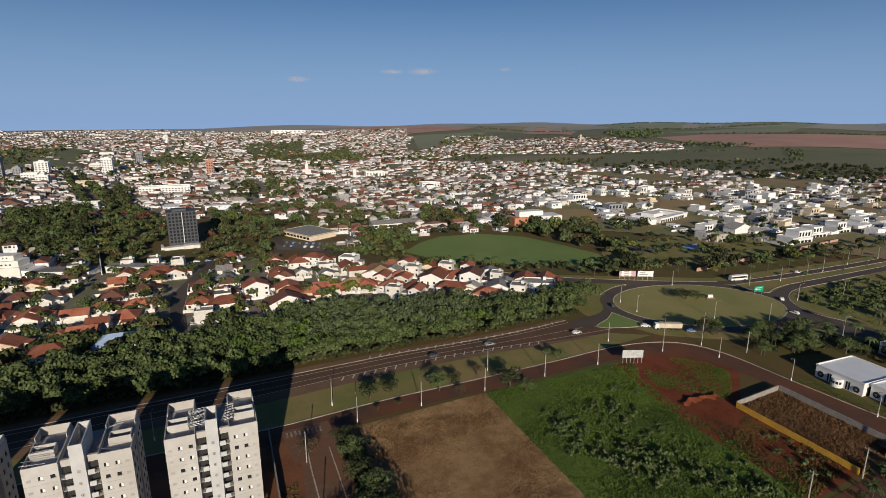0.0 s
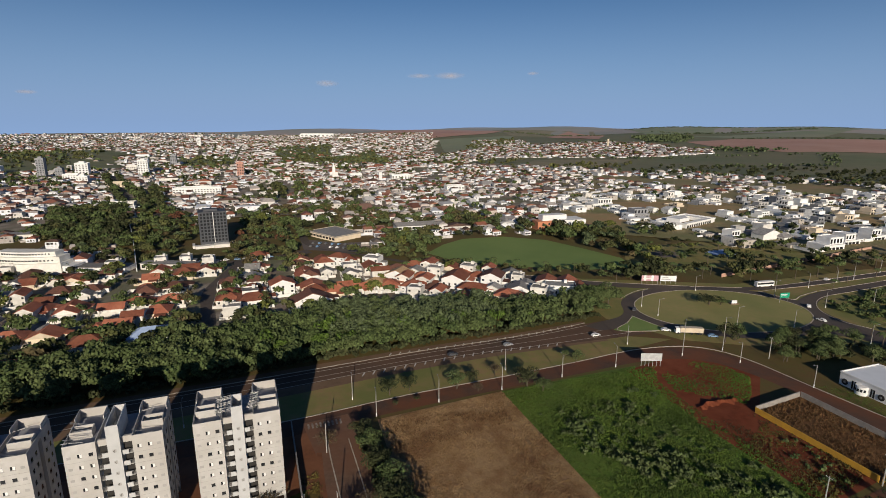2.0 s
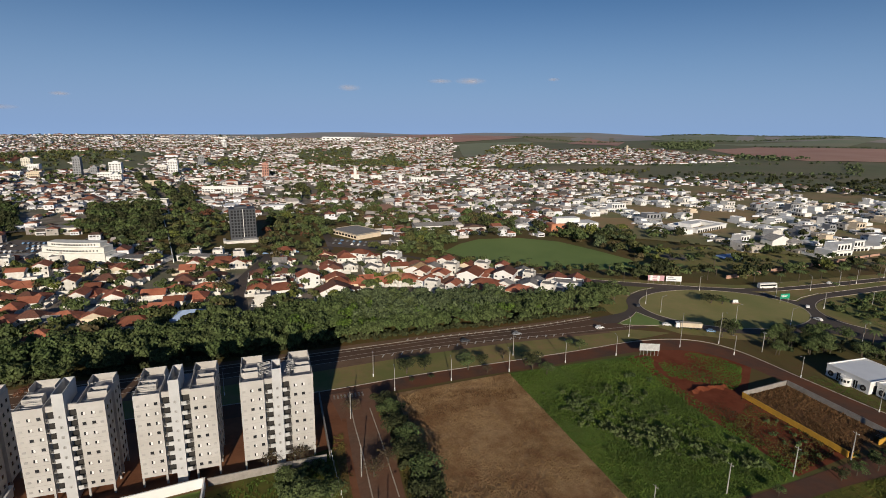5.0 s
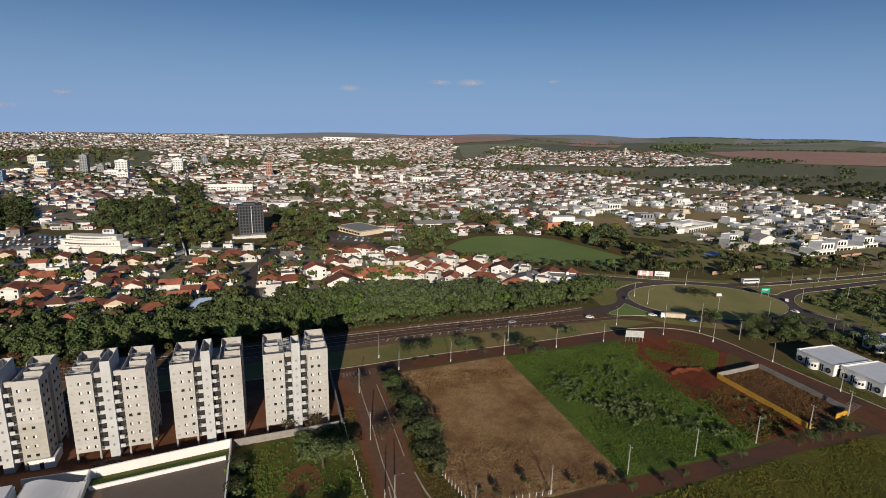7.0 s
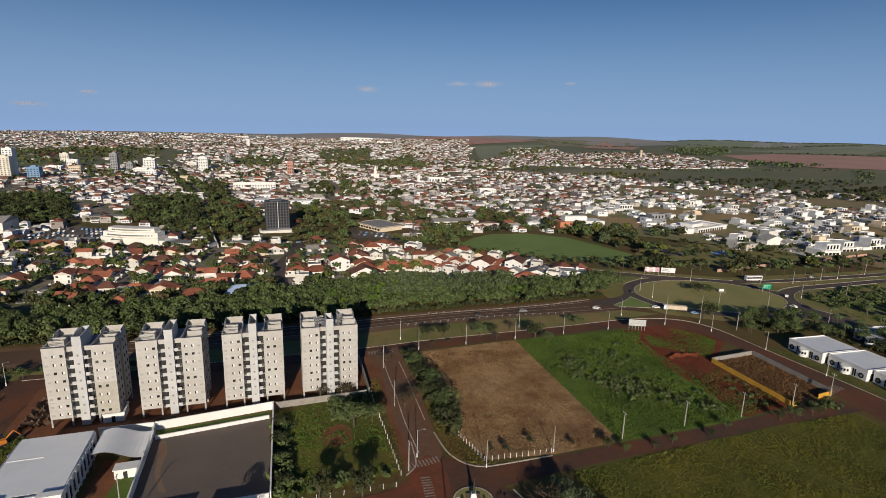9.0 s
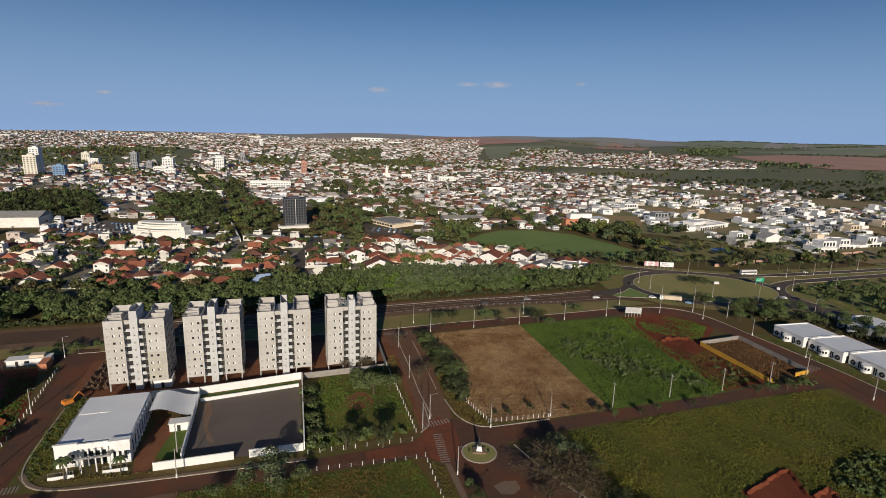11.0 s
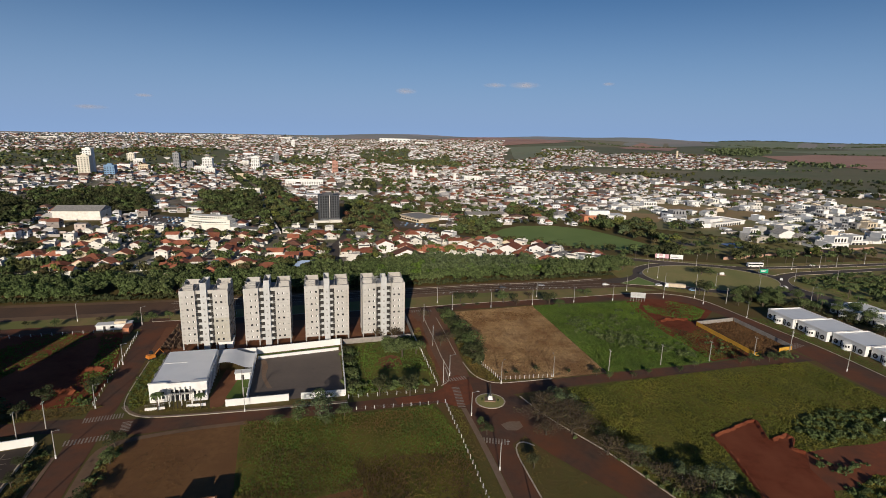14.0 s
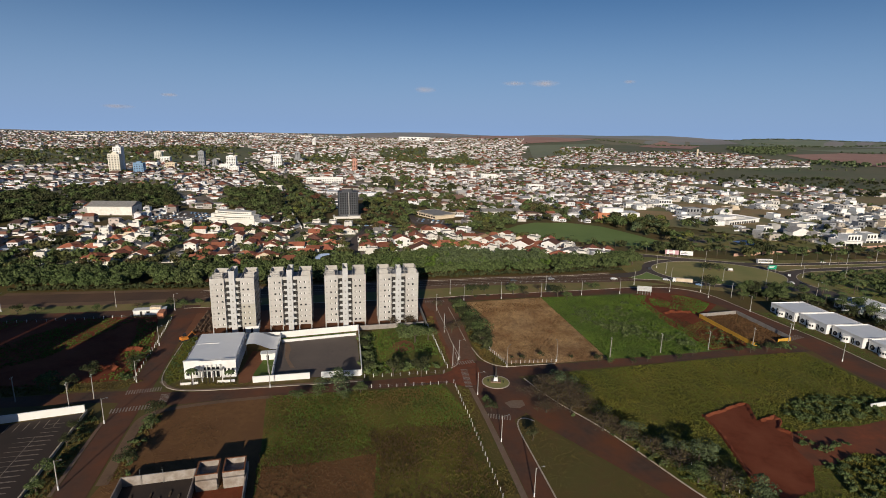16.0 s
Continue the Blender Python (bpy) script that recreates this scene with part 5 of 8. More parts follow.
def blocks(name_wall, name_roof, pts, zs, grow, flat_share, mw, mr, label, seed):
    g = np.random.default_rng(seed)
    n = len(pts)
    w, d = g.uniform(5.0, 11.5, n) * grow, g.uniform(5.0, 10.5, n) * grow
    big = g.random(n) < 0.08
    w, d = np.where(big, w * g.uniform(1.5, 2.6, n), w), np.where(big, d * g.uniform(1.2, 1.9, n), d)
    h = np.where(g.random(n) < 0.22, g.uniform(5, 6.5, n), g.uniform(2.7, 3.4, n))
    a = radians(14) + g.choice([0, math.pi / 2], n) + g.normal(0, 0.03, n)
    base = np.array([(-1, -1), (1, -1), (1, 1), (-1, 1)]) * 0.5
    c, s = np.cos(a)[:, None], np.sin(a)[:, None]
    lx, ly = base[None, :, 0] * w[:, None], base[None, :, 1] * d[:, None]
    X, Y = pts[:, :1] + lx * c - ly * s, pts[:, 1:] + lx * s + ly * c
    z0, z1 = np.repeat((zs - 1.0)[:, None], 4, 1), np.repeat((zs + h)[:, None], 4, 1)
    v = np.concatenate([np.stack([X, Y, z0], 2), np.stack([X, Y, z1], 2)], 1)
    f = np.array([(0, 1, 5, 4), (1, 2, 6, 5), (2, 3, 7, 6), (3, 0, 4, 7), (4, 5, 6, 7)])
    me = arrays(name_wall, v.reshape(-1, 3), (f[None] + 8 * np.arange(n)[:, None, None]).reshape(-1, 4), M[mw])
    tagged(new(name_wall, me), "walls of " + label, "houses", kind="stuff")
    q = np.where(np.hypot(pts[:, 0], pts[:, 1]) < 950)[0]
    if len(q):
        panes = []
        for ax, side in ((0, -1), (0, 1), (1, -1), (1, 1)):
            half, out = ((w[q] / 2, d[q] / 2) if ax == 0 else (d[q] / 2, w[q] / 2))
            for at in (-0.55, 0.0, 0.55):
                keep = g.random(len(q)) < 0.7
                m, run, off = q[keep], (half * at)[keep], (out[keep] + 0.06) * side
                ww, wh = g.uniform(0.5, 1.1, len(m)), g.uniform(0.9, 1.5, len(m))
                zb = zs[m] + np.where(h[m] > 4.5, g.choice([0.8, 3.6], len(m)), 0.8)
                cor = []
                for i, up in ((-1, 0), (1, 0), (1, 1), (-1, 1)):
                    a_, b_ = run + i * ww, off
                    lx_, ly_ = (a_, b_) if ax == 0 else (b_, a_)
                    cor.append(np.stack([pts[m, 0] + lx_ * c[m, 0] - ly_ * s[m, 0], pts[m, 1] + lx_ * s[m, 0] + ly_ * c[m, 0], zb + up * wh], 1))
                panes.append(np.stack(cor, 1))
        v_ = np.concatenate(panes).reshape(-1, 3)
        me = arrays("town_windows", v_, np.arange(len(v_)).reshape(-1, 4), M["dark"])
        tagged(new("town_windows", me), "dark windows and doors of " + label, "windows", kind="stuff")
    pitched = g.random(n) > flat_share
    q = np.where(pitched)[0]
    o = 1.06
    lx, ly = lx[q] * o, ly[q] * o
    cq, sq = c[q], s[q]
    X, Y = pts[q, :1] + lx * cq - ly * sq, pts[q, 1:] + lx * sq + ly * cq
    ze = zs[q] + h[q] + 0.05
    rise = np.minimum(w[q], d[q]) * 0.26
    e = np.stack([X, Y, np.repeat(ze[:, None], 4, 1)], 2)
    k = g.uniform(0.0, 0.3, len(q))
    m0, m1 = (e[:, 0] + e[:, 1]) / 2, (e[:, 2] + e[:, 3]) / 2
    r0, r1 = m0 + (m1 - m0) * k[:, None], m1 + (m0 - m1) * k[:, None]
    r0[:, 2] += rise
    r1[:, 2] += rise
    v = np.concatenate([e, r0[:, None], r1[:, None]], 1)
    f3 = np.array([(0, 4, 5), (0, 5, 3), (4, 1, 2), (4, 2, 5), (0, 1, 4), (2, 3, 5)])
    me = arrays(name_roof, v.reshape(-1, 3), (f3[None] + 6 * np.arange(len(q))[:, None, None]).reshape(-1, 3), M[mr])
    tagged(new(name_roof, me), "roofs of " + label, "houses", kind="stuff")
t_old = ~town_new
grow = np.where(town_r > 1500, 1.25, 1.0)
blocks("town_walls", "town_roofs", town[t_old], town_z[t_old], grow[t_old], 0.18, "far_wall", "far_roof", "the old town, pale with clay tile roofs", 3)
t_near = town_new & (town_r < 760)
t_back = town_new & ~t_near
blocks("suburb_back_walls", "suburb_back_roofs", town[t_back], town_z[t_back], np.full(t_back.sum(), 1.05), 0.5, "far_wall", "far_roof", "the mixed white and red-roofed quarter", 5)
blocks("suburb_walls", "suburb_roofs", town[t_near], town_z[t_near], np.full(t_near.sum(), 1.15), 0.86, "new_wall", "new_roof", "the white modern suburb", 4)
# yard walls of the town
def yard_walls():
    g = np.random.default_rng(31)
    q = town[town_r < 1250]
    q = np.repeat(q, 2, 0) + g.uniform(-7, 7, (2 * len(q), 2))
    n = len(q)
    a = radians(14) + g.choice([0, math.pi / 2], n)
    l, h = g.uniform(4, 15, n), g.uniform(1.6, 2.6, n)
    ux, uy = np.cos(a) * l / 2, np.sin(a) * l / 2
    tx, ty = -np.sin(a) * 0.12, np.cos(a) * 0.12
    z = height(q[:, 0], q[:, 1])
    c = [(-1, -1), (1, -1), (1, 1), (-1, 1)]
    v = np.stack([np.stack([q[:, 0] + i * ux + j * tx, q[:, 1] + i * uy + j * ty, z + (h if up else -1.0)], 1) for up in (0, 1) for i, j in c], 1)
    f = np.array([(0, 1, 5, 4), (1, 2, 6, 5), (2, 3, 7, 6), (3, 0, 4, 7), (4, 5, 6, 7)])
    me = arrays("yard_walls", v.reshape(-1, 3), (f[None] + 8 * np.arange(n)[:, None, None]).reshape(-1, 4), M["far_wall"])
    tagged(new("yard_walls", me), "pale walls between the yards of the town", "walls", kind="stuff")
yard_walls()
# trees of the town
p = np.repeat(town, 3, 0) + RNG.normal(0, 8, (3 * len(town), 2))
share = np.array([noise.noise((x / 75, y / 75, 8.0)) for x, y in p])
p = p[RNG.random(len(p)) < np.clip(0.17 + 0.9 * share, 0.05, 0.8)]
d = np.hypot(p[:, 0], p[:, 1] + 31)
MIX = {"leaf": 4, "leaf_dark": 3, "leaf_olive": 2, "leaf_dry": 0.6, "leaf_yellow": 0.5}
mixed_foliage("town_trees", p[d < 950], 1.5, 3.6, 1.2, BUSH, MIX, "trees standing between the houses of the town")
mixed_foliage("far_town_trees", p[d >= 950], 1.6, 4.2, 1.2, TINY, MIX, "trees standing between the far houses")
for (ax, ay), (bx, by), reach in TOWN_AVENUES[:2]:
    n = int(math.dist((ax, ay), (bx, by)) / 5)
    u = Vector((bx - ax, by - ay)).normalized()
    q = along([(ax, ay), (bx, by)], n)
    side = np.array([(-u.y, u.x)]) * reach * 0.55
    q = np.concatenate([q + side, q - side]) + RNG.normal(0, 1.5, (2 * n + 2, 2))
    mixed_foliage("street_trees", q, 3.0, 4.6, 1.3, BUSH, {"leaf_dark": 3, "leaf": 2}, "dark trees lining a town avenue")
    setting("town_avenue", band([(ax, ay), (bx, by)], 7, 0.06, 30, z=1.0), "asphalt", "grey asphalt town avenue between trees", "road")
for k, (q, m) in enumerate((([(-60, 621), (-30, 650), (-60, 700), (-100, 660)], "leaf_dark"), ([(-200, 710), (-170, 757), (-144, 621), (-170, 604)], "leaf_dark"), ([(-162, 760), (-122, 770), (-103, 630), (-131, 612)], "leaf"), ([(-357, 751), (-326, 717), (-281, 592), (-299, 599)], "leaf_dark"))):
    mixed_foliage("square_trees", scatter(q, 9.5), 3.0, 5.2, 1.2, BUSH, {m: 3, "leaf_olive": 1}, "dense trees of a town square")
wall_run("boundary_wall", [(-268, 495), (-217, 397), (-172, 307)], 2.4, 0.5, "white", "long white wall beside the park")

# ---- landmarks of the town ----
def block_tower(name, label, x, y, w, d, h, material, turn=14.0, floors=None, cols=4, stripe=None, crownbox=True):
    """A tall building with a window grid on its two visible faces."""
    t = thing(name, label, "building", x, y, float(height(x, y)) - 0.5, turn)
    part("wall", Mesh().box(0, 0, 0, w, d, h), material, t)
    part("parapet", Mesh().rim(0, 0, w, d, h + 0.004, h + 1.0, 0.25), material, t)
    floors = floors or max(3, int(h / 3))
    step, gapx = (h - 2) / floors, w / cols
    for k in range(floors):
        for c in range(cols):
            part("window", Mesh().box(c * gapx + gapx * 0.25, -0.06, 1.6 + k * step, c * gapx + gapx * 0.75, -0.004, 1.6 + k * step + step * 0.45), "glass", t)
    if crownbox:
        part("roof_room", Mesh().box(w * 0.3, d * 0.3, h + 0.004, w * 0.7, d * 0.75, h + 3.2), material, t)
    return t

M["town_cream"] = mat("cream_render", (0.70, 0.65, 0.55), (0.62, 0.57, 0.48), s1=0.2)
M["town_blue"] = mat("blue_cladding", (0.20, 0.31, 0.46), (0.17, 0.27, 0.41), s1=0.2)
M["town_grey"] = mat("grey_render", (0.30, 0.30, 0.31), (0.24, 0.24, 0.25), s1=0.2)
M["town_pink"] = mat("pink_brown_render", (0.46, 0.25, 0.19), (0.40, 0.21, 0.16), s1=0.2)
block_tower("high_rise", "tall cream and white apartment high-rise", -676, 722, 19, 14, 35, "town_cream", 14, 11)
block_tower("high_rise", "tallest white apartment high-rise of the town", -688, 752, 14, 14, 46, "white", 14, 14, 3)
block_tower("high_rise", "slender dark grey office high-rise", -620, 916, 12, 12, 34, "town_grey", 14, 11, 3)
block_tower("office_block", "blue and white office block", -633, 726, 17, 12, 20, "town_blue", 14, 6)
block_tower("high_rise", "plain white apartment high-rise", -464, 936, 16.5, 12, 28, "white", 14, 9)
block_tower("high_rise", "pale apartment block on the far slope", -828, 1080, 17, 12, 19, "town_cream", 14, 6)
block_tower("office_block", "white office block in the centre", -568, 934, 20, 14, 24, "white", 14, 7)
block_tower("office_block", "low white commercial block", -500, 816, 16, 12, 12, "white", 14, 4)
block_tower("high_rise", "slender brick-pink apartment high-rise", -284, 900, 11, 11, 26, "town_pink", 14, 9, 3)
block_tower("high_rise", "slim white and grey far tower", -657, 1740, 12, 12, 27, "white", 14, 9, 3)
block_tower("high_rise", "slender bluish grey tower", -508, 1176, 12.5, 10, 25, "town_grey", 14, 8, 3)
block_tower("high_rise", "grey apartment block in the centre", -590, 915, 11, 11, 17, "town_grey", 14, 6, 3)
block_tower("office_block", "long white institutional block", -300, 676, 59, 14, 9.5, "white", 14, 3, 16, crownbox=False)
block_tower("warehouse", "long white warehouse on the far ridge", -560, 2960, 178, 60, 20, "white", 5, 2, 8, crownbox=False)
block_tower("warehouse", "white factory hall on the far ridge", -316, 2630, 84, 40, 14, "white", 5, 2, 6, crownbox=False)
for bx, by, bw, bh in ((-2084, 2317, 80, 8), (-1801, 2250, 50, 8), (-1670, 2791, 70, 8), (-1136, 2311, 60, 7), (-1289, 3300, 90, 8), (-1000, 3300, 110, 8), (-1450, 2950, 60, 8)):
    block_tower("warehouse", "white factory hall far beyond the town", bx, by, bw, 30, bh, "house_white", 8, 2, 5, crownbox=False)
for bx, by, bw, bh, bm, bl in ((-540, 850, 22, 12, "white", "low white block"), (-735, 905, 26, 9, "white", "broad white block"), (-428, 760, 30, 8, "house_cream", "cream commercial hall"), (-90, 872, 20, 9, "white", "white parish hall"),
                               (-20, 860, 32, 8, "white", "white school block"), (-370, 800, 26, 8, "house_white", "pale commercial block"), (-180, 640, 22, 7, "house_white", "pale block with grey roof"), (-640, 830, 18, 14, "house_cream", "cream apartment block"),
                               (-760, 1000, 20, 15, "white", "white apartment block"), (-520, 1010, 18, 14, "house_white", "pale apartment block"), (-330, 560, 34, 7, "house_white", "white hall beside the trees"), (60, 700, 26, 8, "white", "white hall")):
    block_tower("town_block", bl + " with rows of windows", bx, by, bw, 14, bh, bm, 14, None, 6, crownbox=False)

sq = thing("water_tower", "square white water tower", "tower", -38, 801, 0, 14)
part("shaft", Mesh().box(0, 0, 0, 4.6, 4.6, 17), "white", sq)
part("tank", Mesh().box(-0.3, -0.3, 17.004, 4.9, 4.9, 18.6, top=0.2), "white", sq)
wt = thing("water_tower", "tall pale cylindrical water tower on the hill", "tower", 700, 1774, float(height(700, 1774)) - 1)
part("shaft", Mesh().tube((0, 0, 0), (0, 0, 26), 3.4, 3.4, 20), "house_cream", wt)
part("tank", Mesh().tube((0, 0, 26.01), (0, 0, 30), 3.7, 3.5, 20), "house_cream", wt)
church = thing("church", "white church with a pointed spire", "church", -128, 905, 0, 14)
part("nave", Mesh().box(0, 4, 0, 14, 34, 9), "white", church)
part("nave_roof", Mesh().add([(-0.5, 3.5, 9), (14.5, 3.5, 9), (14.5, 34.5, 9), (-0.5, 34.5, 9), (7, 3.5, 13), (7, 34.5, 13)], [(0, 4, 5, 3), (4, 1, 2, 5), (0, 1, 4), (2, 3, 5)]), "tile", church)
part("belfry", Mesh().box(4.5, 0, 0, 9.5, 4.9, 15), "white", church)
part("spire", Mesh().add([(4.3, -0.2, 15), (9.7, -0.2, 15), (9.7, 5.1, 15), (4.3, 5.1, 15), (7, 2.4, 25)], [(0, 1, 4), (1, 2, 4), (2, 3, 4), (3, 0, 4), (3, 2, 1, 0)]), "white", church)

# dark office tower in the park
office = thing("office_tower", "dark grey office tower with pale window strips", "office tower", -156, 375, 0, 22)
part("body", Mesh().box(0, 0, 0, 20, 15, 27), "darktower", office)
part("podium", Mesh().box(-4, -6, 0, 9, -0.4, 2.0).box(9.2, -7.5, 0, 25, -0.4, 2.6).box(-6, -3, 0, -4.1, 9, 1.8), "house_white", office, "low white podium round the foot")
part("roof_room", Mesh().box(4, 4, 27.004, 14, 11, 28.6), "darktower", office)
for c in range(8):
    x = 0.8 + c * 2.4
    part("mullion", Mesh().box(x - 0.35, -0.35, 3.4, x, -0.004, 26.8), "darktower" if c != 4 else "white", office)
    for k in range(9):
        part("window", Mesh().box(x + 0.25, -0.1, 4.0 + k * 2.55, x + 1.7, -0.004, 5.6 + k * 2.55), "glass", office)
for c in range(5):
    for k in range(9):
        part("window", Mesh().box(20.004, 1 + c * 2.8, 4.0 + k * 2.55, 20.1, 2.9 + c * 2.8, 5.6 + k * 2.55), "glass", office)

# white curved school building and other low blocks near the park
M["cream_paint"] = mat("cream_paint", (0.76, 0.735, 0.675), (0.66, 0.63, 0.56), s1=0.3)
def curved_block():
    t = thing("school_building", "broad cream curved building in stepped tiers", "building", -262, 306, 0, -4)
    for k, (x0, x1, z0, z1, bulge) in enumerate(((0, 46, 0, 7.4, 7), (1.5, 45, 7.404, 11.2, 6.4), (5, 42, 11.204, 14.2, 5.6))):
        n, m = 20, Mesh()
        fr = [(x0 + (x1 - x0) * i / n, 4 - bulge * math.sin(math.pi * (0.15 + 0.7 * i / n)) + k) for i in range(n + 1)]
        v = [(x, y, z) for z in (z0, z1) for x, y in fr] + [(x, 13 - k, z) for z in (z0, z1) for x, y in fr]
        q = n + 1
        f = []
        for i in range(n):
            f += [(i, i + 1, q + i + 1, q + i), (q + i, q + i + 1, 3 * q + i + 1, 3 * q + i), (2 * q + i + 1, 2 * q + i, 3 * q + i, 3 * q + i + 1)]
        f += [(0, q, 3 * q, 2 * q), (n, 2 * q + n, 3 * q + n, q + n)]
        part("tier", m.add(v, f), "cream_paint", t)
        if k < 3:
            for i in range(2, n - 1):
                (xa, ya), (xb, yb) = fr[i], fr[i + 1]
                part("window", Mesh().add([(xa, ya - 0.06, z0 + 1.1), (xb - 0.5, yb - 0.06, z0 + 1.1), (xb - 0.5, yb - 0.06, z0 + 2.1), (xa, ya - 0.06, z0 + 2.1), (xa, ya - 0.01, z0 + 1.1), (xb - 0.5, yb - 0.01, z0 + 1.1), (xb - 0.5, yb - 0.01, z0 + 2.1), (xa, ya - 0.01, z0 + 2.1)], [(0, 1, 2, 3), (4, 0, 3, 7), (1, 5, 6, 2), (3, 2, 6, 7), (4, 5, 1, 0)]), "glass", t)
    part("annexe", Mesh().box(44.2, 2, 0, 52, 14, 5).box(52.2, 4, 0, 84, 16, 3.4), "white", t)
    part("annexe_roof", Mesh().box(52.2, 4, 3.404, 84, 16, 3.7), "fibre", t)
    return t
curved_block()
hall = thing("sports_hall", "large hall with a grey corrugated roof", "hall", -404, 330, 0, 14)
part("wall", Mesh().box(0, 0, 0, 42, 26, 9), "house_white", hall)
part("roof", Mesh().add([(-1, -1, 9), (43, -1, 9), (43, 27, 9), (-1, 27, 9), (-1, 13, 13), (43, 13, 13)], [(0, 1, 5, 4), (2, 3, 4, 5), (1, 2, 5), (3, 0, 4)]), "fibre", hall)
for bx, by, bw, bd, bh, bt, bl in ((-330, 400, 34, 12, 5, 14, "low white school wing"), (-296, 302, 26, 10, 4, 6, "low white block with a flat roof"), (-172, 312, 34, 8, 4, -8, "low white wall-like shed with a grey roof")):
    t = thing("low_building", bl, "building", bx, by, 0, bt)
    part("wall", Mesh().box(0, 0, 0, bw, bd, bh), "house_white", t)
    part("roof", Mesh().box(-0.4, -0.4, bh + 0.004, bw + 0.4, bd + 0.4, bh + 0.4), "fibre", t)
    for k in range(int(bw / 4)):
        part("window", Mesh().box(1 + k * 4, -0.05, 1.2, 3.2 + k * 4, -0.004, 2.8), "glass", t)
pav = thing("pavilion", "low pavilion with a broad flat grey roof", "pavilion", -80, 413, 0, -46)
part("wall", Mesh().box(0, 0, 0, 36, 26, 4), "house_cream", pav)
part("roof", Mesh().box(-1.2, -1.2, 4.004, 37.2, 27.2, 4.5), "fibre", pav)
part("roof_rim", Mesh().rim(-1.2, -1.2, 37.2, 27.2, 4.504, 4.8, 0.4), "house_cream", pav)
for k in range(8):
    part("window", Mesh().box(1.2 + k * 4.3, -0.06, 1, 4.2 + k * 4.3, -0.004, 2.8), "glass", pav)
pav2 = thing("pavilion", "long low hall with a grey sheet roof", "pavilion", -6, 430, 0, 14)
part("wall", Mesh().box(0, 0, 0, 36, 15, 4), "white", pav2)
part("roof", Mesh().add([(-1, -1, 4), (37, -1, 4), (37, 16, 4), (-1, 16, 4), (-1, 7.5, 6.4), (37, 7.5, 6.4)], [(0, 1, 5, 4), (2, 3, 4, 5), (1, 2, 5), (3, 0, 4), (3, 2, 1, 0)]), "fibre", pav2)
for k in range(8):
    part("window", Mesh().box(1.2 + k * 4.3, -0.06, 1, 4.2 + k * 4.3, -0.004, 2.8), "glass", pav2)
sheet("pavilion_yard", [(-86, 402), (-76, 362), (-24, 350), (-26, 388), (-52, 384)], "asphalt_court", "asphalt yard with parked cars before the pavilion", "car park", 0.06)

# ---- white modern suburb, its nearest houses ----
def modern(label, x, y, turn, w, d, h, wing, seed, colour="white"):
    """A white cubic house of stacked boxes with large openings."""
    g = random.Random(seed)
    t = thing("modern_house", label, "house", x, y, 0, turn, "modern white houses")
    part("lower_box", Mesh().box(0, 0, 0, w, d, h * 0.5), colour, t)
    a, b = (w * 0.1, w * 0.72) if g.random() < 0.5 else (w * 0.3, w * 0.95)
    part("upper_box", Mesh().box(a, 0.8, h * 0.5 + 0.004, b, d * 0.85, h), colour, t)
    part("roof_rim", Mesh().rim(a, 0.8, b, d * 0.85, h + 0.004, h + 0.7, 0.2), colour, t)
    part("terrace_rim", Mesh().rim(0, 0, w, d, h * 0.5 + 0.008, h * 0.5 + 0.5, 0.15, "NEW"), colour, t)
    part("balcony_slab", Mesh().box(a - 0.6, -1.4, h * 0.5 - 0.2, b + 0.4, -0.004, h * 0.5 + 0.1), colour, t)
    n = max(2, int(w / 4))
    for k in range(n):
        x0 = 0.8 + k * (w - 1.6) / n
        part("window", Mesh().box(x0, -0.05, 0.3, x0 + (w - 1.6) / n - 0.9, -0.004, 2.5), "glass", t)
    for k in range(max(2, int((b - a) / 3.5))):
        x0 = a + 0.6 + k * (b - a - 1.0) / max(2, int((b - a) / 3.5))
        part("window", Mesh().box(x0, 0.75, h * 0.5 + 0.7, x0 + 1.9, 0.796, h - 0.7), "glass", t)
    if wing:
        part("garden_wall", Mesh().box(-wing, -2.2, 0, -0.01, -2.0, 3.0).box(-wing, -2.0, 0, -wing + 0.2, d, 3.0), colour, t)
    return t
modern("white modern house with a gabled annexe", 268, 372, 20, 17, 12, 8, 0, 1)
modern("white modern house with a long garden wall", 318, 334, 14, 22, 14, 9.5, 14, 2)
modern("white cubic house with dark openings", 350, 352, 14, 18, 14, 8.5, 0, 3)
modern("white cubic house with stacked terraces", 385, 366, 14, 18, 14, 9, 10, 4)
modern("dark grey modern house with long balconies", 226, 478, 14, 26, 14, 9, 0, 5, "town_grey")
modern("white modern villa beside the brown field", 214, 550, 14, 28, 14, 9, 0, 6)
rs = random.Random(21)
built = [(268, 372), (318, 334), (350, 352), (385, 366), (226, 478), (214, 550), (276, 440), (306, 378)]
tries = 0
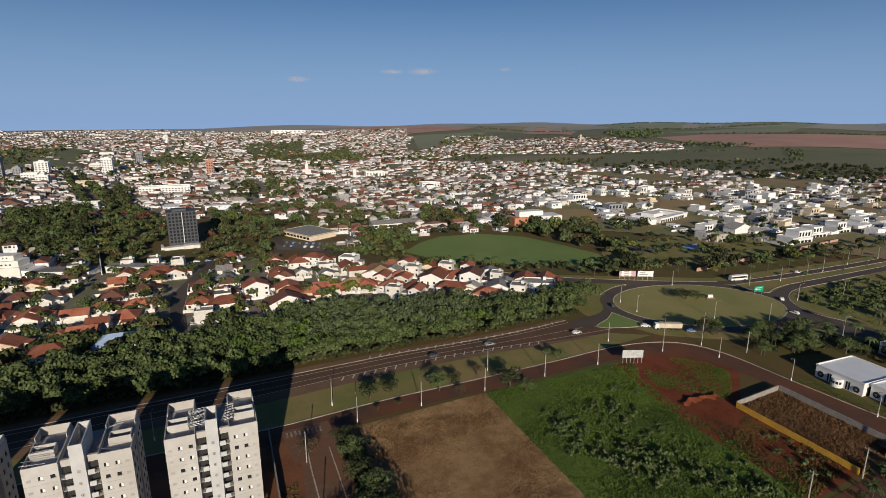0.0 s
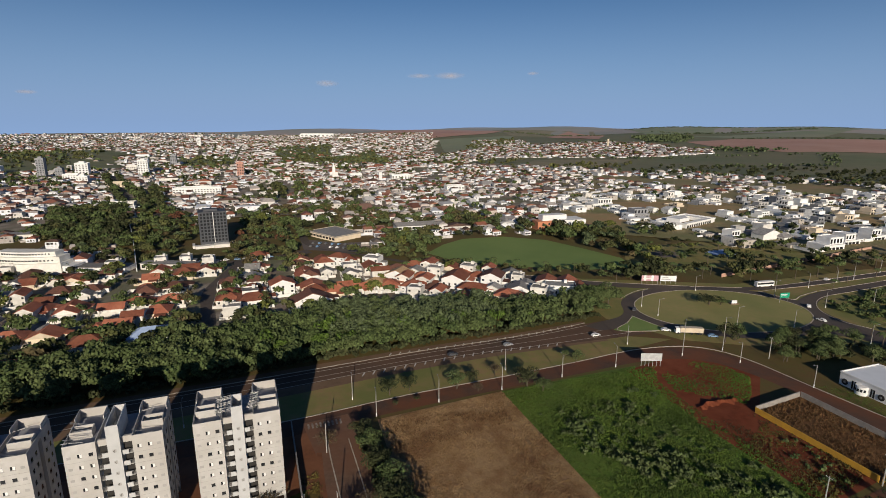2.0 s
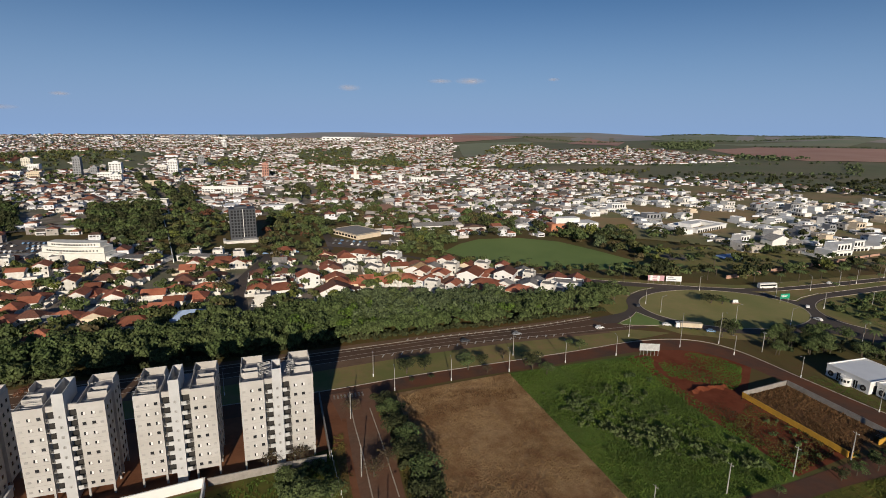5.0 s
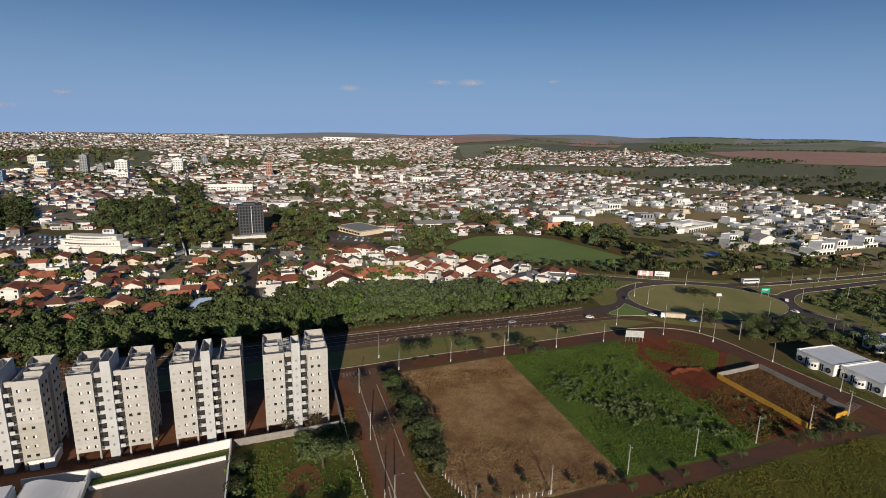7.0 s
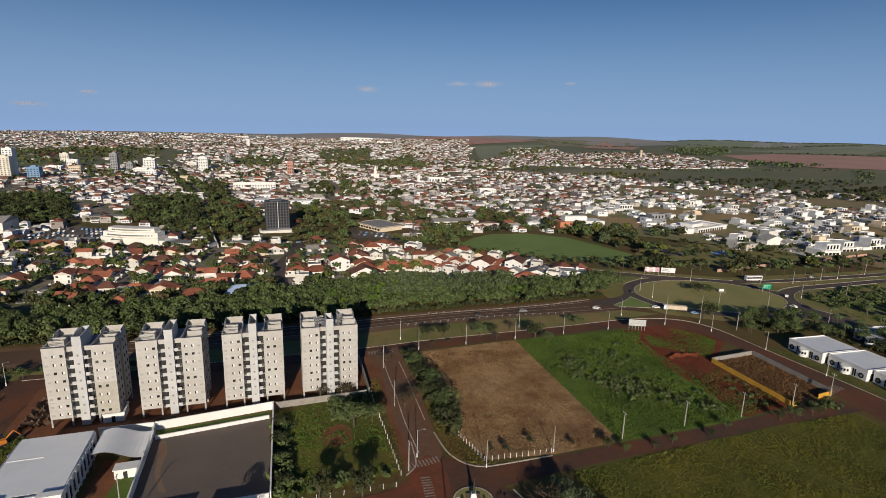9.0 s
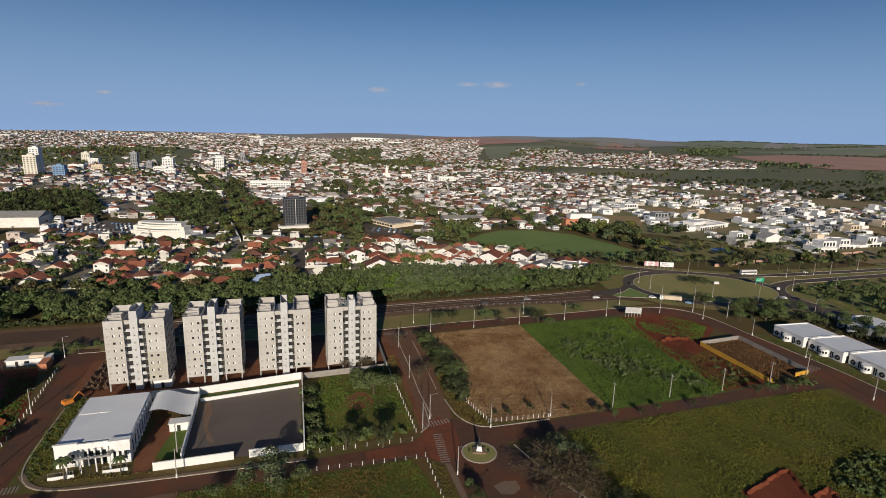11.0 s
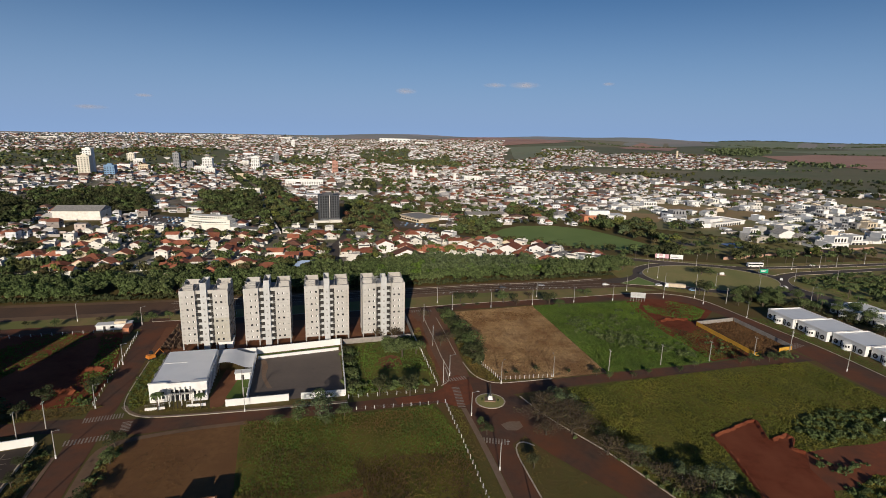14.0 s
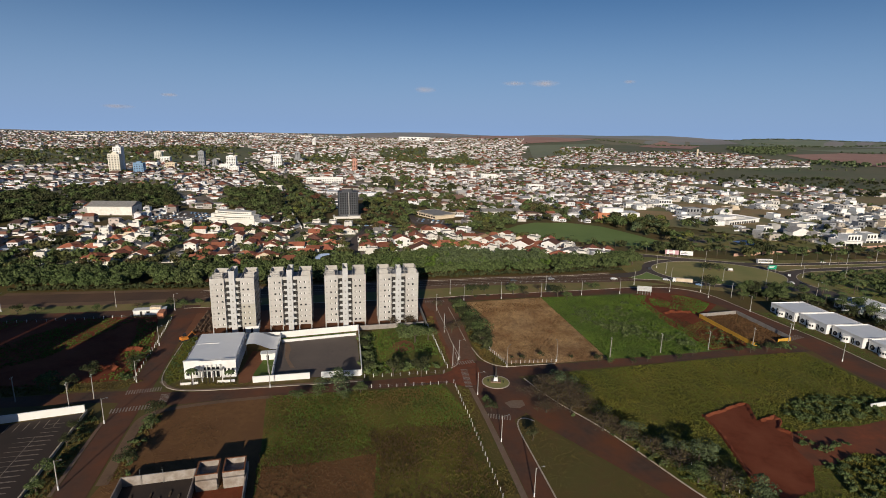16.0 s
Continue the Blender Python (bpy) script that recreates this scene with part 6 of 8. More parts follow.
while len(built) < 76 and tries < 6000:
    tries += 1
    x, y = rs.uniform(292, 600), rs.uniform(376, 640)
    if y < 352 + 0.16 * (x - 290) or y > 470 + 0.35 * (x - 290) and rs.random() < 0.6 or min(math.dist((x, y), q) for q in built) < 17.5:
        continue
    if any(inside(q, np.array([(x + 7, y + 6)]))[0] for q in BROWN_PLOTS) or 235 < x < 325 and 405 < y < 500:
        continue
    built.append((x, y))
    modern(rs.choice(("white cubic modern house", "white modern house with a flat roof", "pale modern house of stacked boxes")), x, y, 14 + rs.choice((0, 0, 0, 90, -90)) + rs.uniform(-5, 5), rs.uniform(9, 21), rs.uniform(9, 15), rs.uniform(3.6, 9), rs.choice((0, 0, 5, 8)), 100 + tries, rs.choice(("white", "white", "white", "house_white", "slab", "house_cream", "town_grey")))
ring_house = thing("clubhouse", "broad white building round an inner court", "building", 258, 424, 0, 34)
part("lower_wall", Mesh().rim(0, 0, 54, 30, 0, 4.2, 7), "white", ring_house)
part("roof_rim", Mesh().rim(-0.5, -0.5, 54.5, 30.5, 4.204, 5.2, 0.6), "white", ring_house)
part("upper_block", Mesh().box(4, 9, 4.208, 22, 22, 7.6), "white", ring_house)
for k in range(11):
    part("window", Mesh().box(1.5 + k * 4.2, -0.06, 0.6, 4.2 + k * 4.2, -0.004, 3.2), "glass", ring_house)
gabled = thing("gabled_hall", "white gabled hall with a dark roof", "hall", 296, 372, 0, 14)
part("wall", Mesh().box(0, 0, 0, 20, 12, 5), "white", gabled)
part("roof", Mesh().add([(-0.5, -0.5, 5), (20.5, -0.5, 5), (20.5, 12.5, 5), (-0.5, 12.5, 5), (10, -0.5, 9), (10, 12.5, 9)], [(0, 4, 5, 3), (4, 1, 2, 5), (2, 3, 5)]), "fibre", gabled)
part("gable", Mesh().add([(0, -0.3, 5), (20, -0.3, 5), (10, -0.3, 8.8), (0, -0.02, 5), (20, -0.02, 5), (10, -0.02, 8.8)], [(0, 1, 2), (3, 5, 4), (0, 2, 5, 3), (1, 4, 5, 2)]), "white", gabled)
orange_house = thing("terraced_house", "orange and white stepped house above the trees", "house", 120, 425, 0, 12)
part("orange_wing", Mesh().box(0, 0, 0, 22, 12, 8), "brick_orange", orange_house, "orange rendered wing")
part("white_wing", Mesh().box(22.02, -4, 0, 46, 14, 9), "white", orange_house, "white rendered wing")
part("upper_wing", Mesh().box(6, 3, 8.004, 30, 12, 13), "white", orange_house)
for k in range(7):
    part("window", Mesh().box(1.5 + k * 3, -0.06, 1 + 3.4 * (k % 2), 3.3 + k * 3, -0.004, 3 + 3.4 * (k % 2)), "glass", orange_house)
    part("window", Mesh().box(23.5 + k * 3, -4.06, 4.6, 25 + k * 3, -4.004, 6.4), "glass", orange_house)
for k in range(12):
    wall_run("garden_wall", [(200 + k * 13.6, 272.6 + k * 5.6), (212 + k * 13.6, 277.5 + k * 5.6)], 2.2, 0.25, "pink_wall", "pinkish rendered garden wall along the avenue")
sheet("court_blue", [(232, 322), (256, 331), (249, 347), (225, 338)], "bluemetal", "pale blue sports court", "court", 0.06)
sheet("court_grey", [(184, 322), (206, 328), (202, 344), (180, 338)], "asphalt_court", "grey sports court", "court", 0.06)
sheet("park_grass", [(150, 300), (200, 292), (300, 318), (330, 335), (280, 370), (240, 372), (190, 360), (165, 340)], "grass", "mown grass of the park", "field", 0.03)
for k, q in enumerate(BROWN_PLOTS):
    sheet("suburb_dry_plot_%d" % (k + 1), q, "plot_brown", "empty brown building plot", "field", 0.72)

# ---- white units beside the service road ----
def unit():
    t = thing("white_unit", "single-storey white unit with a round bay and fan vents", "building", group="row of white units")
    W, D, H = 16.8, 20.0, 4.6
    part("wall", Mesh().box(0, 0, 0, W, D, H), "white", t)
    part("roof", Mesh().box(0.25, 0.25, H + 0.002, W - 0.25, D - 0.25, H + 0.12), "sheet", t)
    part("parapet", Mesh().rim(-0.15, -0.15, W + 0.15, D + 0.15, H + 0.004, H + 0.55, 0.3), "white", t)
    bay = Mesh().tube((8.2, -0.3, 0), (8.2, -0.3, 3.3), 2.0, 2.0, 20)
    part("bay", bay, "white", t, "round white bay")
    for a in range(5):
        an = radians(-150 + a * 30)
        c = Vector((8.2 + 2.03 * math.cos(an), -0.3 + 2.03 * math.sin(an), 0))
        m = Matrix.Translation(c) @ Matrix.Rotation(an + math.pi / 2, 4, "Z")
        part("bay_window", Mesh().box(-0.35, -0.03, 1.4, 0.35, 0.02, 2.4, m), "glass", t)
    for x in (2.0, 14.6):
        f = part("fan_vent", Mesh().tube((x, -0.02, 1.7), (x, -0.22, 1.7), 1.15, 1.05, 20), "dark", t, "dark round fan vent")
        part("fan_hub", Mesh().tube((x, -0.225, 1.7), (x, -0.3, 1.7), 0.45, 0.4, 12), "metal", f)
    for x in (4.4, 5.3, 10.9, 11.8):
        part("window", Mesh().box(x, -0.05, 0.2, x + 0.6, -0.004, 3.3), "glass", t)
    part("side_door", Mesh().box(W + 0.004, 2, 0, W + 0.06, 8, 3.2), "dark", t)
    return t
u = unit()
u.matrix_basis = pose(162.4, 134.6, 0, 0, 0, -76)
for k in range(1, 5):
    copy_thing(u, pose(162.4 + 6.6 * k, 134.6 - 16.6 * k, 0, 0, 0, -76))
for k in range(4):
    copy_thing(u, pose(205 + 7.2 * k, 150 - 17.4 * k, 0, 0, 0, -76))

# ---- houses near the wood with their own shapes ----
def villa(label, x, y, turn, w, d, h, roof, wall="white", kind="gable"):
    t = house(kind, w, d, h, roof, wall, 2 if h > 5 else 1, label)
    t.matrix_basis = pose(x, y, 0, 0, 0, turn)
    return t
villa("white two-storey house with a tall dark red roof", 45, 262, -22, 12, 12, 6.5, "tile_dark")
villa("white house with a steep white gable wall", 22, 266, -22, 14, 14, 4.5, "tile")
villa("white house with a broad red tile roof", 30, 250, -22, 16, 11, 3.4, "tile", kind="hip")
villa("house with a pale ochre tile roof", -12, 278, -22, 15, 11, 4.0, "tile_pale")
villa("house with a pale ochre hipped roof", -24, 262, -22, 13, 11, 3.6, "tile_pale", kind="hip")
villa("white house with a brown tile roof", -2, 256, -22, 12, 11, 3.4, "tile", kind="hip")
villa("white house with grey roof beside the wood", 58, 246, -16, 13, 10, 3.2, "fibre")
villa("flat white house near the roundabout", 80, 246, -12, 17, 11, 4.6, "fibre", kind="flat")
villa("small white house with a grey roof", 66, 254, -16, 9, 8, 3.2, "fibre")
villa("white house with a red roof by the car park", -52, 318, -20, 12, 10, 5.5, "tile", kind="hip")
villa("white two-storey house by the avenue", -28, 312, -20, 11, 10, 5.8, "fibre", kind="flat")
villa("house with a bright blue metal roof at the wood's edge", -119, 186, 18, 16, 12, 3.2, "bluemetal", kind="hip")
villa("house with a large bright orange tile roof", -141, 178, 18, 15, 12, 3.2, "tile", kind="hip")
villa("house with a long dark red roof", -58, 228, 20, 22, 9, 3.2, "tile_dark")
villa("red-roofed house above the street", -86, 232, 20, 16, 12, 3.4, "tile", kind="hip")
villa("white two-storey house with red roof", -74, 252, 20, 13, 9, 6.0, "tile")

# ---- street furniture ----
def lamp_pole(tall, arm, label):
    t = thing("lamp_pole", label, "street lamp", group="street lamps")
    part("shaft", Mesh().tube((0, 0, 1.3), (0, 0, tall), 0.16, 0.10), "concrete_pole", t)
    part("painted_foot", Mesh().tube((0, 0, 0), (0, 0, 1.3), 0.21, 0.20), "white", t, "white painted foot")
    part("arm", Mesh().tube((0, 0, tall - 0.3), (arm, 0, tall + 0.4), 0.05, 0.04, 6), "metal", t)
    part("lantern", Mesh().box(arm - 0.1, -0.16, tall + 0.34, arm + 0.6, 0.16, tall + 0.5, top=0.04), "metal", t)
    return t
def power_pole():
    t = thing("power_pole", "grey concrete power pole with a cross arm", "power pole", group="power poles")
    part("shaft", Mesh().tube((0, 0, 0), (0, 0, 9.5), 0.19, 0.12), "concrete_pole", t)
    part("cross_arm", Mesh().box(-0.9, -0.06, 8.9, 0.9, 0.06, 9.05), "concrete_pole", t)
    for x in (-0.8, 0, 0.8):
        part("insulator", Mesh().tube((x, 0, 9.055), (x, 0, 9.3), 0.05, 0.04, 6), "white", t)
    return t
lamp = lamp_pole(9.0, 1.8, "grey street lamp with a white painted foot")
LAMPS = [(-9.4, 123, 100), (11.8, 130.7, 100), (35.3, 138.2, 100), (60, 146.2, 100), (83.9, 153.3, 100), (136, 153.7, 200), (150.4, 132, 200), (160, 106, 200), (34.6, 48.5, 100), (13.4, 40.3, 60), (2.1, 15.2, 0), (-6.9, 44.5, 0),
         (10.6, -14, 10), (19.2, -38.8, 10), (-125.7, 6, 0), (-117.9, -21.2, 0), (-107, -52.5, 0), (-138.3, 39.2, 0), (-157.5, 82, 0), (-75.3, 9.7, 0), (161, 68.1, 180),
         (-18.3, 134.2, 100), (39.4, 153.6, -80), (160.4, 194, 0), (127.4, 207.6, 0), (125.3, 222, 0), (168.5, 246.6, 0), (185.5, 188.8, 0), (207.7, 233.9, 0), (222, 214.3, 0), (238.6, 247.7, 90), (264.6, 257.6, 90), (280.1, 262.7, 90), (205.1, 167.6, 0), (251.5, 216.9, 0), (97.6, 174.5, 90),
         (-70, 120, 100), (-120, 102, 100), (-190, 82, 100), (-240, 66, 100), (310, 276, 90), (345, 288, 90), (385, 303, 90)]
for k, (x, y, a) in enumerate(LAMPS):
    m = pose(x, y, 0, 0, 0, a)
    if k:
        copy_thing(lamp, m)
    else:
        lamp.matrix_basis = m
pole = power_pole()
for k, (x, y) in enumerate([(58.5, 56.6), (82.3, 64.9), (105.5, 71.9), (128, 79), (-132.6, -7), (-136.3, -13.8), (-157.1, -12.9), (148.9, 88.5), (-23, 104), (-16, 74), (-9, 38), (-80.9, 21.1), (150.4, 156.7)]):
    m = pose(x, y, 0, 0, 0, 105)
    if k:
        copy_thing(pole, m)
    else:
        pole.matrix_basis = m
tall_lamp = lamp_pole(15, 1.6, "tall grey lighting mast by the junction")
tall_lamp.matrix_basis = pose(116, 162, 0, 0, 0, 60)
copy_thing(tall_lamp, pose(136, 166, 0, 0, 0, -60))

def post_fence(line, gap, h, label):
    """White concrete posts with wires between them."""
    n = max(2, int(sum(math.dist(a, b) for a, b in zip(line, line[1:])) / gap))
    c = along(line, n)
    t = thing("post_fence", label, "fence", *c[0], 0)
    me = Mesh().tube((0, 0, 0), (0, 0, h), 0.10, 0.09, 6).data("post", M["white"])
    for x, y in c:
        ob = new("post", me)
        ob.parent = t
        ob.matrix_basis = pose(x - c[0][0], y - c[0][1], 0, random.uniform(-4, 4), random.uniform(-4, 4))
    w = Mesh()
    for z in (h * 0.4, h * 0.8):
        w.tube((0, 0, z), (c[-1][0] - c[0][0], c[-1][1] - c[0][1], z), 0.012, 0.012, 4) if len(line) == 2 else None
    if w.v:
        tagged(part("wire", w, "metal", t), "", kind="stuff")
    return t
post_fence([(-7.4, 23.2), (-0.2, -1.3)], 2.6, 1.5, "row of white concrete fence posts along the grassy plot")
post_fence([(-0.2, -1.3), (10.8, -40.4)], 2.6, 1.5, "row of white concrete fence posts along the avenue")
post_fence([(10.8, -40.4), (24, -88)], 2.6, 1.5, "row of white concrete fence posts along the avenue")
post_fence([(-41, 14), (-10, 22)], 3.0, 1.4, "row of white fence posts along the street")
post_fence([(-42.5, 22.5), (-12, 31)], 3.2, 1.5, "row of white fence posts beside the weedy plot")
post_fence([(-26, 84), (-11, 36)], 2.6, 1.6, "row of white fence posts along the side street")
post_fence([(5, 58), (13, 43.5)], 1.6, 1.6, "row of white fence posts at the corner of the dry plot")
post_fence([(13.6, 43.4), (34, 48.2)], 1.9, 1.6, "row of white fence posts along the dry plot")
post_fence([(-152, 70), (-139, 37)], 2.6, 1.5, "row of white fence posts along the west street")
post_fence([(-138, 34), (-128, 8)], 3.2, 1.5, "row of white fence posts along the west street")
post_fence([(58, -8), (98, -58)], 3.5, 1.4, "row of white fence posts beside the avenue")
post_fence([(-290, 30), (-165, 72)], 4.0, 1.4, "row of fence posts along the dark plot")

# billboards and signs
def billboard(label, x, y, z, turn, w, h, legs, face):
    t = thing("billboard", label, "billboard", x, y, 0, turn)
    n = max(1, int(w / 1.4))
    for k in range(n):
        part("panel", Mesh().box(k * w / n + 0.02, -0.05, z, (k + 1) * w / n - 0.02, 0.05, z + h), face[k % len(face)], t)
    part("frame_rail", Mesh().box(-0.05, 0.054, z, w + 0.05, 0.16, z + 0.15), "metal", t)
    for k in range(legs):
        lx = 0.4 + k * (w - 0.8) / (legs - 1)
        part("leg", Mesh().box(lx - 0.09, 0.06, 0, lx + 0.09, 0.24, z + h * 0.9), "concrete_pole", t)
    return t
M["sign_red"] = mat("sign_red_print", (0.58, 0.36, 0.38), (0.50, 0.30, 0.33), s1=0.5)
M["sign_green"] = mat("sign_green", (0.02, 0.30, 0.17), (0.02, 0.26, 0.15), s1=0.5, rough=0.5)
M["sign_blank"] = mat("sign_weathered_white", (0.52, 0.52, 0.50), (0.40, 0.40, 0.39), s1=0.9)
billboard("weathered grey-white billboard on thin legs", 94, 153.4, 2.4, -5, 8.4, 3.2, 6, ["sign_blank"])
fb = billboard("faded pink and white printed billboard by the avenue", 143, 262, 2.0, -8, 10, 3.4, 4, ["sign_red", "white", "sign_red"])
part("print_bar", Mesh().box(1.0, -0.09, 3.0, 7.4, -0.054, 3.6).box(1.6, -0.09, 4.2, 6.0, -0.054, 4.6), "white", fb)
fb2 = billboard("white printed billboard by the avenue", 154, 260.6, 2.0, -8, 9.5, 3.4, 4, ["white"])
part("print_bar", Mesh().box(0.8, -0.09, 3.0, 6.0, -0.054, 3.5).box(1.2, -0.09, 4.2, 4.6, -0.054, 4.5), "town_grey", fb2)
gs = billboard("green direction sign with white bars", 203, 223.5, 2.6, 8, 6.0, 2.9, 2, ["sign_green"])
part("lettering_bar", Mesh().box(0.6, -0.08, 4.5, 4.8, -0.054, 4.8).box(0.6, -0.08, 3.7, 4.0, -0.054, 4.0), "white", gs)

# monument on its round island
disc("monument_island", 8.8, 26.1, 5.2, "island", "round island of clipped yellow-green grass", "field", 0.24, 48)
kerb("kerb_monument", [(8.8 + 5.3 * math.cos(a * math.pi / 24), 26.1 + 5.3 * math.sin(a * math.pi / 24)) for a in range(49)], "white kerb ring round the monument", 0.45, 0.26, 60)
mon = thing("monument", "pale stone monument with a dark slender obelisk", "monument", 8.8, 26.6, 0.2)
part("plinth", Mesh().box(-2.0, -1.6, 0, 2.0, 1.6, 0.5, top=0.1), "paving", mon)
part("pedestal", Mesh().box(-0.9, -0.9, 0.504, 0.9, 0.9, 1.9, top=0.3), "white", mon)
part("obelisk", Mesh().box(-0.45, -0.4, 1.904, 0.45, 0.4, 4.2, top=0.2).box(-0.2, -0.2, 4.2, 0.2, 0.2, 6.4, top=0.12), "dark", mon)
for a in (-1, 1):
    part("planter", Mesh().box(a * 2.9 - 0.35, -0.8, 0.04, a * 2.9 + 0.35, 0.0, 0.6, top=0.1), "leaf_dark", mon)

stone = thing("marker_stone", "white stone marker on the grass roundabout", "monument", 177, 223, 0.14)
part("base", Mesh().box(-2.4, -1.2, 0, 2.4, 1.2, 0.5, top=0.15), "paving", stone)
part("block", Mesh().box(-1.6, -0.5, 0.504, 1.6, 0.5, 2.0, top=0.2), "white", stone)
# unfinished building on the brown plot
shell = thing("unfinished_building", "roofless unfinished building of grey block walls", "building", -90.5, -52, 0, 20)
part("block_wall", Mesh().rim(0, -14, 19, 3, 0, 3.0, 0.3, "NEW"), "shell_wall", shell)
part("floor_slab", Mesh().box(0.3, -14, 0.1, 19, 2.7, 0.2), "asphalt_parking", shell)
for x0 in (19.6, 26.4):
    part("room_wall", Mesh().rim(x0, -3.0, x0 + 5.6, 3.4, 0, 4.6, 0.3), "shell_wall", shell)
    part("room_slab", Mesh().box(x0 + 0.3, -2.7, 2.6, x0 + 5.3, 3.1, 2.9), "shell_wall", shell)
part("front_wall", Mesh().box(19.6, -3.6, 0, 25, -3.02, 3.2).box(26.6, -3.6, 0, 32, -3.02, 3.2), "shell_wall", shell)
part("side_wall", Mesh().box(32.1, -16, 0, 32.4, 3.4, 2.8), "shell_wall", shell)
part("earth_floor", Mesh().box(19.4, -16, 0.08, 32, -3.7, 0.14), "red", shell)
for x in (5, 10.5):
    part("prop", Mesh().tube((x, 2.2, 0.2), (x, 2.2, 5.2), 0.05, 0.05, 6), "metal", shell)

for k in range(7):
    part("formwork", Mesh().box(1.0 + k * 2.4, -10 + (k % 3) * 3, 0.204, 1.5 + k * 2.4, -4 + (k % 2) * 2, 0.5), "twig", shell, "brown formwork board")
part("wall_top", Mesh().rim(19.5, -3.1, 25.3, 3.5, 4.604, 4.75, 0.4), "dirt", shell, "raw brick wall top")
part("wall_top", Mesh().rim(26.3, -3.1, 32.1, 3.5, 4.604, 4.75, 0.4), "dirt", shell, "raw brick wall top")

# car park bays
def bays(start, step, stroke, n, spine=False):
    """n painted strokes, and a spine line along their ends."""
    o, u, v = Vector(start), Vector(step), Vector(stroke)
    m, e = Mesh(), u.normalized() * 0.09
    for k in range(n):
        a = o + u * k
        m.add([(*(a - e), 0.046), (*(a + e), 0.046), (*(a + e + v), 0.046), (*(a - e + v), 0.046)], [(0, 1, 2, 3)])
    if spine:
        q = v.normalized() * 0.09
        b = o + u * (n - 1)
        m.add([(*(o - q), 0.048), (*(b - q), 0.048), (*(b + q), 0.048), (*(o + q), 0.048)], [(0, 1, 2, 3)])
    setting("parking_lines", m, "paint_worn", "worn white lines of parking bays", "road marking")
bays((-130.5, -22.5), (0.80, -2.35), (-4.6, -1.6), 26)
bays((-134, -20.6), (-2.45, -1.15), (1.5, -4.4), 14)
bays((-133.2, -31), (0.80, -2.35), (-4.6, -1.6), 22, True)
bays((-133.2, -31), (0.80, -2.35), (4.6, 1.6), 22)
bays((-149, -37), (0.80, -2.35), (-4.6, -1.6), 20, True)
bays((-149, -37), (0.80, -2.35), (4.6, 1.6), 20)

# low building and earth mounds left of the towers
lb = thing("site_hut", "low white site hut with a red roof at the street corner", "hut", -173, 71.5, 0, 19)
part("wall", Mesh().box(0, 0, 0, 14.5, 4, 2.5), "white", lb)
part("roof", Mesh().box(-0.3, -0.3, 2.504, 14.8, 4.3, 2.75), "white", lb)
part("upper_room", Mesh().box(7.5, 0.6, 2.754, 12.5, 3.6, 3.9), "house_cream", lb)
part("annexe", Mesh().box(12.5, -6.5, 0, 15.5, -0.1, 2.8), "brick_orange", lb)
part("door", Mesh().box(3, -0.06, 0, 4, -0.004, 2.1), "dark", lb)
part("window", Mesh().box(6, -0.06, 1.0, 7.6, -0.004, 2.0), "glass", lb)

def shelter(x, y, turn, w, d, label):
    t = thing("site_shelter", label, "shelter", x, y, 0, turn)
    for px in (0.1, w - 0.22):
        for py in (0.1, d - 0.22):
            part("post", Mesh().box(px, py, 0, px + 0.12, py + 0.12, 2.6), "metal", t)
    part("roof", Mesh().add([(-0.3, -0.3, 2.6), (w + 0.3, -0.3, 2.6), (w + 0.3, d + 0.3, 3.0), (-0.3, d + 0.3, 3.0), (-0.3, -0.3, 2.66), (w + 0.3, -0.3, 2.66), (w + 0.3, d + 0.3, 3.06), (-0.3, d + 0.3, 3.06)], [(3, 2, 1, 0), (4, 5, 6, 7), (0, 1, 5, 4), (1, 2, 6, 5), (2, 3, 7, 6), (3, 0, 4, 7)]), "fibre", t)
    part("back_board", Mesh().box(0.24, d - 0.1, 0, w - 0.24, d - 0.04, 2.4), "twig", t, "brown board wall")
    return t
hut = thing("site_hut", "white flat-roofed site hut at the foot of a tower", "hut", -108.3, 59, 0, 19)
part("wall", Mesh().box(0, 0, 0, 6, 7, 2.6), "white", hut)
part("roof", Mesh().box(0.5, 0.5, 2.604, 5.5, 6.5, 2.7), "roofdeck", hut)
part("roof_rim", Mesh().rim(-0.2, -0.2, 6.2, 7.2, 2.604, 3.1, 0.5), "white", hut)
part("door", Mesh().box(2.4, -0.05, 0, 3.4, -0.004, 2.1), "dark", hut)
stack = thing("plank_stack", "stack of brown boards before the tower yard wall", "planks", -92, 60, 0, 20)
for k in range(4):
    part("plank", Mesh().box(0, k * 0.5, 0, 9 - k, k * 0.5 + 0.42, 0.35 + 0.08 * k), "twig", stack)
shelter(-68, 78, 16, 12, 3, "long grey sheet roofed shelter before the towers")
shelter(-40, 86, 16, 5, 4, "small grey roofed shelter in the tower yard")

dig = thing("excavator", "orange excavator parked beside the club house", "excavator", -130.5, 45.5, 0, 60)
part("body", Mesh().box(-1.6, -1.3, 0.9, 1.4, 1.3, 2.1, top=0.15), "machine", dig)
part("cab", Mesh().box(0.0, 0.2, 2.104, 1.3, 1.2, 3.2, top=0.1), "glass", dig)
for y in (-1.15, 1.15):
    part("track", Mesh().box(-1.9, y - 0.3, 0, 1.9, y + 0.3, 0.9, top=0.2), "dark", dig)
part("boom", Mesh().tube((1.3, -0.4, 1.8), (3.6, -0.4, 3.6), 0.22, 0.18, 6).tube((3.6, -0.4, 3.6), (5.2, -0.4, 1.4), 0.18, 0.13, 6), "machine", dig)
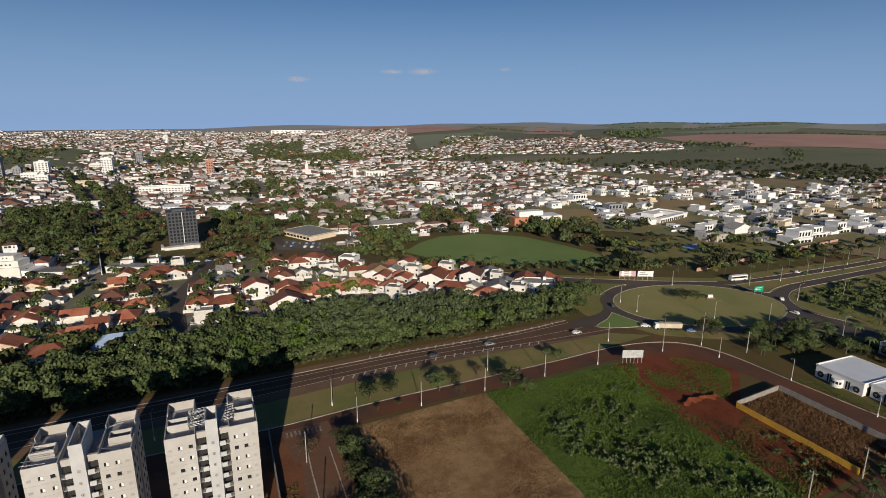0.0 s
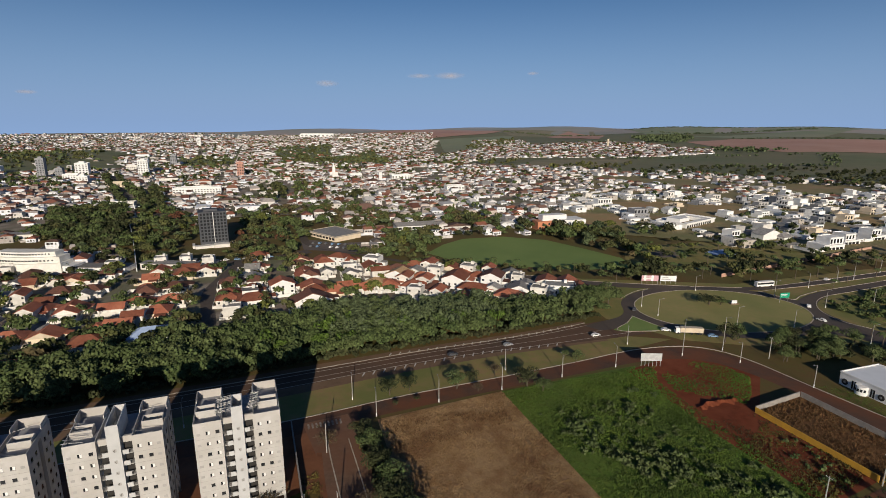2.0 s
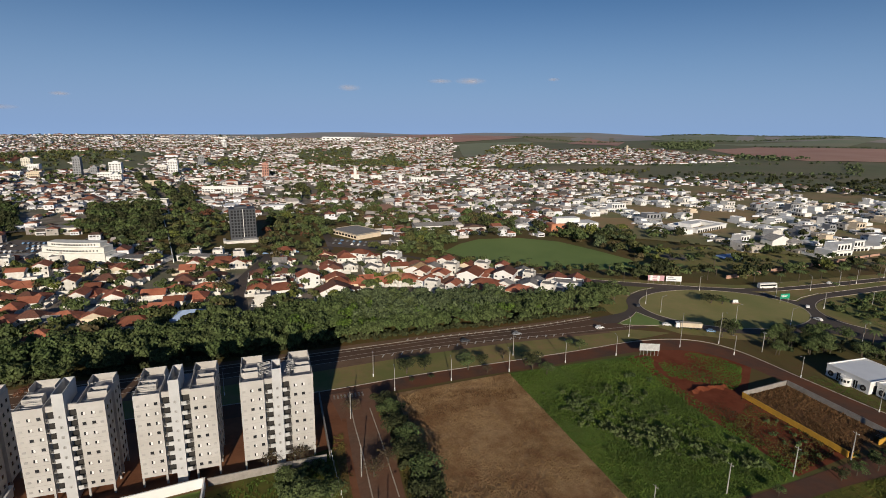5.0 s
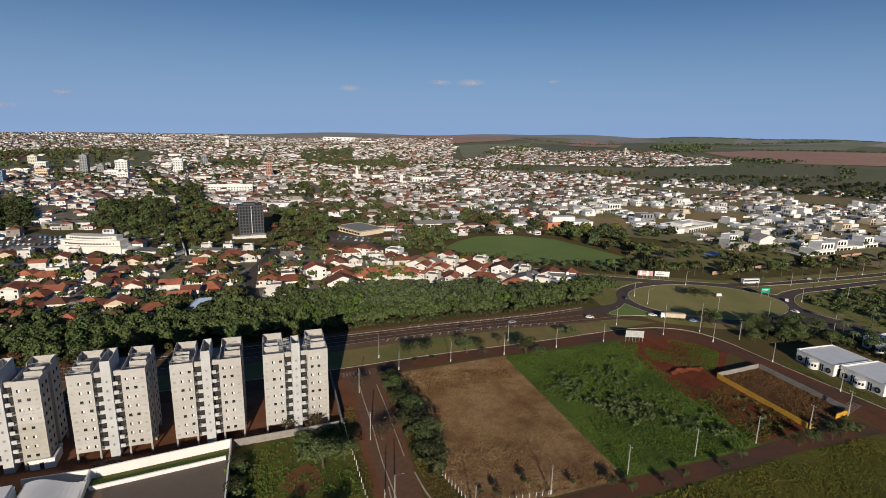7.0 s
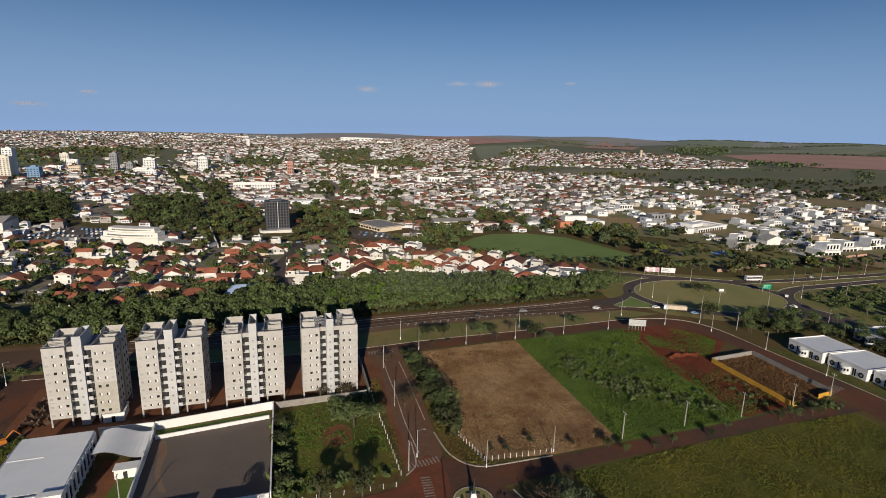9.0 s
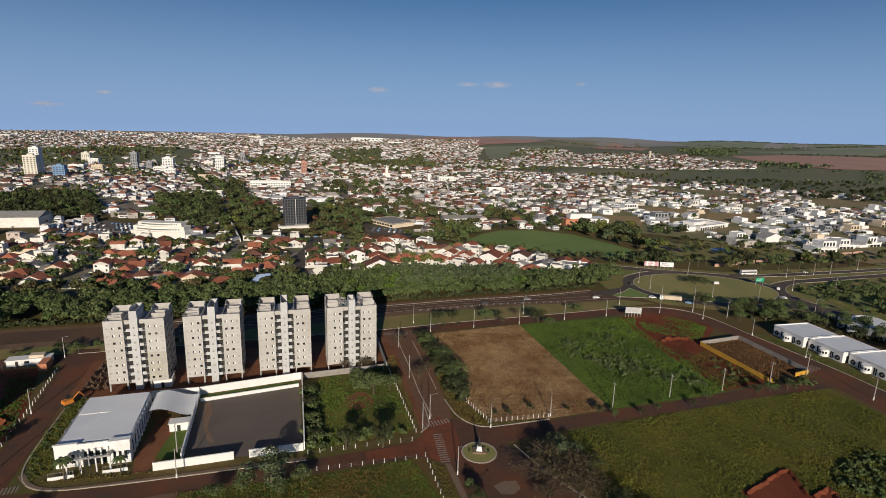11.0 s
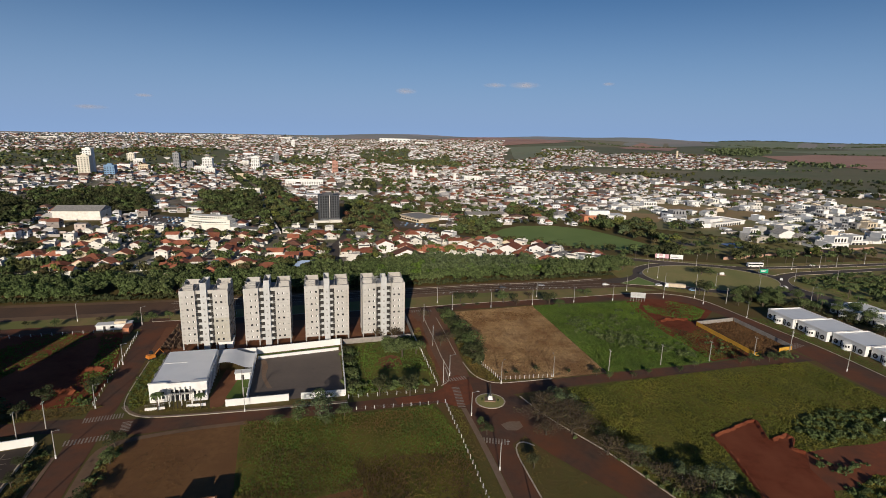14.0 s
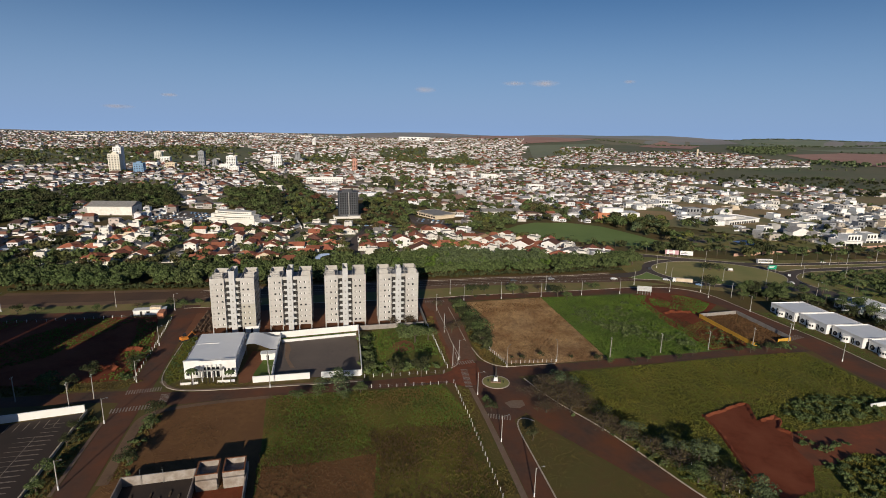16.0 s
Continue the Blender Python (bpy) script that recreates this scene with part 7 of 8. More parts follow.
part("bucket", Mesh().box(4.8, -0.9, 0.6, 5.7, 0.1, 1.4, top=0.15), "dark", dig)

# ---- vehicles ----
def car(body, label, name="car"):
    t = thing(name, label, "car", group="vehicles on the road")
    prof = [(-2.1, 0.35), (2.1, 0.35), (2.12, 0.75), (1.2, 0.9), (0.55, 1.42), (-1.1, 1.45), (-1.75, 0.98), (-2.12, 0.9)]
    n = len(prof)
    v = [(x, -0.85, z) for x, z in prof] + [(x, 0.85, z) for x, z in prof]
    part("body", Mesh().add(v, [tuple(range(n)), tuple(range(2 * n - 1, n - 1, -1))] + [(i, n + i, n + (i + 1) % n, (i + 1) % n) for i in range(n)]), body, t)
    part("side_glass", Mesh().box(-1.2, -0.862, 0.98, 0.6, -0.852, 1.36).box(-1.2, 0.852, 0.98, 0.6, 0.862, 1.36), "glass", t)
    part("windscreen", Mesh().add([(1.17, -0.7, 0.94), (1.17, 0.7, 0.94), (0.6, 0.7, 1.4), (0.6, -0.7, 1.4)], [(0, 1, 2, 3)]), "glass", t)
    for x in (-1.35, 1.35):
        for y in (-0.8, 0.8):
            part("wheel", Mesh().tube((x, y - 0.1, 0.32), (x, y + 0.1, 0.32), 0.32, 0.32, 14), "dark", t)
    return t
def lorry(label):
    t = thing("lorry", label, "lorry", group="vehicles on the road")
    part("cab", Mesh().box(4.2, -1.2, 0.6, 6.2, 1.2, 3.0, top=0.12), "white", t)
    part("load_bed", Mesh().box(-6, -1.25, 1.0, 4.0, 1.25, 3.2), "house_cream", t)
    part("chassis", Mesh().box(-6, -0.6, 0.5, 6, 0.6, 0.98), "dark", t)
    part("windscreen", Mesh().box(6.14, -1.0, 1.9, 6.21, 1.0, 2.7), "glass", t)
    for x in (-5, -3.8, -1, 5):
        for y in (-1.1, 1.1):
            part("wheel", Mesh().tube((x, y - 0.15, 0.5), (x, y + 0.15, 0.5), 0.5, 0.5, 14), "dark", t)
    return t
def coach(label):
    t = thing("coach", label, "coach", group="vehicles on the road")
    part("body", Mesh().box(-6, -1.25, 0.5, 6, 1.25, 3.4, top=0.12), "white", t)
    part("window_band", Mesh().box(-5.6, -1.29, 1.7, 5.4, -1.24, 2.7), "glass", t)
    for x in (-4, 4):
        for y in (-1.15, 1.15):
            part("wheel", Mesh().tube((x, y - 0.15, 0.5), (x, y + 0.15, 0.5), 0.5, 0.5, 14), "dark", t)
    return t
for body, label, x, y, a in (("white", "white car on the main road", 87, 184.5, 15), ("white", "white hatchback near the splitter island", 122, 188.5, -12), ("town_grey", "grey car on the main road", 45, 176.5, 17), ("white", "white car on the ring road", 205, 196, 110), ("darktower", "dark car on the ring road", 119, 217, 70),
                             ("darktower", "dark car on the main road", 20, 168, 18), ("white", "white car by the roundabout exit", 214, 216, 60), ("white", "white car on the avenue", 262, 262, 20), ("town_blue", "blue car on the ring road", 140, 180, -15)):
    car(body, label).matrix_basis = pose(x, y, 0.1, 0, 0, a)
lot = [car(c, l, "parked_car") for c, l in (("white", "white parked car in the school yard"), ("town_blue", "blue parked car in the school yard"), ("metal", "silver parked car in the school yard"))]
rc = random.Random(8)
for k, c in enumerate(lot):
    c.matrix_basis = pose(-336 + 6 * k, 324, 0.06, 0, 0, 90)
for r in range(5):
    for k in range(18):
        if rc.random() < 0.55 and (r or k > 3):
            x, y = -338 + k * 3.8 + r * 1.6, 324 + r * 9.6 + k * 0.25
            i = rc.randrange(3)
            copy_thing(lot[i], pose(x, y, 0.06, 0, 0, 90) @ Matrix.Identity(4))
for k in range(16):
    if rc.random() < 0.75:
        copy_thing(lot[rc.randrange(3)], pose(-72 + (k % 8) * 5.2, 372 - (k % 8) * 1.4 + (k // 8) * 11, 0.07, 0, 0, 76 + rc.uniform(-3, 3)))
for k in range(14):
    copy_thing(lot[rc.randrange(3)], pose(-168 + k * 5.6 + rc.uniform(-0.8, 0.8), 319.5 + k * 1.6, 0.09, 0, 0, 15 + rc.uniform(-4, 4)))
lorry("long pale lorry on the main road").matrix_basis = pose(131, 184.5, 0.1, 0, 0, 170)
coach("white coach on the far avenue").matrix_basis = pose(214, 252, 0.1, 0, 0, 8)

# ---- single trees ----
def tree_kind(k, material, label, bare=False):
    """A tree about 1 m in crown radius, scaled where it is planted."""
    t = thing("tree", label, "tree")
    g = random.Random(k)
    m = Mesh().tube((0, 0, 0), (0.03, 0.02, 0.75), 0.075, 0.05, 7)
    for j in range(5):
        a = j * 1.26 + g.uniform(-0.3, 0.3)
        m.tube((0.03, 0.02, 0.55 + 0.05 * j), (0.5 * math.cos(a), 0.5 * math.sin(a), 1.1 + g.uniform(0, 0.35)), 0.035, 0.012, 5)
    part("trunk", m, "bark", t)
    if bare:
        g2 = np.random.default_rng(k)
        n = 850
        d = g2.normal(size=(n, 3))
        d[:, 2] = np.abs(d[:, 2])
        d /= np.linalg.norm(d, axis=1)[:, None]
        p = d * g2.uniform(0.25, 1.0, (n, 1)) ** 0.7 * (1.05, 1.05, 0.62) + (0, 0, 0.62)
        e = (d + g2.normal(size=(n, 3)) * 0.7) * 0.15
        s = np.cross(e, g2.normal(size=(n, 3)))
        s /= np.linalg.norm(s, axis=1)[:, None] / 0.009
        v = np.stack([p - s, p + s, p + e], 1).reshape(-1, 3)
        part("crown", arrays("crown", v, np.arange(len(v)).reshape(-1, 3), M["twig"]), "twig", t)
        for j in range(14):
            a, r = j * 2.4, g.uniform(0.5, 1.0)
            m = Mesh().tube((0.03, 0.02, 0.5), (r * 0.6 * math.cos(a), r * 0.6 * math.sin(a), 0.9), 0.03, 0.018, 5).tube((r * 0.6 * math.cos(a), r * 0.6 * math.sin(a), 0.9), (r * math.cos(a + 0.2), r * math.sin(a + 0.2), 1.05 + g.uniform(-0.15, 0.2)), 0.018, 0.006, 4)
            part("limb", m, "twig", t)
        v = crown(200, 9, 0.042, 300 + k, 0.5).reshape(-1, 3) + (0, 0, 0.95)
        tagged(part("foliage_layer", arrays("foliage_layer", v, np.arange(len(v)).reshape(-1, 4), M["leaf_dry"]), "leaf_dry", t), "sparse dry olive leaves", kind="stuff")
    else:
        v = crown(1300, 9, 0.048, 200 + k).reshape(-1, 3) + (0, 0, 1.28)
        part("crown", arrays("crown", v, np.arange(len(v)).reshape(-1, 4), M[material]), material, t)
    return t
KINDS = [tree_kind(0, "leaf", "leafy green tree with a rounded crown"), tree_kind(1, "leaf_dark", "dark green tree with a dense crown"), tree_kind(2, "leaf", "green tree with an uneven crown"), tree_kind(3, "leaf_pale", "grey-green tree with a broad crown"), tree_kind(4, "twig", "nearly bare grey-brown tree with fine twigs", True), tree_kind(5, "leaf_red", "tree with reddish brown leaves")]
first = [None] * len(KINDS)
def plant(k, x, y, r, tall=1.0):
    m = pose(x, y, float(height(x, y)), 0, 0, random.uniform(0, 360)) @ Matrix.Diagonal((r, r, r * tall, 1))
    if not first[k]:
        first[k] = (r, r * tall)
        KINDS[k].matrix_basis = m
    else:
        a, b = first[k]
        copy_thing(KINDS[k], m @ Matrix.Diagonal((1 / a, 1 / a, 1 / b, 1)))
for k, x, y, r, tall in ((1, -5.4, 137, 3.9, 0.8), (1, 1.7, 139.8, 3.5, 0.8), (0, 19, 140, 4.0, 0.8), (1, 45, 140, 4.8, 0.8), (4, 26.4, 137, 2.2, 1.2), (4, 34.8, 151, 2.4, 1.2), (1, -3, 129.5, 1.2, 0.8), (1, 4.2, 132, 1.2, 0.8), (0, 70, 160, 2.8, 0.8), (2, 50, 136, 3.4, 0.7),
                         (1, -13, 111, 3.6, 0.8), (0, -10.6, 103.5, 3.8, 0.8), (1, -7.6, 95, 4.0, 0.8), (0, -4.6, 87, 4.4, 0.8), (1, -2.0, 79, 4.8, 0.8), (0, 0.6, 70, 5.2, 0.8), (1, 2.6, 62, 5.0, 0.8), (4, -12.5, 74, 4.0, 1.0), (4, -23.5, 107, 3.6, 1.1), (4, -9, 80, 3.0, 1.1),
                         (4, 24.5, 14.5, 5.6, 0.75), (4, 31, 12.5, 6.4, 0.7), (4, 35, 7.5, 5.2, 0.7), (4, 29, 21.5, 6.2, 0.75), (4, 36, 18, 5.8, 0.75), (4, 40, 12, 4.6, 0.7), (3, 33, 26, 4.6, 0.7), (4, 26.5, 6, 4.4, 0.7),
                         (4, 44, -3, 5.4, 0.75), (4, 50, -8, 5.0, 0.7), (3, 53, -4, 3.4, 0.7), (4, 57, -14, 4.6, 0.7), (3, 62, -12, 3.4, 0.7), (4, 63, -20, 5.2, 0.75), (3, 70, -16, 4.6, 0.75), (4, 72, -29, 5.6, 0.75), (2, 66, -27, 3.8, 0.75), (3, 79, -34, 4.6, 0.75), (4, 86, -44, 5.4, 0.75), (3, 92, -52, 4.8, 0.75), (1, 20.6, -12, 2.0, 1.2), (1, 7.2, 4, 2.2, 1.0), (0, 5, 9, 1.6, 1.0), (1, 41, 20, 3.6, 0.6), (1, 46, 6, 3.2, 0.6),
                         (1, -31.6, 25.5, 3.6, 1.1), (1, -20.6, 27, 3.8, 1.1), (2, -28, 60, 5.2, 0.8), (2, -22.6, 64, 4.2, 0.8), (1, -52, 60, 2.6, 0.7), (1, -49, 50, 2.8, 0.7), (2, -46, 40, 2.4, 0.7), (1, -43, 31, 2.2, 0.7), (0, -36, 72, 3.0, 0.6), (1, 19.7, 47.6, 1.3, 1.1), (1, 27.9, 52, 1.5, 1.0), (1, 41.4, 52.6, 1.0, 1.0), (1, 52.5, 51.6, 1.9, 0.9), (2, 57, 49, 1.6, 1.0), (1, 66.8, 51.5, 1.4, 1.0), (1, 15.6, 48.5, 0.8, 1.0), (2, 74, 55, 1.4, 1.0), (1, 88, 59, 1.5, 1.0), (2, 96, 64, 1.6, 1.0), (1, 118, 70, 2.2, 0.9), (2, 124, 72, 2.4, 0.9), (1, 132, 74, 2.6, 0.9), (2, 140, 78, 2.2, 0.9), (4, -34, 80, 3.6, 1.2), (4, -42, 79, 3.0, 1.2),
                         (3, -49, 9.5, 5.6, 0.7), (0, -41, 10.5, 3.0, 0.6), (0, -56, 6.5, 3.2, 0.6), (2, -62, 3, 3.0, 0.6), (0, -46, 5, 2.6, 0.6), (1, -105, -14, 3.0, 0.9), (2, -101, -22, 2.6, 0.9), (1, -96, -40, 3.0, 0.9), 
                         (1, -134, 18, 3.4, 0.8),  (1, -146, 8, 3.6, 0.8), (2, -152, -4, 4.4, 0.8), (1, -120, -34, 2.4, 0.8), (0, -115, -46, 2.6, 0.8), (1, -124, -26, 2.2, 0.8), (0, -112, -54, 2.4, 0.8), (5, -137, 118, 3.0, 0.9), (5, -160, 126, 3.4, 0.9),
                         (1, -230, 64.7, 3.2, 0.8), (2, -222, 67, 2.6, 0.8), (0, -195, 74, 2.4, 0.8), (1, -162, 86, 3.2, 0.8), (0, -156, 88, 2.6, 0.8), (2, -149, 91, 2.4, 0.9), (1, -121, 96, 2.8, 0.8), (0, -108, 101, 2.4, 0.8), (4, -178, 82, 2.2, 1.1), (1, -208, 72, 1.6, 0.9), (2, -136, 95, 1.8, 0.9), (1, -84, 113, 2.6, 0.8), (1, -146.5, -2.3, 3.4, 0.8), (1, 24.9, 144.6, 2.6, 0.9), (2, 66, 163, 2.0, 0.9),
                         (1, 163, 223, 6.0, 0.45), (0, 169, 222, 4.0, 0.5), (1, 142, 174, 5.0, 0.9), (0, 148, 176, 4.2, 0.9), (2, 99, 222, 5.5, 1.0), (0, 109, 227, 5.5, 1.0), (0, 89, 212, 5.0, 1.0), (2, 104, 232, 5.0, 1.0)):
    plant(k, x, y, r, tall)
for poly, gap, lo, hi, kinds in (([(150, 160), (176, 182), (205, 168), (226, 108), (250, 40), (236, 20), (214, 70), (196, 150), (176, 150)], 8, 2.6, 4.6, (0, 1, 2)), ([(146, 158), (158, 152), (166, 150), (190, 160), (180, 176), (160, 172)], 7, 2.4, 4.0, (1, 0, 2)),
                                 ([(150, 300), (200, 290), (300, 318), (330, 335), (280, 372), (240, 375), (190, 362), (160, 345)], 12, 2.2, 4.4, (0, 1, 2)), ([(120, 268), (150, 268), (190, 272), (196, 290), (150, 296), (112, 288)], 8, 3.0, 5.4, (0, 1)), ([(200, 262), (300, 284), (420, 330), (418, 346), (300, 306), (196, 284)], 9.5, 2.4, 4.2, (0, 1, 2)),
                                 ([(330, 240), (420, 270), (420, 236), (330, 190), (300, 200)], 8.5, 2.4, 4.0, (0, 2, 1)), ([(244, 186), (300, 204), (330, 190), (300, 130), (256, 110), (240, 150)], 7.5, 2.4, 4.2, (0, 2, 1)), ([(-10, 300), (60, 285), (90, 285), (70, 296), (0, 318)], 9, 2.4, 4.4, (0, 1)), ([(130, 395), (230, 395), (250, 420), (180, 440), (140, 425)], 11, 3, 5, (0, 1, 2))):
    if poly[0][1] > 185:
        p = scatter(poly, gap)
        mixed_foliage("avenue_park_trees", p, lo * 0.85, hi * 0.9, 1.2, MID, {"leaf": 3, "leaf_dark": 3, "leaf_olive": 2, "leaf_yellow": 0.5}, "leafy trees along the avenue and in the park")
        continue
    for x, y in scatter(poly, gap):
        plant(random.choice(kinds), x, y, random.uniform(lo, hi), random.uniform(0.75, 1.05))

# palms
def palm():
    t = thing("palm", "tall palm with a drooping crown of fronds", "palm", group="palms")
    part("trunk", Mesh().tube((0, 0, 0), (0.1, 0, 6.0), 0.22, 0.15, 8), "bark", t)
    for j in range(11):
        a, m = j * 0.571, Mesh()
        c, s = math.cos(a), math.sin(a)
        pts = [(0.1 + r * c, r * s, 6.0 + 0.9 * r - 0.42 * r * r) for r in (0, 0.7, 1.4, 2.1, 2.8)]
        w = [0.08, 0.42, 0.5, 0.36, 0.05]
        v = [(x - s * q, y + c * q, z - 0.2 * q) for (x, y, z), q in zip(pts, w)] + [(x + s * q, y - c * q, z - 0.2 * q) for (x, y, z), q in zip(pts, w)] + pts
        m.add(v, [(i, i + 1, 11 + i, 10 + i) for i in range(4)] + [(10 + i, 11 + i, 6 + i, 5 + i) for i in range(4)])
        part("frond", m, "leaf", t)
    return t
pm = palm()
pm.matrix_basis = pose(-104.4, 7.0, 0)
for x, y, s in ((-91.2, 10.6, 0.8), (205, 162, 1.2), (212, 156, 1.1), (200, 150, 1.1), (222, 150, 1.1), (150, 282, 1.2), (163, 276, 1.1), (172, 281, 1.2), (186, 270, 1.2), (196, 278, 1.1), (60, 306, 1), (75, 300, 1), (92, 293, 1), (110, 288, 1), (126, 284, 1), (238, 340, 1.1), (262, 346, 1.1), (210, 306, 1.1), (228, 312, 1.1), (212, 262, 1.2), (226, 258, 1.2), (244, 266, 1.2), (262, 270, 1.1), (280, 276, 1.2), (298, 282, 1.1), (318, 288, 1.2), (338, 294, 1.1), (360, 301, 1.2), (250, 243, 1.0), (270, 256, 1.0), (296, 264, 1.0), (322, 273, 1.0), (350, 282, 1.0), (232, 176, 1.2), (240, 186, 1.2), (215, 178, 1.0), (228, 162, 1.1), (130, 268, 1.1), (140, 270, 1.1), (-80, 262, 1.1), (-96, 240, 1.1), (-150, 215, 1.1), (-62, 300, 1.1), (-160, 205, 1), (-190, 200, 1)):
    copy_thing(pm, pose(x, y, 0, 0, 0, x * 7) @ Matrix.Diagonal((s, s, s, 1)))
# trees in the gardens
p = scatter(ZONE, 11.5)
p = p[np.array([np.hypot(*(LANE - q).T).min() for q in p]) > 6]
mixed_foliage("garden_trees", p, 1.8, 3.8, 1.15, MID, {"leaf": 4, "leaf_dark": 2, "leaf_olive": 2, "leaf_yellow": 0.6, "leaf_dry": 0.5}, "trees in the gardens between the houses")

p = scatter([(-330, 126), (-203, 143), (-158, 155), (-113, 176), (-60, 203), (-64, 226), (-120, 205), (-165, 186), (-210, 172), (-330, 160)], 6.6)
p = p[np.array([np.hypot(*(LANE - q).T).min() for q in p]) > 6]
mixed_foliage("wood_side_trees", p, 2.0, 3.8, 1.15, MID, {"leaf": 3, "leaf_dark": 3, "leaf_olive": 2.4, "leaf_dry": 0.8}, "garden trees beside the wood")
# ---- rank grass, weeds and shrubs ----
def tufts(name, poly, gap, h, w, material, label, holes=(), blades=5, thin=None):
    p = scatter(poly, gap)
    for hole in holes:
        p = p[~inside(hole, p)]
    if thin:
        p = p[np.array([noise.noise((x * thin, y * thin, 5.0)) for x, y in p]) > RNG.uniform(-0.5, 0.3, len(p))]
    n = len(p) * blades
    c = np.repeat(p, blades, 0) + RNG.normal(0, gap * 0.3, (n, 2))
    a = RNG.uniform(0, 6.28, n)
    rank = np.array([0.75 + 0.7 * noise.noise((x * 0.07, y * 0.07, 9.0)) + 0.35 * noise.noise((x * 0.3, y * 0.3, 4.0)) for x, y in p]).clip(0.3, 1.6)
    hh, ww = h * RNG.uniform(0.5, 1.3, n) * np.repeat(rank, blades), 0.62 * w * RNG.uniform(0.5, 1.3, n)
    lean = RNG.normal(0, 0.35, (n, 2)) * hh[:, None]
    u = np.c_[np.cos(a), np.sin(a)] * ww[:, None]
    z = np.zeros(n) + 0.02
    v = np.stack([np.c_[c - u, z], np.c_[c + u, z], np.c_[c + lean, hh]], 1).reshape(-1, 3)
    return tagged(new(name, arrays(name, v, np.arange(len(v)).reshape(-1, 3), M[material])), label, "grass", kind="stuff")
M["tuft_straw"] = mat("straw_blades", (0.320, 0.210, 0.102), (0.240, 0.146, 0.066), s1=0.2, s2=0.075, c3=(0.165, 0.090, 0.040), spread=0.35, island=True, lo=0.40, hi=0.66)
M["tuft_green"] = mat("green_blades", (0.086, 0.145, 0.017), (0.114, 0.152, 0.022), s1=0.2, s2=0.05, c3=(0.060, 0.092, 0.016), spread=0.35, island=True)
M["tuft_olive"] = mat("olive_blades", (0.132, 0.134, 0.017), (0.152, 0.124, 0.022), s1=0.2, s2=0.04, c3=(0.088, 0.100, 0.015), spread=0.3, island=True)
M["tuft_brown"] = mat("brown_blades", (0.165, 0.086, 0.033), (0.120, 0.066, 0.026), s1=0.2, s2=0.06, c3=(0.105, 0.056, 0.023), spread=0.4, island=True)
M["tuft_rank"] = mat("rank_blades", (0.092, 0.102, 0.015), (0.116, 0.094, 0.019), s1=0.15, s2=0.035, c3=(0.115, 0.070, 0.021), spread=0.35, island=True)
M["tuft_dead"] = mat("dead_weed_stalks", (0.085, 0.042, 0.018), (0.058, 0.034, 0.016), s1=0.2, s2=0.06, c3=(0.070, 0.056, 0.018), spread=0.5, island=True)
tufts("dry_grass", [(-8, 120), (35, 136.5), (57, 55.5), (35, 48), (14.5, 44.6), (7, 56)], 0.5, 0.45, 0.22, "tuft_straw", "dry straw-coloured grass")
tufts("dry_grass_stalks", [(-7, 119), (15.5, 122), (33, 127), (36, 117), (15, 108), (-2, 104)], 0.8, 0.8, 0.2, "tuft_brown", "taller brown stalks among the dry grass", thin=0.16)
GREEN = [(35, 136.5), (91, 152), (95, 115), (105, 71), (85, 64), (57.8, 55.5)]
tufts("green_weeds", GREEN, 0.52, 0.58, 0.26, "tuft_green", "rank green weeds")
tufts("walled_weeds", [(118.6, 117), (140, 125), (150, 91), (129, 81.4)], 0.7, 0.8, 0.3, "tuft_brown", "dry weeds inside the walled plot")
tufts("plot_weeds", [(-55, 66), (-27, 85), (-12, 38), (-43.5, 24)], 0.7, 0.7, 0.3, "tuft_green", "green weeds beside the towers", thin=0.06)
FRONT = [(-73, 3.5), (-41, 11), (-11.5, 21), (0, 0), (11, -40), (14, -52), (-54, -52)]
DEAD = [(-33, -14), (-20, -9), (-2, -7), (4, -14), (12, -40), (15, -52), (-20, -52), (-26, -26)]
BARE = [(-58, -36), (-40, -31), (-27, -25), (-22, -52), (-54, -52)]
tufts("front_grass", FRONT, 0.55, 0.55, 0.24, "tuft_green", "rank green grass", (DEAD, BARE), thin=0.05)
tufts("front_rank_grass", FRONT, 0.8, 0.6, 0.26, "tuft_rank", "rank yellowish grass", (BARE,))
tufts("front_dead_weeds", DEAD, 0.7, 1.0, 0.2, "tuft_dead", "tall dead reddish weeds", thin=0.07)
tufts("front_dead_weeds_b", [(-60, -12), (-40, -4), (-30, -14), (-27, -26), (-58, -36)], 0.8, 0.8, 0.2, "tuft_dead", "dead weeds between the grass", thin=0.10)
sheet("plot_front_bare", BARE, "stubble", "bare brown corner of the grassy plot", "field", 0.034)
tufts("front_dry_grass", [(-60, -32), (-40, -27), (-24, -21), (-18, -52), (-54, -52)], 0.7, 0.5, 0.22, "tuft_brown", "dry brown weeds")
tufts("front_dead_grass", [(-60, -32), (-40, -27), (-24, -21), (-18, -52), (-54, -52)], 1.2, 0.7, 0.2, "tuft_dead", "dead weeds on the bare corner", thin=0.1)
tufts("brown_plot_grass", [(-103, -12), (-87, -2.5), (-75, 2.5), (-57, -40), (-56, -52), (-97, -52)], 0.9, 0.28, 0.22, "tuft_brown", "short dry grass", thin=0.05)
EAST = [(39, 38.5), (62, 47), (112, 65), (149, 76), (162, 38), (174, -10), (180, -50), (85, -50), (66, -30), (46, 2)]
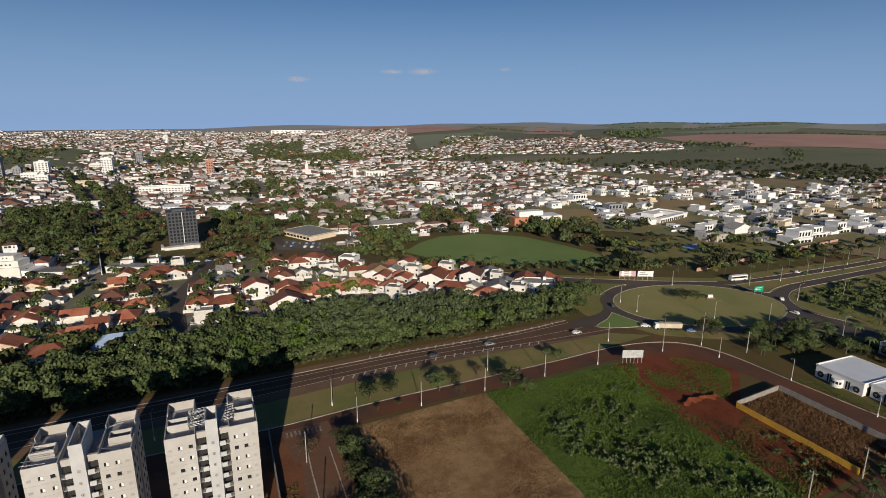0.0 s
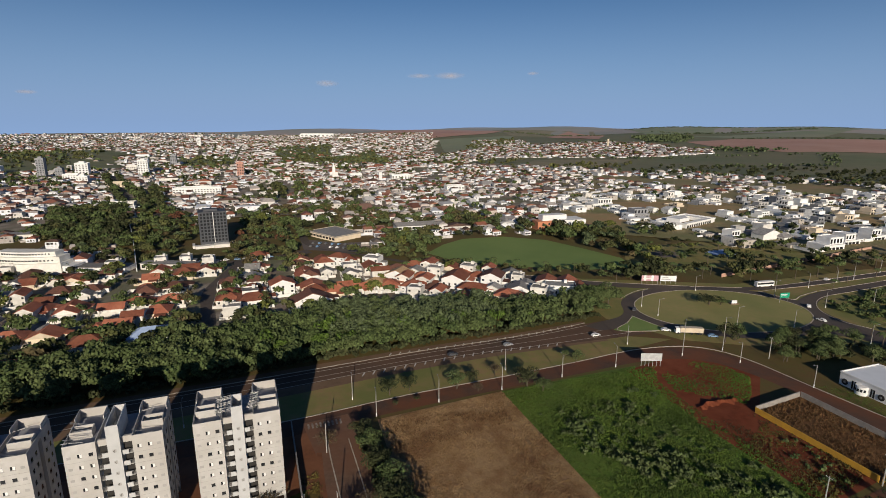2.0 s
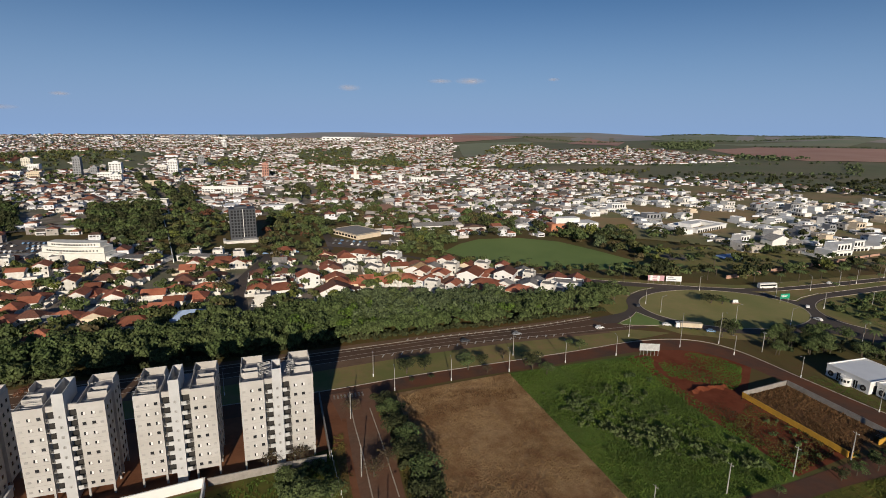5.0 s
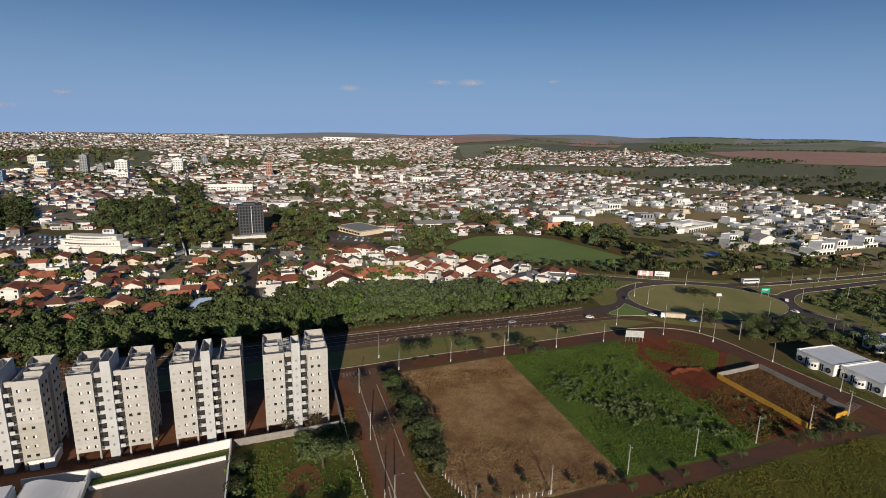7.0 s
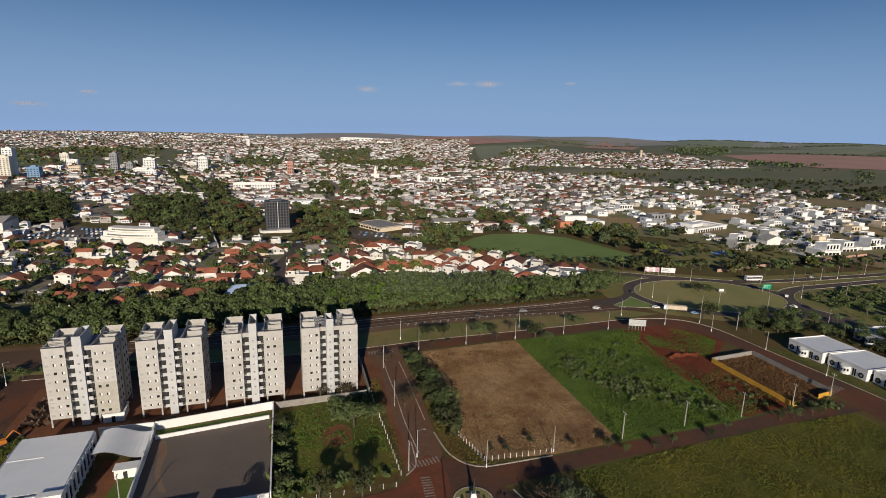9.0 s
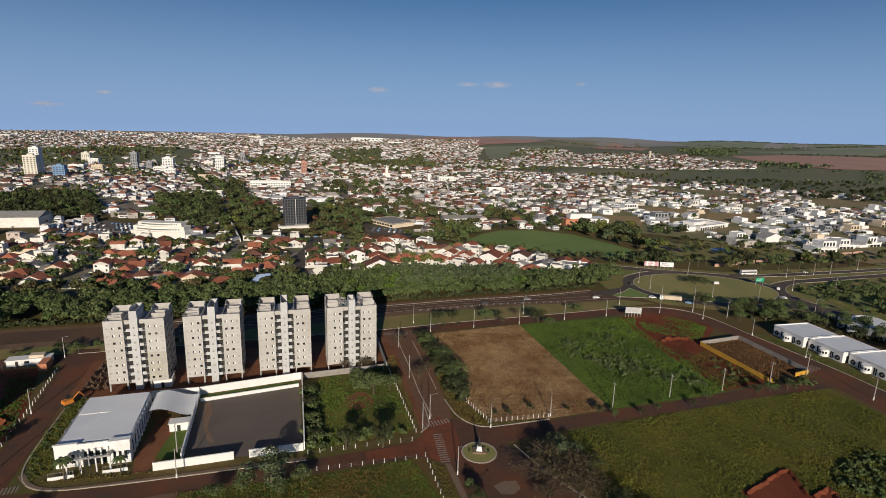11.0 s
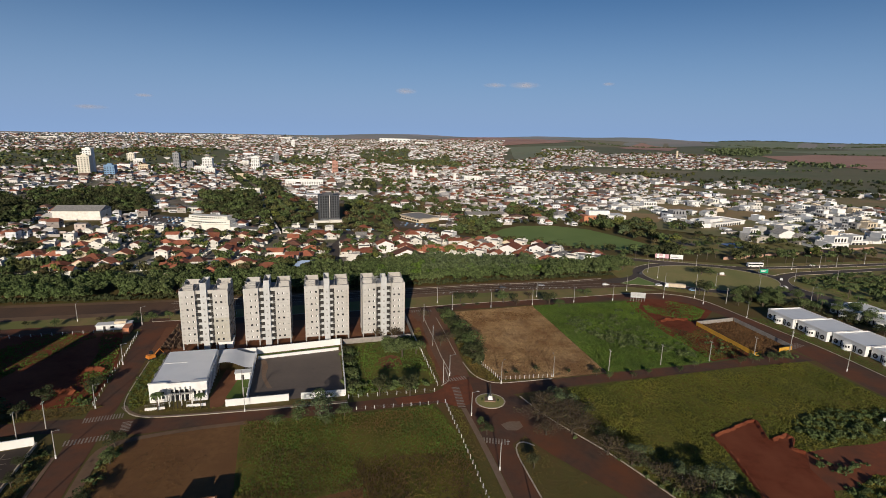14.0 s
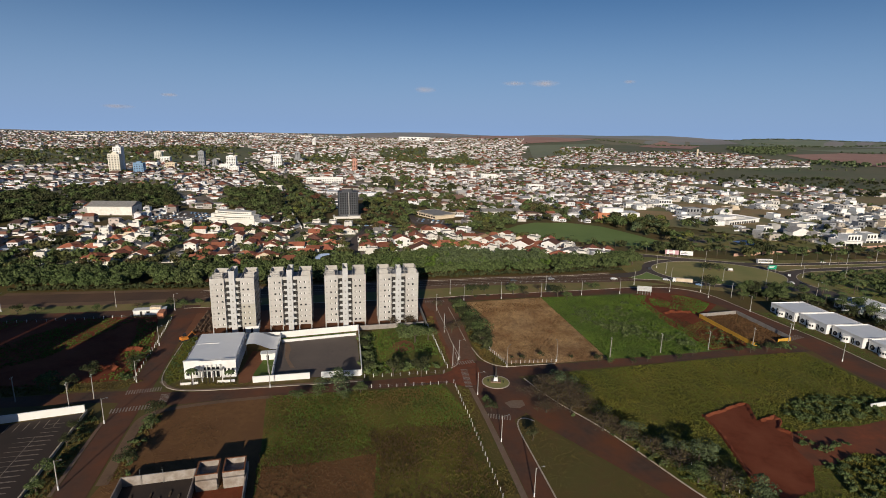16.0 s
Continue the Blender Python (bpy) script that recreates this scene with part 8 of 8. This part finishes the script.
PIT = [(80.7, 11.9), (90, 17.5), (99, 23.6), (101.6, 22.7), (99.1, 10.7), (107.1, 15.6), (108.1, 12), (104.3, 6.1), (107.3, 4.8), (103.5, -4), (104, -14), (98, -26), (88, -32), (82, -24), (82.3, 1.4)]
TRACK = [(103.5, -4), (107.3, 4.8), (120.4, 9), (133, 12), (146, 18), (172, 20), (172, 2), (150, -6), (131.7, -6), (121, -5), (112, -12), (104, -14)]
tufts("east_grass", EAST, 0.62, 0.55, 0.26, "tuft_olive", "rank yellow-green grass", (PIT, TRACK))
tufts("red_plot_weeds", [(99, 146), (106, 152), (118, 156), (128, 151), (132, 142), (126, 131), (118, 122), (108, 128), (98, 134)], 0.42, 0.5, 0.3, "tuft_green", "weeds on the red earth", thin=0.05)
tufts("red_strip_weeds", [(118, 112), (129, 84), (108, 73), (103, 92), (104, 100)], 0.6, 0.5, 0.3, "tuft_rank", "yellowish weeds beside the yellow wall", thin=0.07)
tufts("red_strip_dead_weeds", [(118, 116), (129, 84), (108, 73), (103, 92), (100, 112)], 0.8, 0.5, 0.26, "tuft_dead", "dead weeds beside the yellow wall", thin=0.12)
tufts("red_edge_weeds", [(88, 149), (95, 112), (105, 74), (110, 76), (101, 112), (95, 140), (100, 154)], 0.6, 0.5, 0.3, "tuft_green", "weeds spreading over the red earth", thin=0.12)
tufts("club_verge_grass", [(-113.5, 5), (-111, 11), (-118, 34), (-128, 52), (-131, 48), (-121, 17)], 0.5, 0.6, 0.25, "tuft_olive", "rank grass beside the club house")
# Grass follows the sunlit strip; darker bare earth is left where shade falls.
tufts("west_grass", [(-192, 66), (-168, 66), (-176, 20), (-200, -8), (-216, -8)], 0.9, 0.5, 0.34, "tuft_green", "strip of grass across the red earth plot")
tufts("west_grass", [(-168, 68), (-158, 70), (-140, 35), (-131, 9), (-150, 0), (-146, 22), (-153, 44)], 0.8, 0.6, 0.34, "tuft_green", "grass along the fence of the red earth plot", thin=0.08)
tufts("west_grass", [(-215, 60), (-330, 38), (-330, 0), (-230, -10)], 1.5, 0.5, 0.4, "tuft_green", "grass of the far end of the red earth plot", thin=0.05)
tufts("median_grass", [(15.6, -2), (21, -1), (45, -24), (80, -60), (30, -60)], 0.9, 0.3, 0.2, "tuft_rank", "short grass of the median")
for poly in ([(-172, -13), (-128, 1), (-124, 8), (-131, 9), (-182, -7)], [(-113, 4.5), (-86, 10), (-83, 12), (-92, 11), (-108, 8)], [(-128, -14), (-119.5, -21), (-107.5, -56), (-112, -56), (-124, -24)], [(-28, 92), (-24, 96), (-10.5, 42), (-13, 38)],
             [(-7, 22), (-1.8, 19), (15.4, -39), (11, -40), (0, -1)], [(-106, -12), (-103, -12), (-94, -46), (-97, -48)], [(4, 44), (12, 41), (34, 47), (14, 43), (5, 57), (-2, 62)], [(-16, 108), (-10, 100), (-3, 66), (2, 50), (5, 56), (-8, 112)]):
    tufts("verge_weeds", poly, 0.7, 0.45, 0.3, "tuft_rank", "rough weeds on the street verge")
tufts("unit_lawns", [(152, 132), (160, 134), (186, 62), (200, 20), (190, 14), (176, 62)], 0.9, 0.25, 0.32, "tuft_green", "lawns before the white units")
tufts("east_bank_grass", [(228, 200), (252, 210), (330, 235), (420, 262), (420, 180), (300, 120), (245, 130)], 1.4, 0.4, 0.38, "tuft_green", "green bank beyond the roundabout")
p = scatter([(45, 120), (70, 125), (98, 100), (104, 75), (80, 78), (52, 100)], 3.6)
q = np.concatenate([scatter([(50, 114), (57.5, 116.5), (72, 100), (91, 90), (102.5, 79), (101, 72), (90, 78.5), (70.5, 83), (55, 97.5)], 2.5), scatter([(64.5, 121), (88, 139), (91, 128), (78.7, 112)], 3.4)])
q = q[np.array([noise.noise((x * 0.13, y * 0.13, 2.0)) for x, y in q]) > -0.12]
foliage("rank_shrubs", ground_z(q), RNG.uniform(0.6, 1.7, len(q)), 0.4, SMALL, "leaf", "dense shrubs grown up among the weeds", "shrubs")
q = np.concatenate([scatter([(-55, 64), (-50, 66), (-40, 28), (-44, 26)], 2.4), scatter([(-40, 76), (-27, 82), (-22, 68), (-34, 62)], 2.6), scatter([(-42, 24), (-14, 33), (-16, 38), (-42, 30)], 4)])
foliage("plot_bushes", ground_z(q), RNG.uniform(1.0, 2.2, len(q)), 0.5, SMALL, "leaf", "green bushes of the weedy plot", "shrubs")
q = scatter([(-15, 112), (-9, 112), (9, 60), (5, 54), (1, 58)], 2.2)
foliage("hedge_bushes", ground_z(q), RNG.uniform(1.4, 2.6, len(q)), 0.6, SMALL, "leaf_dark", "dense bushes along the side street", "shrubs")
q = scatter([(152, 164), (172, 180), (204, 166), (224, 110), (240, 60), (226, 60), (206, 120), (192, 152), (172, 152)], 3.6)
foliage("roadside_shrubs", ground_z(q), RNG.uniform(0.8, 1.8, len(q)), 0.5, SMALL, "leaf_dark", "dark undergrowth between the roads and the white units", "shrubs")
q = scatter([(226, 222), (262, 234), (300, 246), (330, 240), (290, 210), (240, 196), (224, 200)], 4.4)
foliage("bank_shrubs", ground_z(q), RNG.uniform(1.0, 2.4, len(q)), 0.5, SMALL, "leaf", "shrubs on the bank beside the avenue", "shrubs")
sheet("plot_bare_earth", [(-38, 58), (-33, 62), (-29, 60), (-27, 52), (-32, 48), (-37, 51)], "dirt", "bare patch of reddish earth among weeds", "field", 0.034)
foliage("weed_shrubs", ground_z(p), RNG.uniform(0.5, 1.25, len(p)), 0.4, SMALL, "leaf", "low green shrubs among the weeds", "shrubs")
p = np.concatenate([scatter([(109, 14), (113, 22), (129, 32), (152, 33), (146, 19), (119, 10.5)], 2.0), scatter([(46, -6), (54, -3), (66, -14), (82, -36), (94, -52), (84, -48), (64, -28), (48, -10)], 3.4), scatter([(104, -13), (112, -11), (121, -6), (150, -8), (160, -30), (110, -30)], 2.8), scatter([(104.6, -1), (107, 2.6), (113, 1), (122, 0), (118, -4), (107, -6)], 2.4), scatter([(28, 26), (38, 32), (42, 26), (40, 8), (36, 4)], 5), scatter([(118, 104), (126, 84), (112, 76), (108, 90)], 4), scatter([(130, 80), (150, 88), (150, 80), (128, 74)], 2.6)])
p = np.concatenate([p, scatter([(-129, 4), (-132, 4), (-141, 32), (-137, 34)], 2.6), scatter([(-107, -16), (-103, -14), (-92, -46), (-95, -50)], 3.6)])
q = np.concatenate([scatter([(-113.5, 5), (-111, 11), (-118, 34), (-128, 50), (-131, 47), (-121, 17)], 2.2), scatter([(-126.5, -15.5), (-119.8, -21), (-108.4, -55), (-112.6, -56)], 2.0)])
foliage("verge_bushes", ground_z(q), RNG.uniform(0.4, 0.9, len(q)), 0.4, SMALL, "leaf", "low bushes on the street verges", "shrubs")
foliage("wild_shrubs", ground_z(p), RNG.uniform(0.55, 1.4, len(p)), 0.5, SMALL, "leaf", "wild green shrubs on the earth", "shrubs")

# earth banks of the dug pit
def bank(name, line, rise, out, material, label):
    """A slope of earth that climbs from a line towards its left."""
    c = curve(line, 90)
    d = np.gradient(c, axis=0)
    d /= np.hypot(*d.T)[:, None]
    nrm = np.c_[-d[:, 1], d[:, 0]]
    m = Mesh()
    v, k = [], 90
    for f, z in ((-0.1, 0.0), (0.08, 0.45), (0.2, 0.8), (0.36, 1.0), (0.6, 0.7), (1.0, 0.0)):
        for q, e in zip(c, nrm):
            wob = 0.8 + 0.5 * noise.noise((q[0] * 0.35, q[1] * 0.35, f * 3)) + 0.3 * noise.noise((q[0] * 1.3, q[1] * 1.3, f * 9))
            x = q + e * out * f * (0.8 + 0.5 * noise.noise((q[0] * 0.5, q[1] * 0.5, 7)))
            v.append((*x, max(0.0, rise * z * wob) + 0.03))
    m.add(v, [(j * (k + 1) + i, j * (k + 1) + i + 1, j * (k + 1) + k + 2 + i, j * (k + 1) + k + 1 + i) for j in range(5) for i in range(k)])
    return setting(name, m, material, label, "bank")
bank("pit_bank_back", [(99.2, 11), (101, 22.6), (98.6, 23), (90, 17), (81.2, 11.6), (82.4, 2), (82, -22)], 0.7, 1.6, "red", "bank of bright red earth at the pit's edge")
bank("pit_bank_side", [(107, 4.6), (104.4, 6), (108, 12), (107, 15.4), (99.4, 11)], 0.8, 1.8, "red", "bank of red earth")
bank("plot_bank", [(116, 126), (104, 124), (100, 121)], 1.0, 3, "red", "bank of bright red earth on the bare plot")
for k in range(4):
    bank("spoil_heap", [(-140 + 2.4 * k, 82 - 0.6 * k), (-135.6 + 2.2 * k, 66), (-132 + 1.8 * k, 54 + 0.6 * k)], 1.6, 2.4, "shoulder", "ridge of tipped brown spoil beside the towers")
bank("red_heap", [(-140.5, 34), (-146, 36), (-152, 33)], 1.4, 4, "red", "heap of red earth on the dark plot")
bank("red_heap", [(-139, 16), (-143, 19), (-149, 17)], 1.4, 4, "red", "heap of red earth on the dark plot")
# Blocks out of view, placed and sized to cast the western plot's shadow.
for x, y, w, h in ((-167, -62, 23, 36), (-176, -62, 9, 23), (-199, -66, 24, 36), (-225, -72, 25, 36), (-252, -78, 26, 36)):
    block_tower("apartment_block", "unseen pale block added for its shadow on the red earth plot", x, y, w, 13, h, "tower", 0, 4, 3)

# trees on the near slopes behind the suburb and in the avenue park
p = np.concatenate([scatter([(560, 780), (760, 640), (1000, 880), (880, 960)], 17), scatter([(420, 960), (640, 860), (900, 1000), (620, 1160)], 24)])
foliage("slope_trees", ground_z(p), RNG.uniform(3, 6, len(p)), 1.0, BUSH, "leaf_dark", "trees on the slope behind the suburb", "trees")
p = along([(-28, 350), (12, 323), (56, 300), (88, 286), (112, 290)], 26) + RNG.normal(0, 1.6, (27, 2))
mixed_foliage("avenue_trees", p, 1.5, 3.0, 1.3, MID, {"leaf": 2, "leaf_olive": 2, "leaf_dark": 1}, "young trees along the avenue beside the lawn")

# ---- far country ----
# Red soil and crop lightened: haze of distance is put into their colours.
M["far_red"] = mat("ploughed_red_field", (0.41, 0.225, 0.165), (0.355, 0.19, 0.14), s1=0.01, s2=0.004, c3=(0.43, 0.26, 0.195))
M["far_crop"] = mat("hazed_crop", (0.195, 0.225, 0.130), (0.165, 0.200, 0.115), s1=0.01, s2=0.003, c3=(0.235, 0.230, 0.150))
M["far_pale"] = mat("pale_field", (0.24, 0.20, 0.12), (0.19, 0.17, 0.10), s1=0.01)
def patch(name, q, material, label, n=14, lift=1.2):
    """A field of four corners that follows the lie of the land."""
    a, b, c, d = (np.array(v, float) for v in q)
    v, m = [], Mesh()
    for i in range(n + 1):
        for j in range(n + 1):
            s, t = i / n, j / n
            x, y = (a * (1 - s) + b * s) * (1 - t) + (d * (1 - s) + c * s) * t
            v.append((x, y, float(height(x, y)) + lift))
    k = n + 1
    m.add(v, [(i * k + j, (i + 1) * k + j, (i + 1) * k + j + 1, i * k + j + 1) for i in range(n) for j in range(n)])
    return setting(name, m, material, label, "field")
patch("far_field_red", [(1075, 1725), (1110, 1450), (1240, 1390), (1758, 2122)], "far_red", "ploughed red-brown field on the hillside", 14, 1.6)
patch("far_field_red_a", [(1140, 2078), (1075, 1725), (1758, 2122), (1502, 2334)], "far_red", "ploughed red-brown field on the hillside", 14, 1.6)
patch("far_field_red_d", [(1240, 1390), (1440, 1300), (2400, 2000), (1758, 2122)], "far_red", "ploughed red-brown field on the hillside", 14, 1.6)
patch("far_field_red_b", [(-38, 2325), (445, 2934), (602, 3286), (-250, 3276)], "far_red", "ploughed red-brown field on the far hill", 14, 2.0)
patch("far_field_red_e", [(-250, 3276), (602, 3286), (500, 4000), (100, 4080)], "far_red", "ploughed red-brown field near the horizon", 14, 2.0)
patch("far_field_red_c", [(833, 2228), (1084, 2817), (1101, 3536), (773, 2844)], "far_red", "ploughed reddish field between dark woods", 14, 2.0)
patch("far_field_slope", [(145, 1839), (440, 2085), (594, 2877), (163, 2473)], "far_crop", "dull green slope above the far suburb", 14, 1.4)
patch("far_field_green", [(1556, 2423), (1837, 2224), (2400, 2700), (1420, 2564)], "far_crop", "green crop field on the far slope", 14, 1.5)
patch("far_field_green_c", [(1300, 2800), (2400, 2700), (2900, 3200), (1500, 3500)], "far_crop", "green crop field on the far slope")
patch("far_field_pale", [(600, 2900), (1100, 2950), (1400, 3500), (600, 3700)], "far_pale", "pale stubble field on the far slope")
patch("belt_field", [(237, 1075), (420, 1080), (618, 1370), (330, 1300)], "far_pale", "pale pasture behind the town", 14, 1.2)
for k, q in enumerate(([(-432, 1819), (-330, 1400), (-209, 1529), (-283, 2114)], [(-229, 1222), (-34, 1154), (-40, 1380), (-209, 1529)], [(-209, 1529), (-40, 1380), (-106, 1906), (-160, 1900)], [(-444, 1133), (-371, 1163), (-435, 1391), (-564, 1322)])):
    patch("far_hollow", q, "far_green", "green hollow between the quarters of the town", 10, 2.0)
patch("far_valley", [(-760, 1300), (-640, 1480), (-1100, 2050), (-1300, 1960)], "far_green", "green valley between the quarters of the town", 14, 2.4)
patch("far_red_slope", [(-953, 1186), (-860, 1078), (-992, 1343), (-1121, 1496)], "red_dust", "bare red earth slope above the valley", 10, 3.0)
def grove(polys, gap, r0, r1, name, label, leaf="leaf_dark"):
    p = np.concatenate([scatter(q, gap) for q in polys])
    foliage(name, ground_z(p), RNG.uniform(r0, r1, len(p)), 0.8, TINY, leaf, label, "trees")
VALLEY = [(r * math.sin(radians(a)), r * math.cos(radians(a)) - 31) for r, a in ((1330, -50), (1330, -40), (1420, -30), (1700, -28), (1860, -34), (1800, -50))]
# Far woods in leaf_pale: the grey-green tone stands in for haze.
grove([VALLEY, FAR_GREENS[0], FAR_GREENS[1], FAR_GREENS[2]], 30, 3, 6, "valley_woods", "grey-green woods along the valleys", "leaf_pale")
grove([VALLEY, FAR_GREENS[0], FAR_GREENS[1], FAR_GREENS[2]], 24, 3, 6.5, "valley_bush", "olive bush along the valleys", "leaf_olive")
grove([[(200, 1900), (440, 2085), (560, 2700), (300, 2300)], [(290, 1060), (430, 1060), (560, 1200), (420, 1190)], [(150, 1150), (240, 1130), (300, 1300), (220, 1300)]], 30, 4, 8, "slope_woods", "scattered trees on the dull green slopes", "leaf_olive")
grove([[(1044, 2419), (1442, 2718), (1356, 2391), (1053, 1983), (960, 2050)], [(990, 1640), (1040, 1700), (1160, 1520), (1010, 1470)]], 20, 5, 9, "hill_woods", "grey-green wood on the hillside", "leaf_pale")
grove([[(1421, 2998), (1477, 2731), (2261, 2780), (2300, 2850), (1500, 2800), (1450, 3020)], [(1502, 2334), (1758, 2122), (2400, 2000), (2400, 2040), (1780, 2150), (1520, 2370)], [(520, 1385), (935, 1390), (1152, 1334), (1152, 1350), (935, 1410), (520, 1400)], [(700, 1120), (950, 1060), (1152, 1320), (1120, 1330), (940, 1100), (720, 1150)],
       [(1500, 3500), (2900, 3200), (2900, 3290), (1500, 3600)], [(602, 3286), (1084, 2817), (1100, 2880), (640, 3360)]], 17, 3, 5.5, "hedge_woods", "lines of trees between the fields", "leaf_pale")

# ---- a few thin clouds low over the horizon ----
def cloud_material():
    m = bpy.data.materials.new("thin_cloud")
    m.use_nodes = True
    n, l = m.node_tree.nodes, m.node_tree.links
    n.remove(n["Principled BSDF"])
    out = n["Material Output"]
    tex, co, noise_ = n.new("ShaderNodeTexGradient"), n.new("ShaderNodeTexCoord"), n.new("ShaderNodeTexNoise")
    tex.gradient_type = "SPHERICAL"
    l.new(co.outputs["Object"], tex.inputs["Vector"])
    noise_.inputs["Scale"].default_value, noise_.inputs["Detail"].default_value = 0.012, 6
    geo = n.new("ShaderNodeNewGeometry")
    l.new(geo.outputs["Position"], noise_.inputs["Vector"])
    mul, rng = n.new("ShaderNodeMath"), n.new("ShaderNodeMapRange")
    mul.operation = "MULTIPLY"
    l.new(tex.outputs["Fac"], mul.inputs[0])
    l.new(noise_.outputs["Fac"], mul.inputs[1])
    rng.inputs["From Min"].default_value, rng.inputs["From Max"].default_value, rng.inputs["To Max"].default_value = 0.05, 0.50, 0.55
    l.new(mul.outputs[0], rng.inputs["Value"])
    tr, df, mix = n.new("ShaderNodeBsdfTransparent"), n.new("ShaderNodeBsdfDiffuse"), n.new("ShaderNodeMixShader")
    df.inputs["Color"].default_value = (0.36, 0.33, 0.34, 1)
    l.new(rng.outputs["Result"], mix.inputs["Fac"])
    l.new(tr.outputs[0], mix.inputs[1])
    l.new(df.outputs[0], mix.inputs[2])
    l.new(mix.outputs[0], out.inputs["Surface"])
    return m
M["cloud"] = cloud_material()
def cloud(az, el, w, h):
    """A flat wisp of cloud 4,500 m away."""
    v, f, n = [(0, 0, 0)], [], 28
    for j in range(1, 7):
        for i in range(n):
            a = 2 * math.pi * i / n
            v.append((j / 6 * math.cos(a), 0.1 * noise.noise((math.cos(a) * 2, az * 40, j)), j / 6 * math.sin(a)))
    f = [(0, 1 + i, 1 + (i + 1) % n) for i in range(n)] + [(1 + (j - 1) * n + i, 1 + j * n + i, 1 + j * n + (i + 1) % n, 1 + (j - 1) * n + (i + 1) % n) for j in range(1, 6) for i in range(n)]
    ob = new("cloud", Mesh().add(v, f).data("cloud", M["cloud"]))
    d = 4500
    ob.matrix_basis = pose(d * math.cos(el) * math.sin(az), d * math.cos(el) * math.cos(az), 95 + d * math.sin(el), 0, 0, -math.degrees(az)) @ Matrix.Diagonal((w / 2, 20, h / 2, 1))
    ob.visible_shadow = False
    return tagged(ob, "small thin greyish white cloud above the horizon", "cloud")
cloud(-0.135, 0.0657, 215, 62)
cloud(0.030, 0.0805, 240, 48)
cloud(0.085, 0.0815, 300, 66)
cloud(0.235, 0.0845, 120, 36)
cloud(-0.653, 0.0189, 260, 40)
cloud(-0.578, 0.0403, 150, 34)

# ---- glowing backdrop painted as pale haze all round the horizon ----
def haze_material():
    m = bpy.data.materials.new("glowing_horizon_haze")
    m.use_nodes = True
    n, l = m.node_tree.nodes, m.node_tree.links
    n.remove(n["Principled BSDF"])
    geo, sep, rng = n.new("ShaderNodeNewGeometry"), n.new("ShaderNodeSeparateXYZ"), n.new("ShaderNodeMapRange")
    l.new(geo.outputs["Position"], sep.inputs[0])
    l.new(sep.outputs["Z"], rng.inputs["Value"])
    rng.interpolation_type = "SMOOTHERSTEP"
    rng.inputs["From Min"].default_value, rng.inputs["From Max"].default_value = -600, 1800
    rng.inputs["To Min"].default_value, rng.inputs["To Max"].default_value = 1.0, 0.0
    # Emission stands in for haze and brightens the low sky.
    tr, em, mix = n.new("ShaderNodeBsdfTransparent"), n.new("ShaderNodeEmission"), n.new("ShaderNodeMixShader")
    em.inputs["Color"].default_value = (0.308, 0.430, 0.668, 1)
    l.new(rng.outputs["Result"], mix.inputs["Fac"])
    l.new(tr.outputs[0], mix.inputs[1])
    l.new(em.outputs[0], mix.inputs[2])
    l.new(mix.outputs[0], n["Material Output"].inputs["Surface"])
    return m
M["haze"] = haze_material()
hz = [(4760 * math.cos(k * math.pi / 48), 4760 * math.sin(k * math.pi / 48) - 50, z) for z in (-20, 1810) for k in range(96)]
setting("backdrop", Mesh().add(hz, [(k, (k + 1) % 96, 96 + (k + 1) % 96, 96 + k) for k in range(96)]), "haze", "glowing backdrop painted as pale blue-grey haze along the horizon", "backdrop").visible_shadow = False
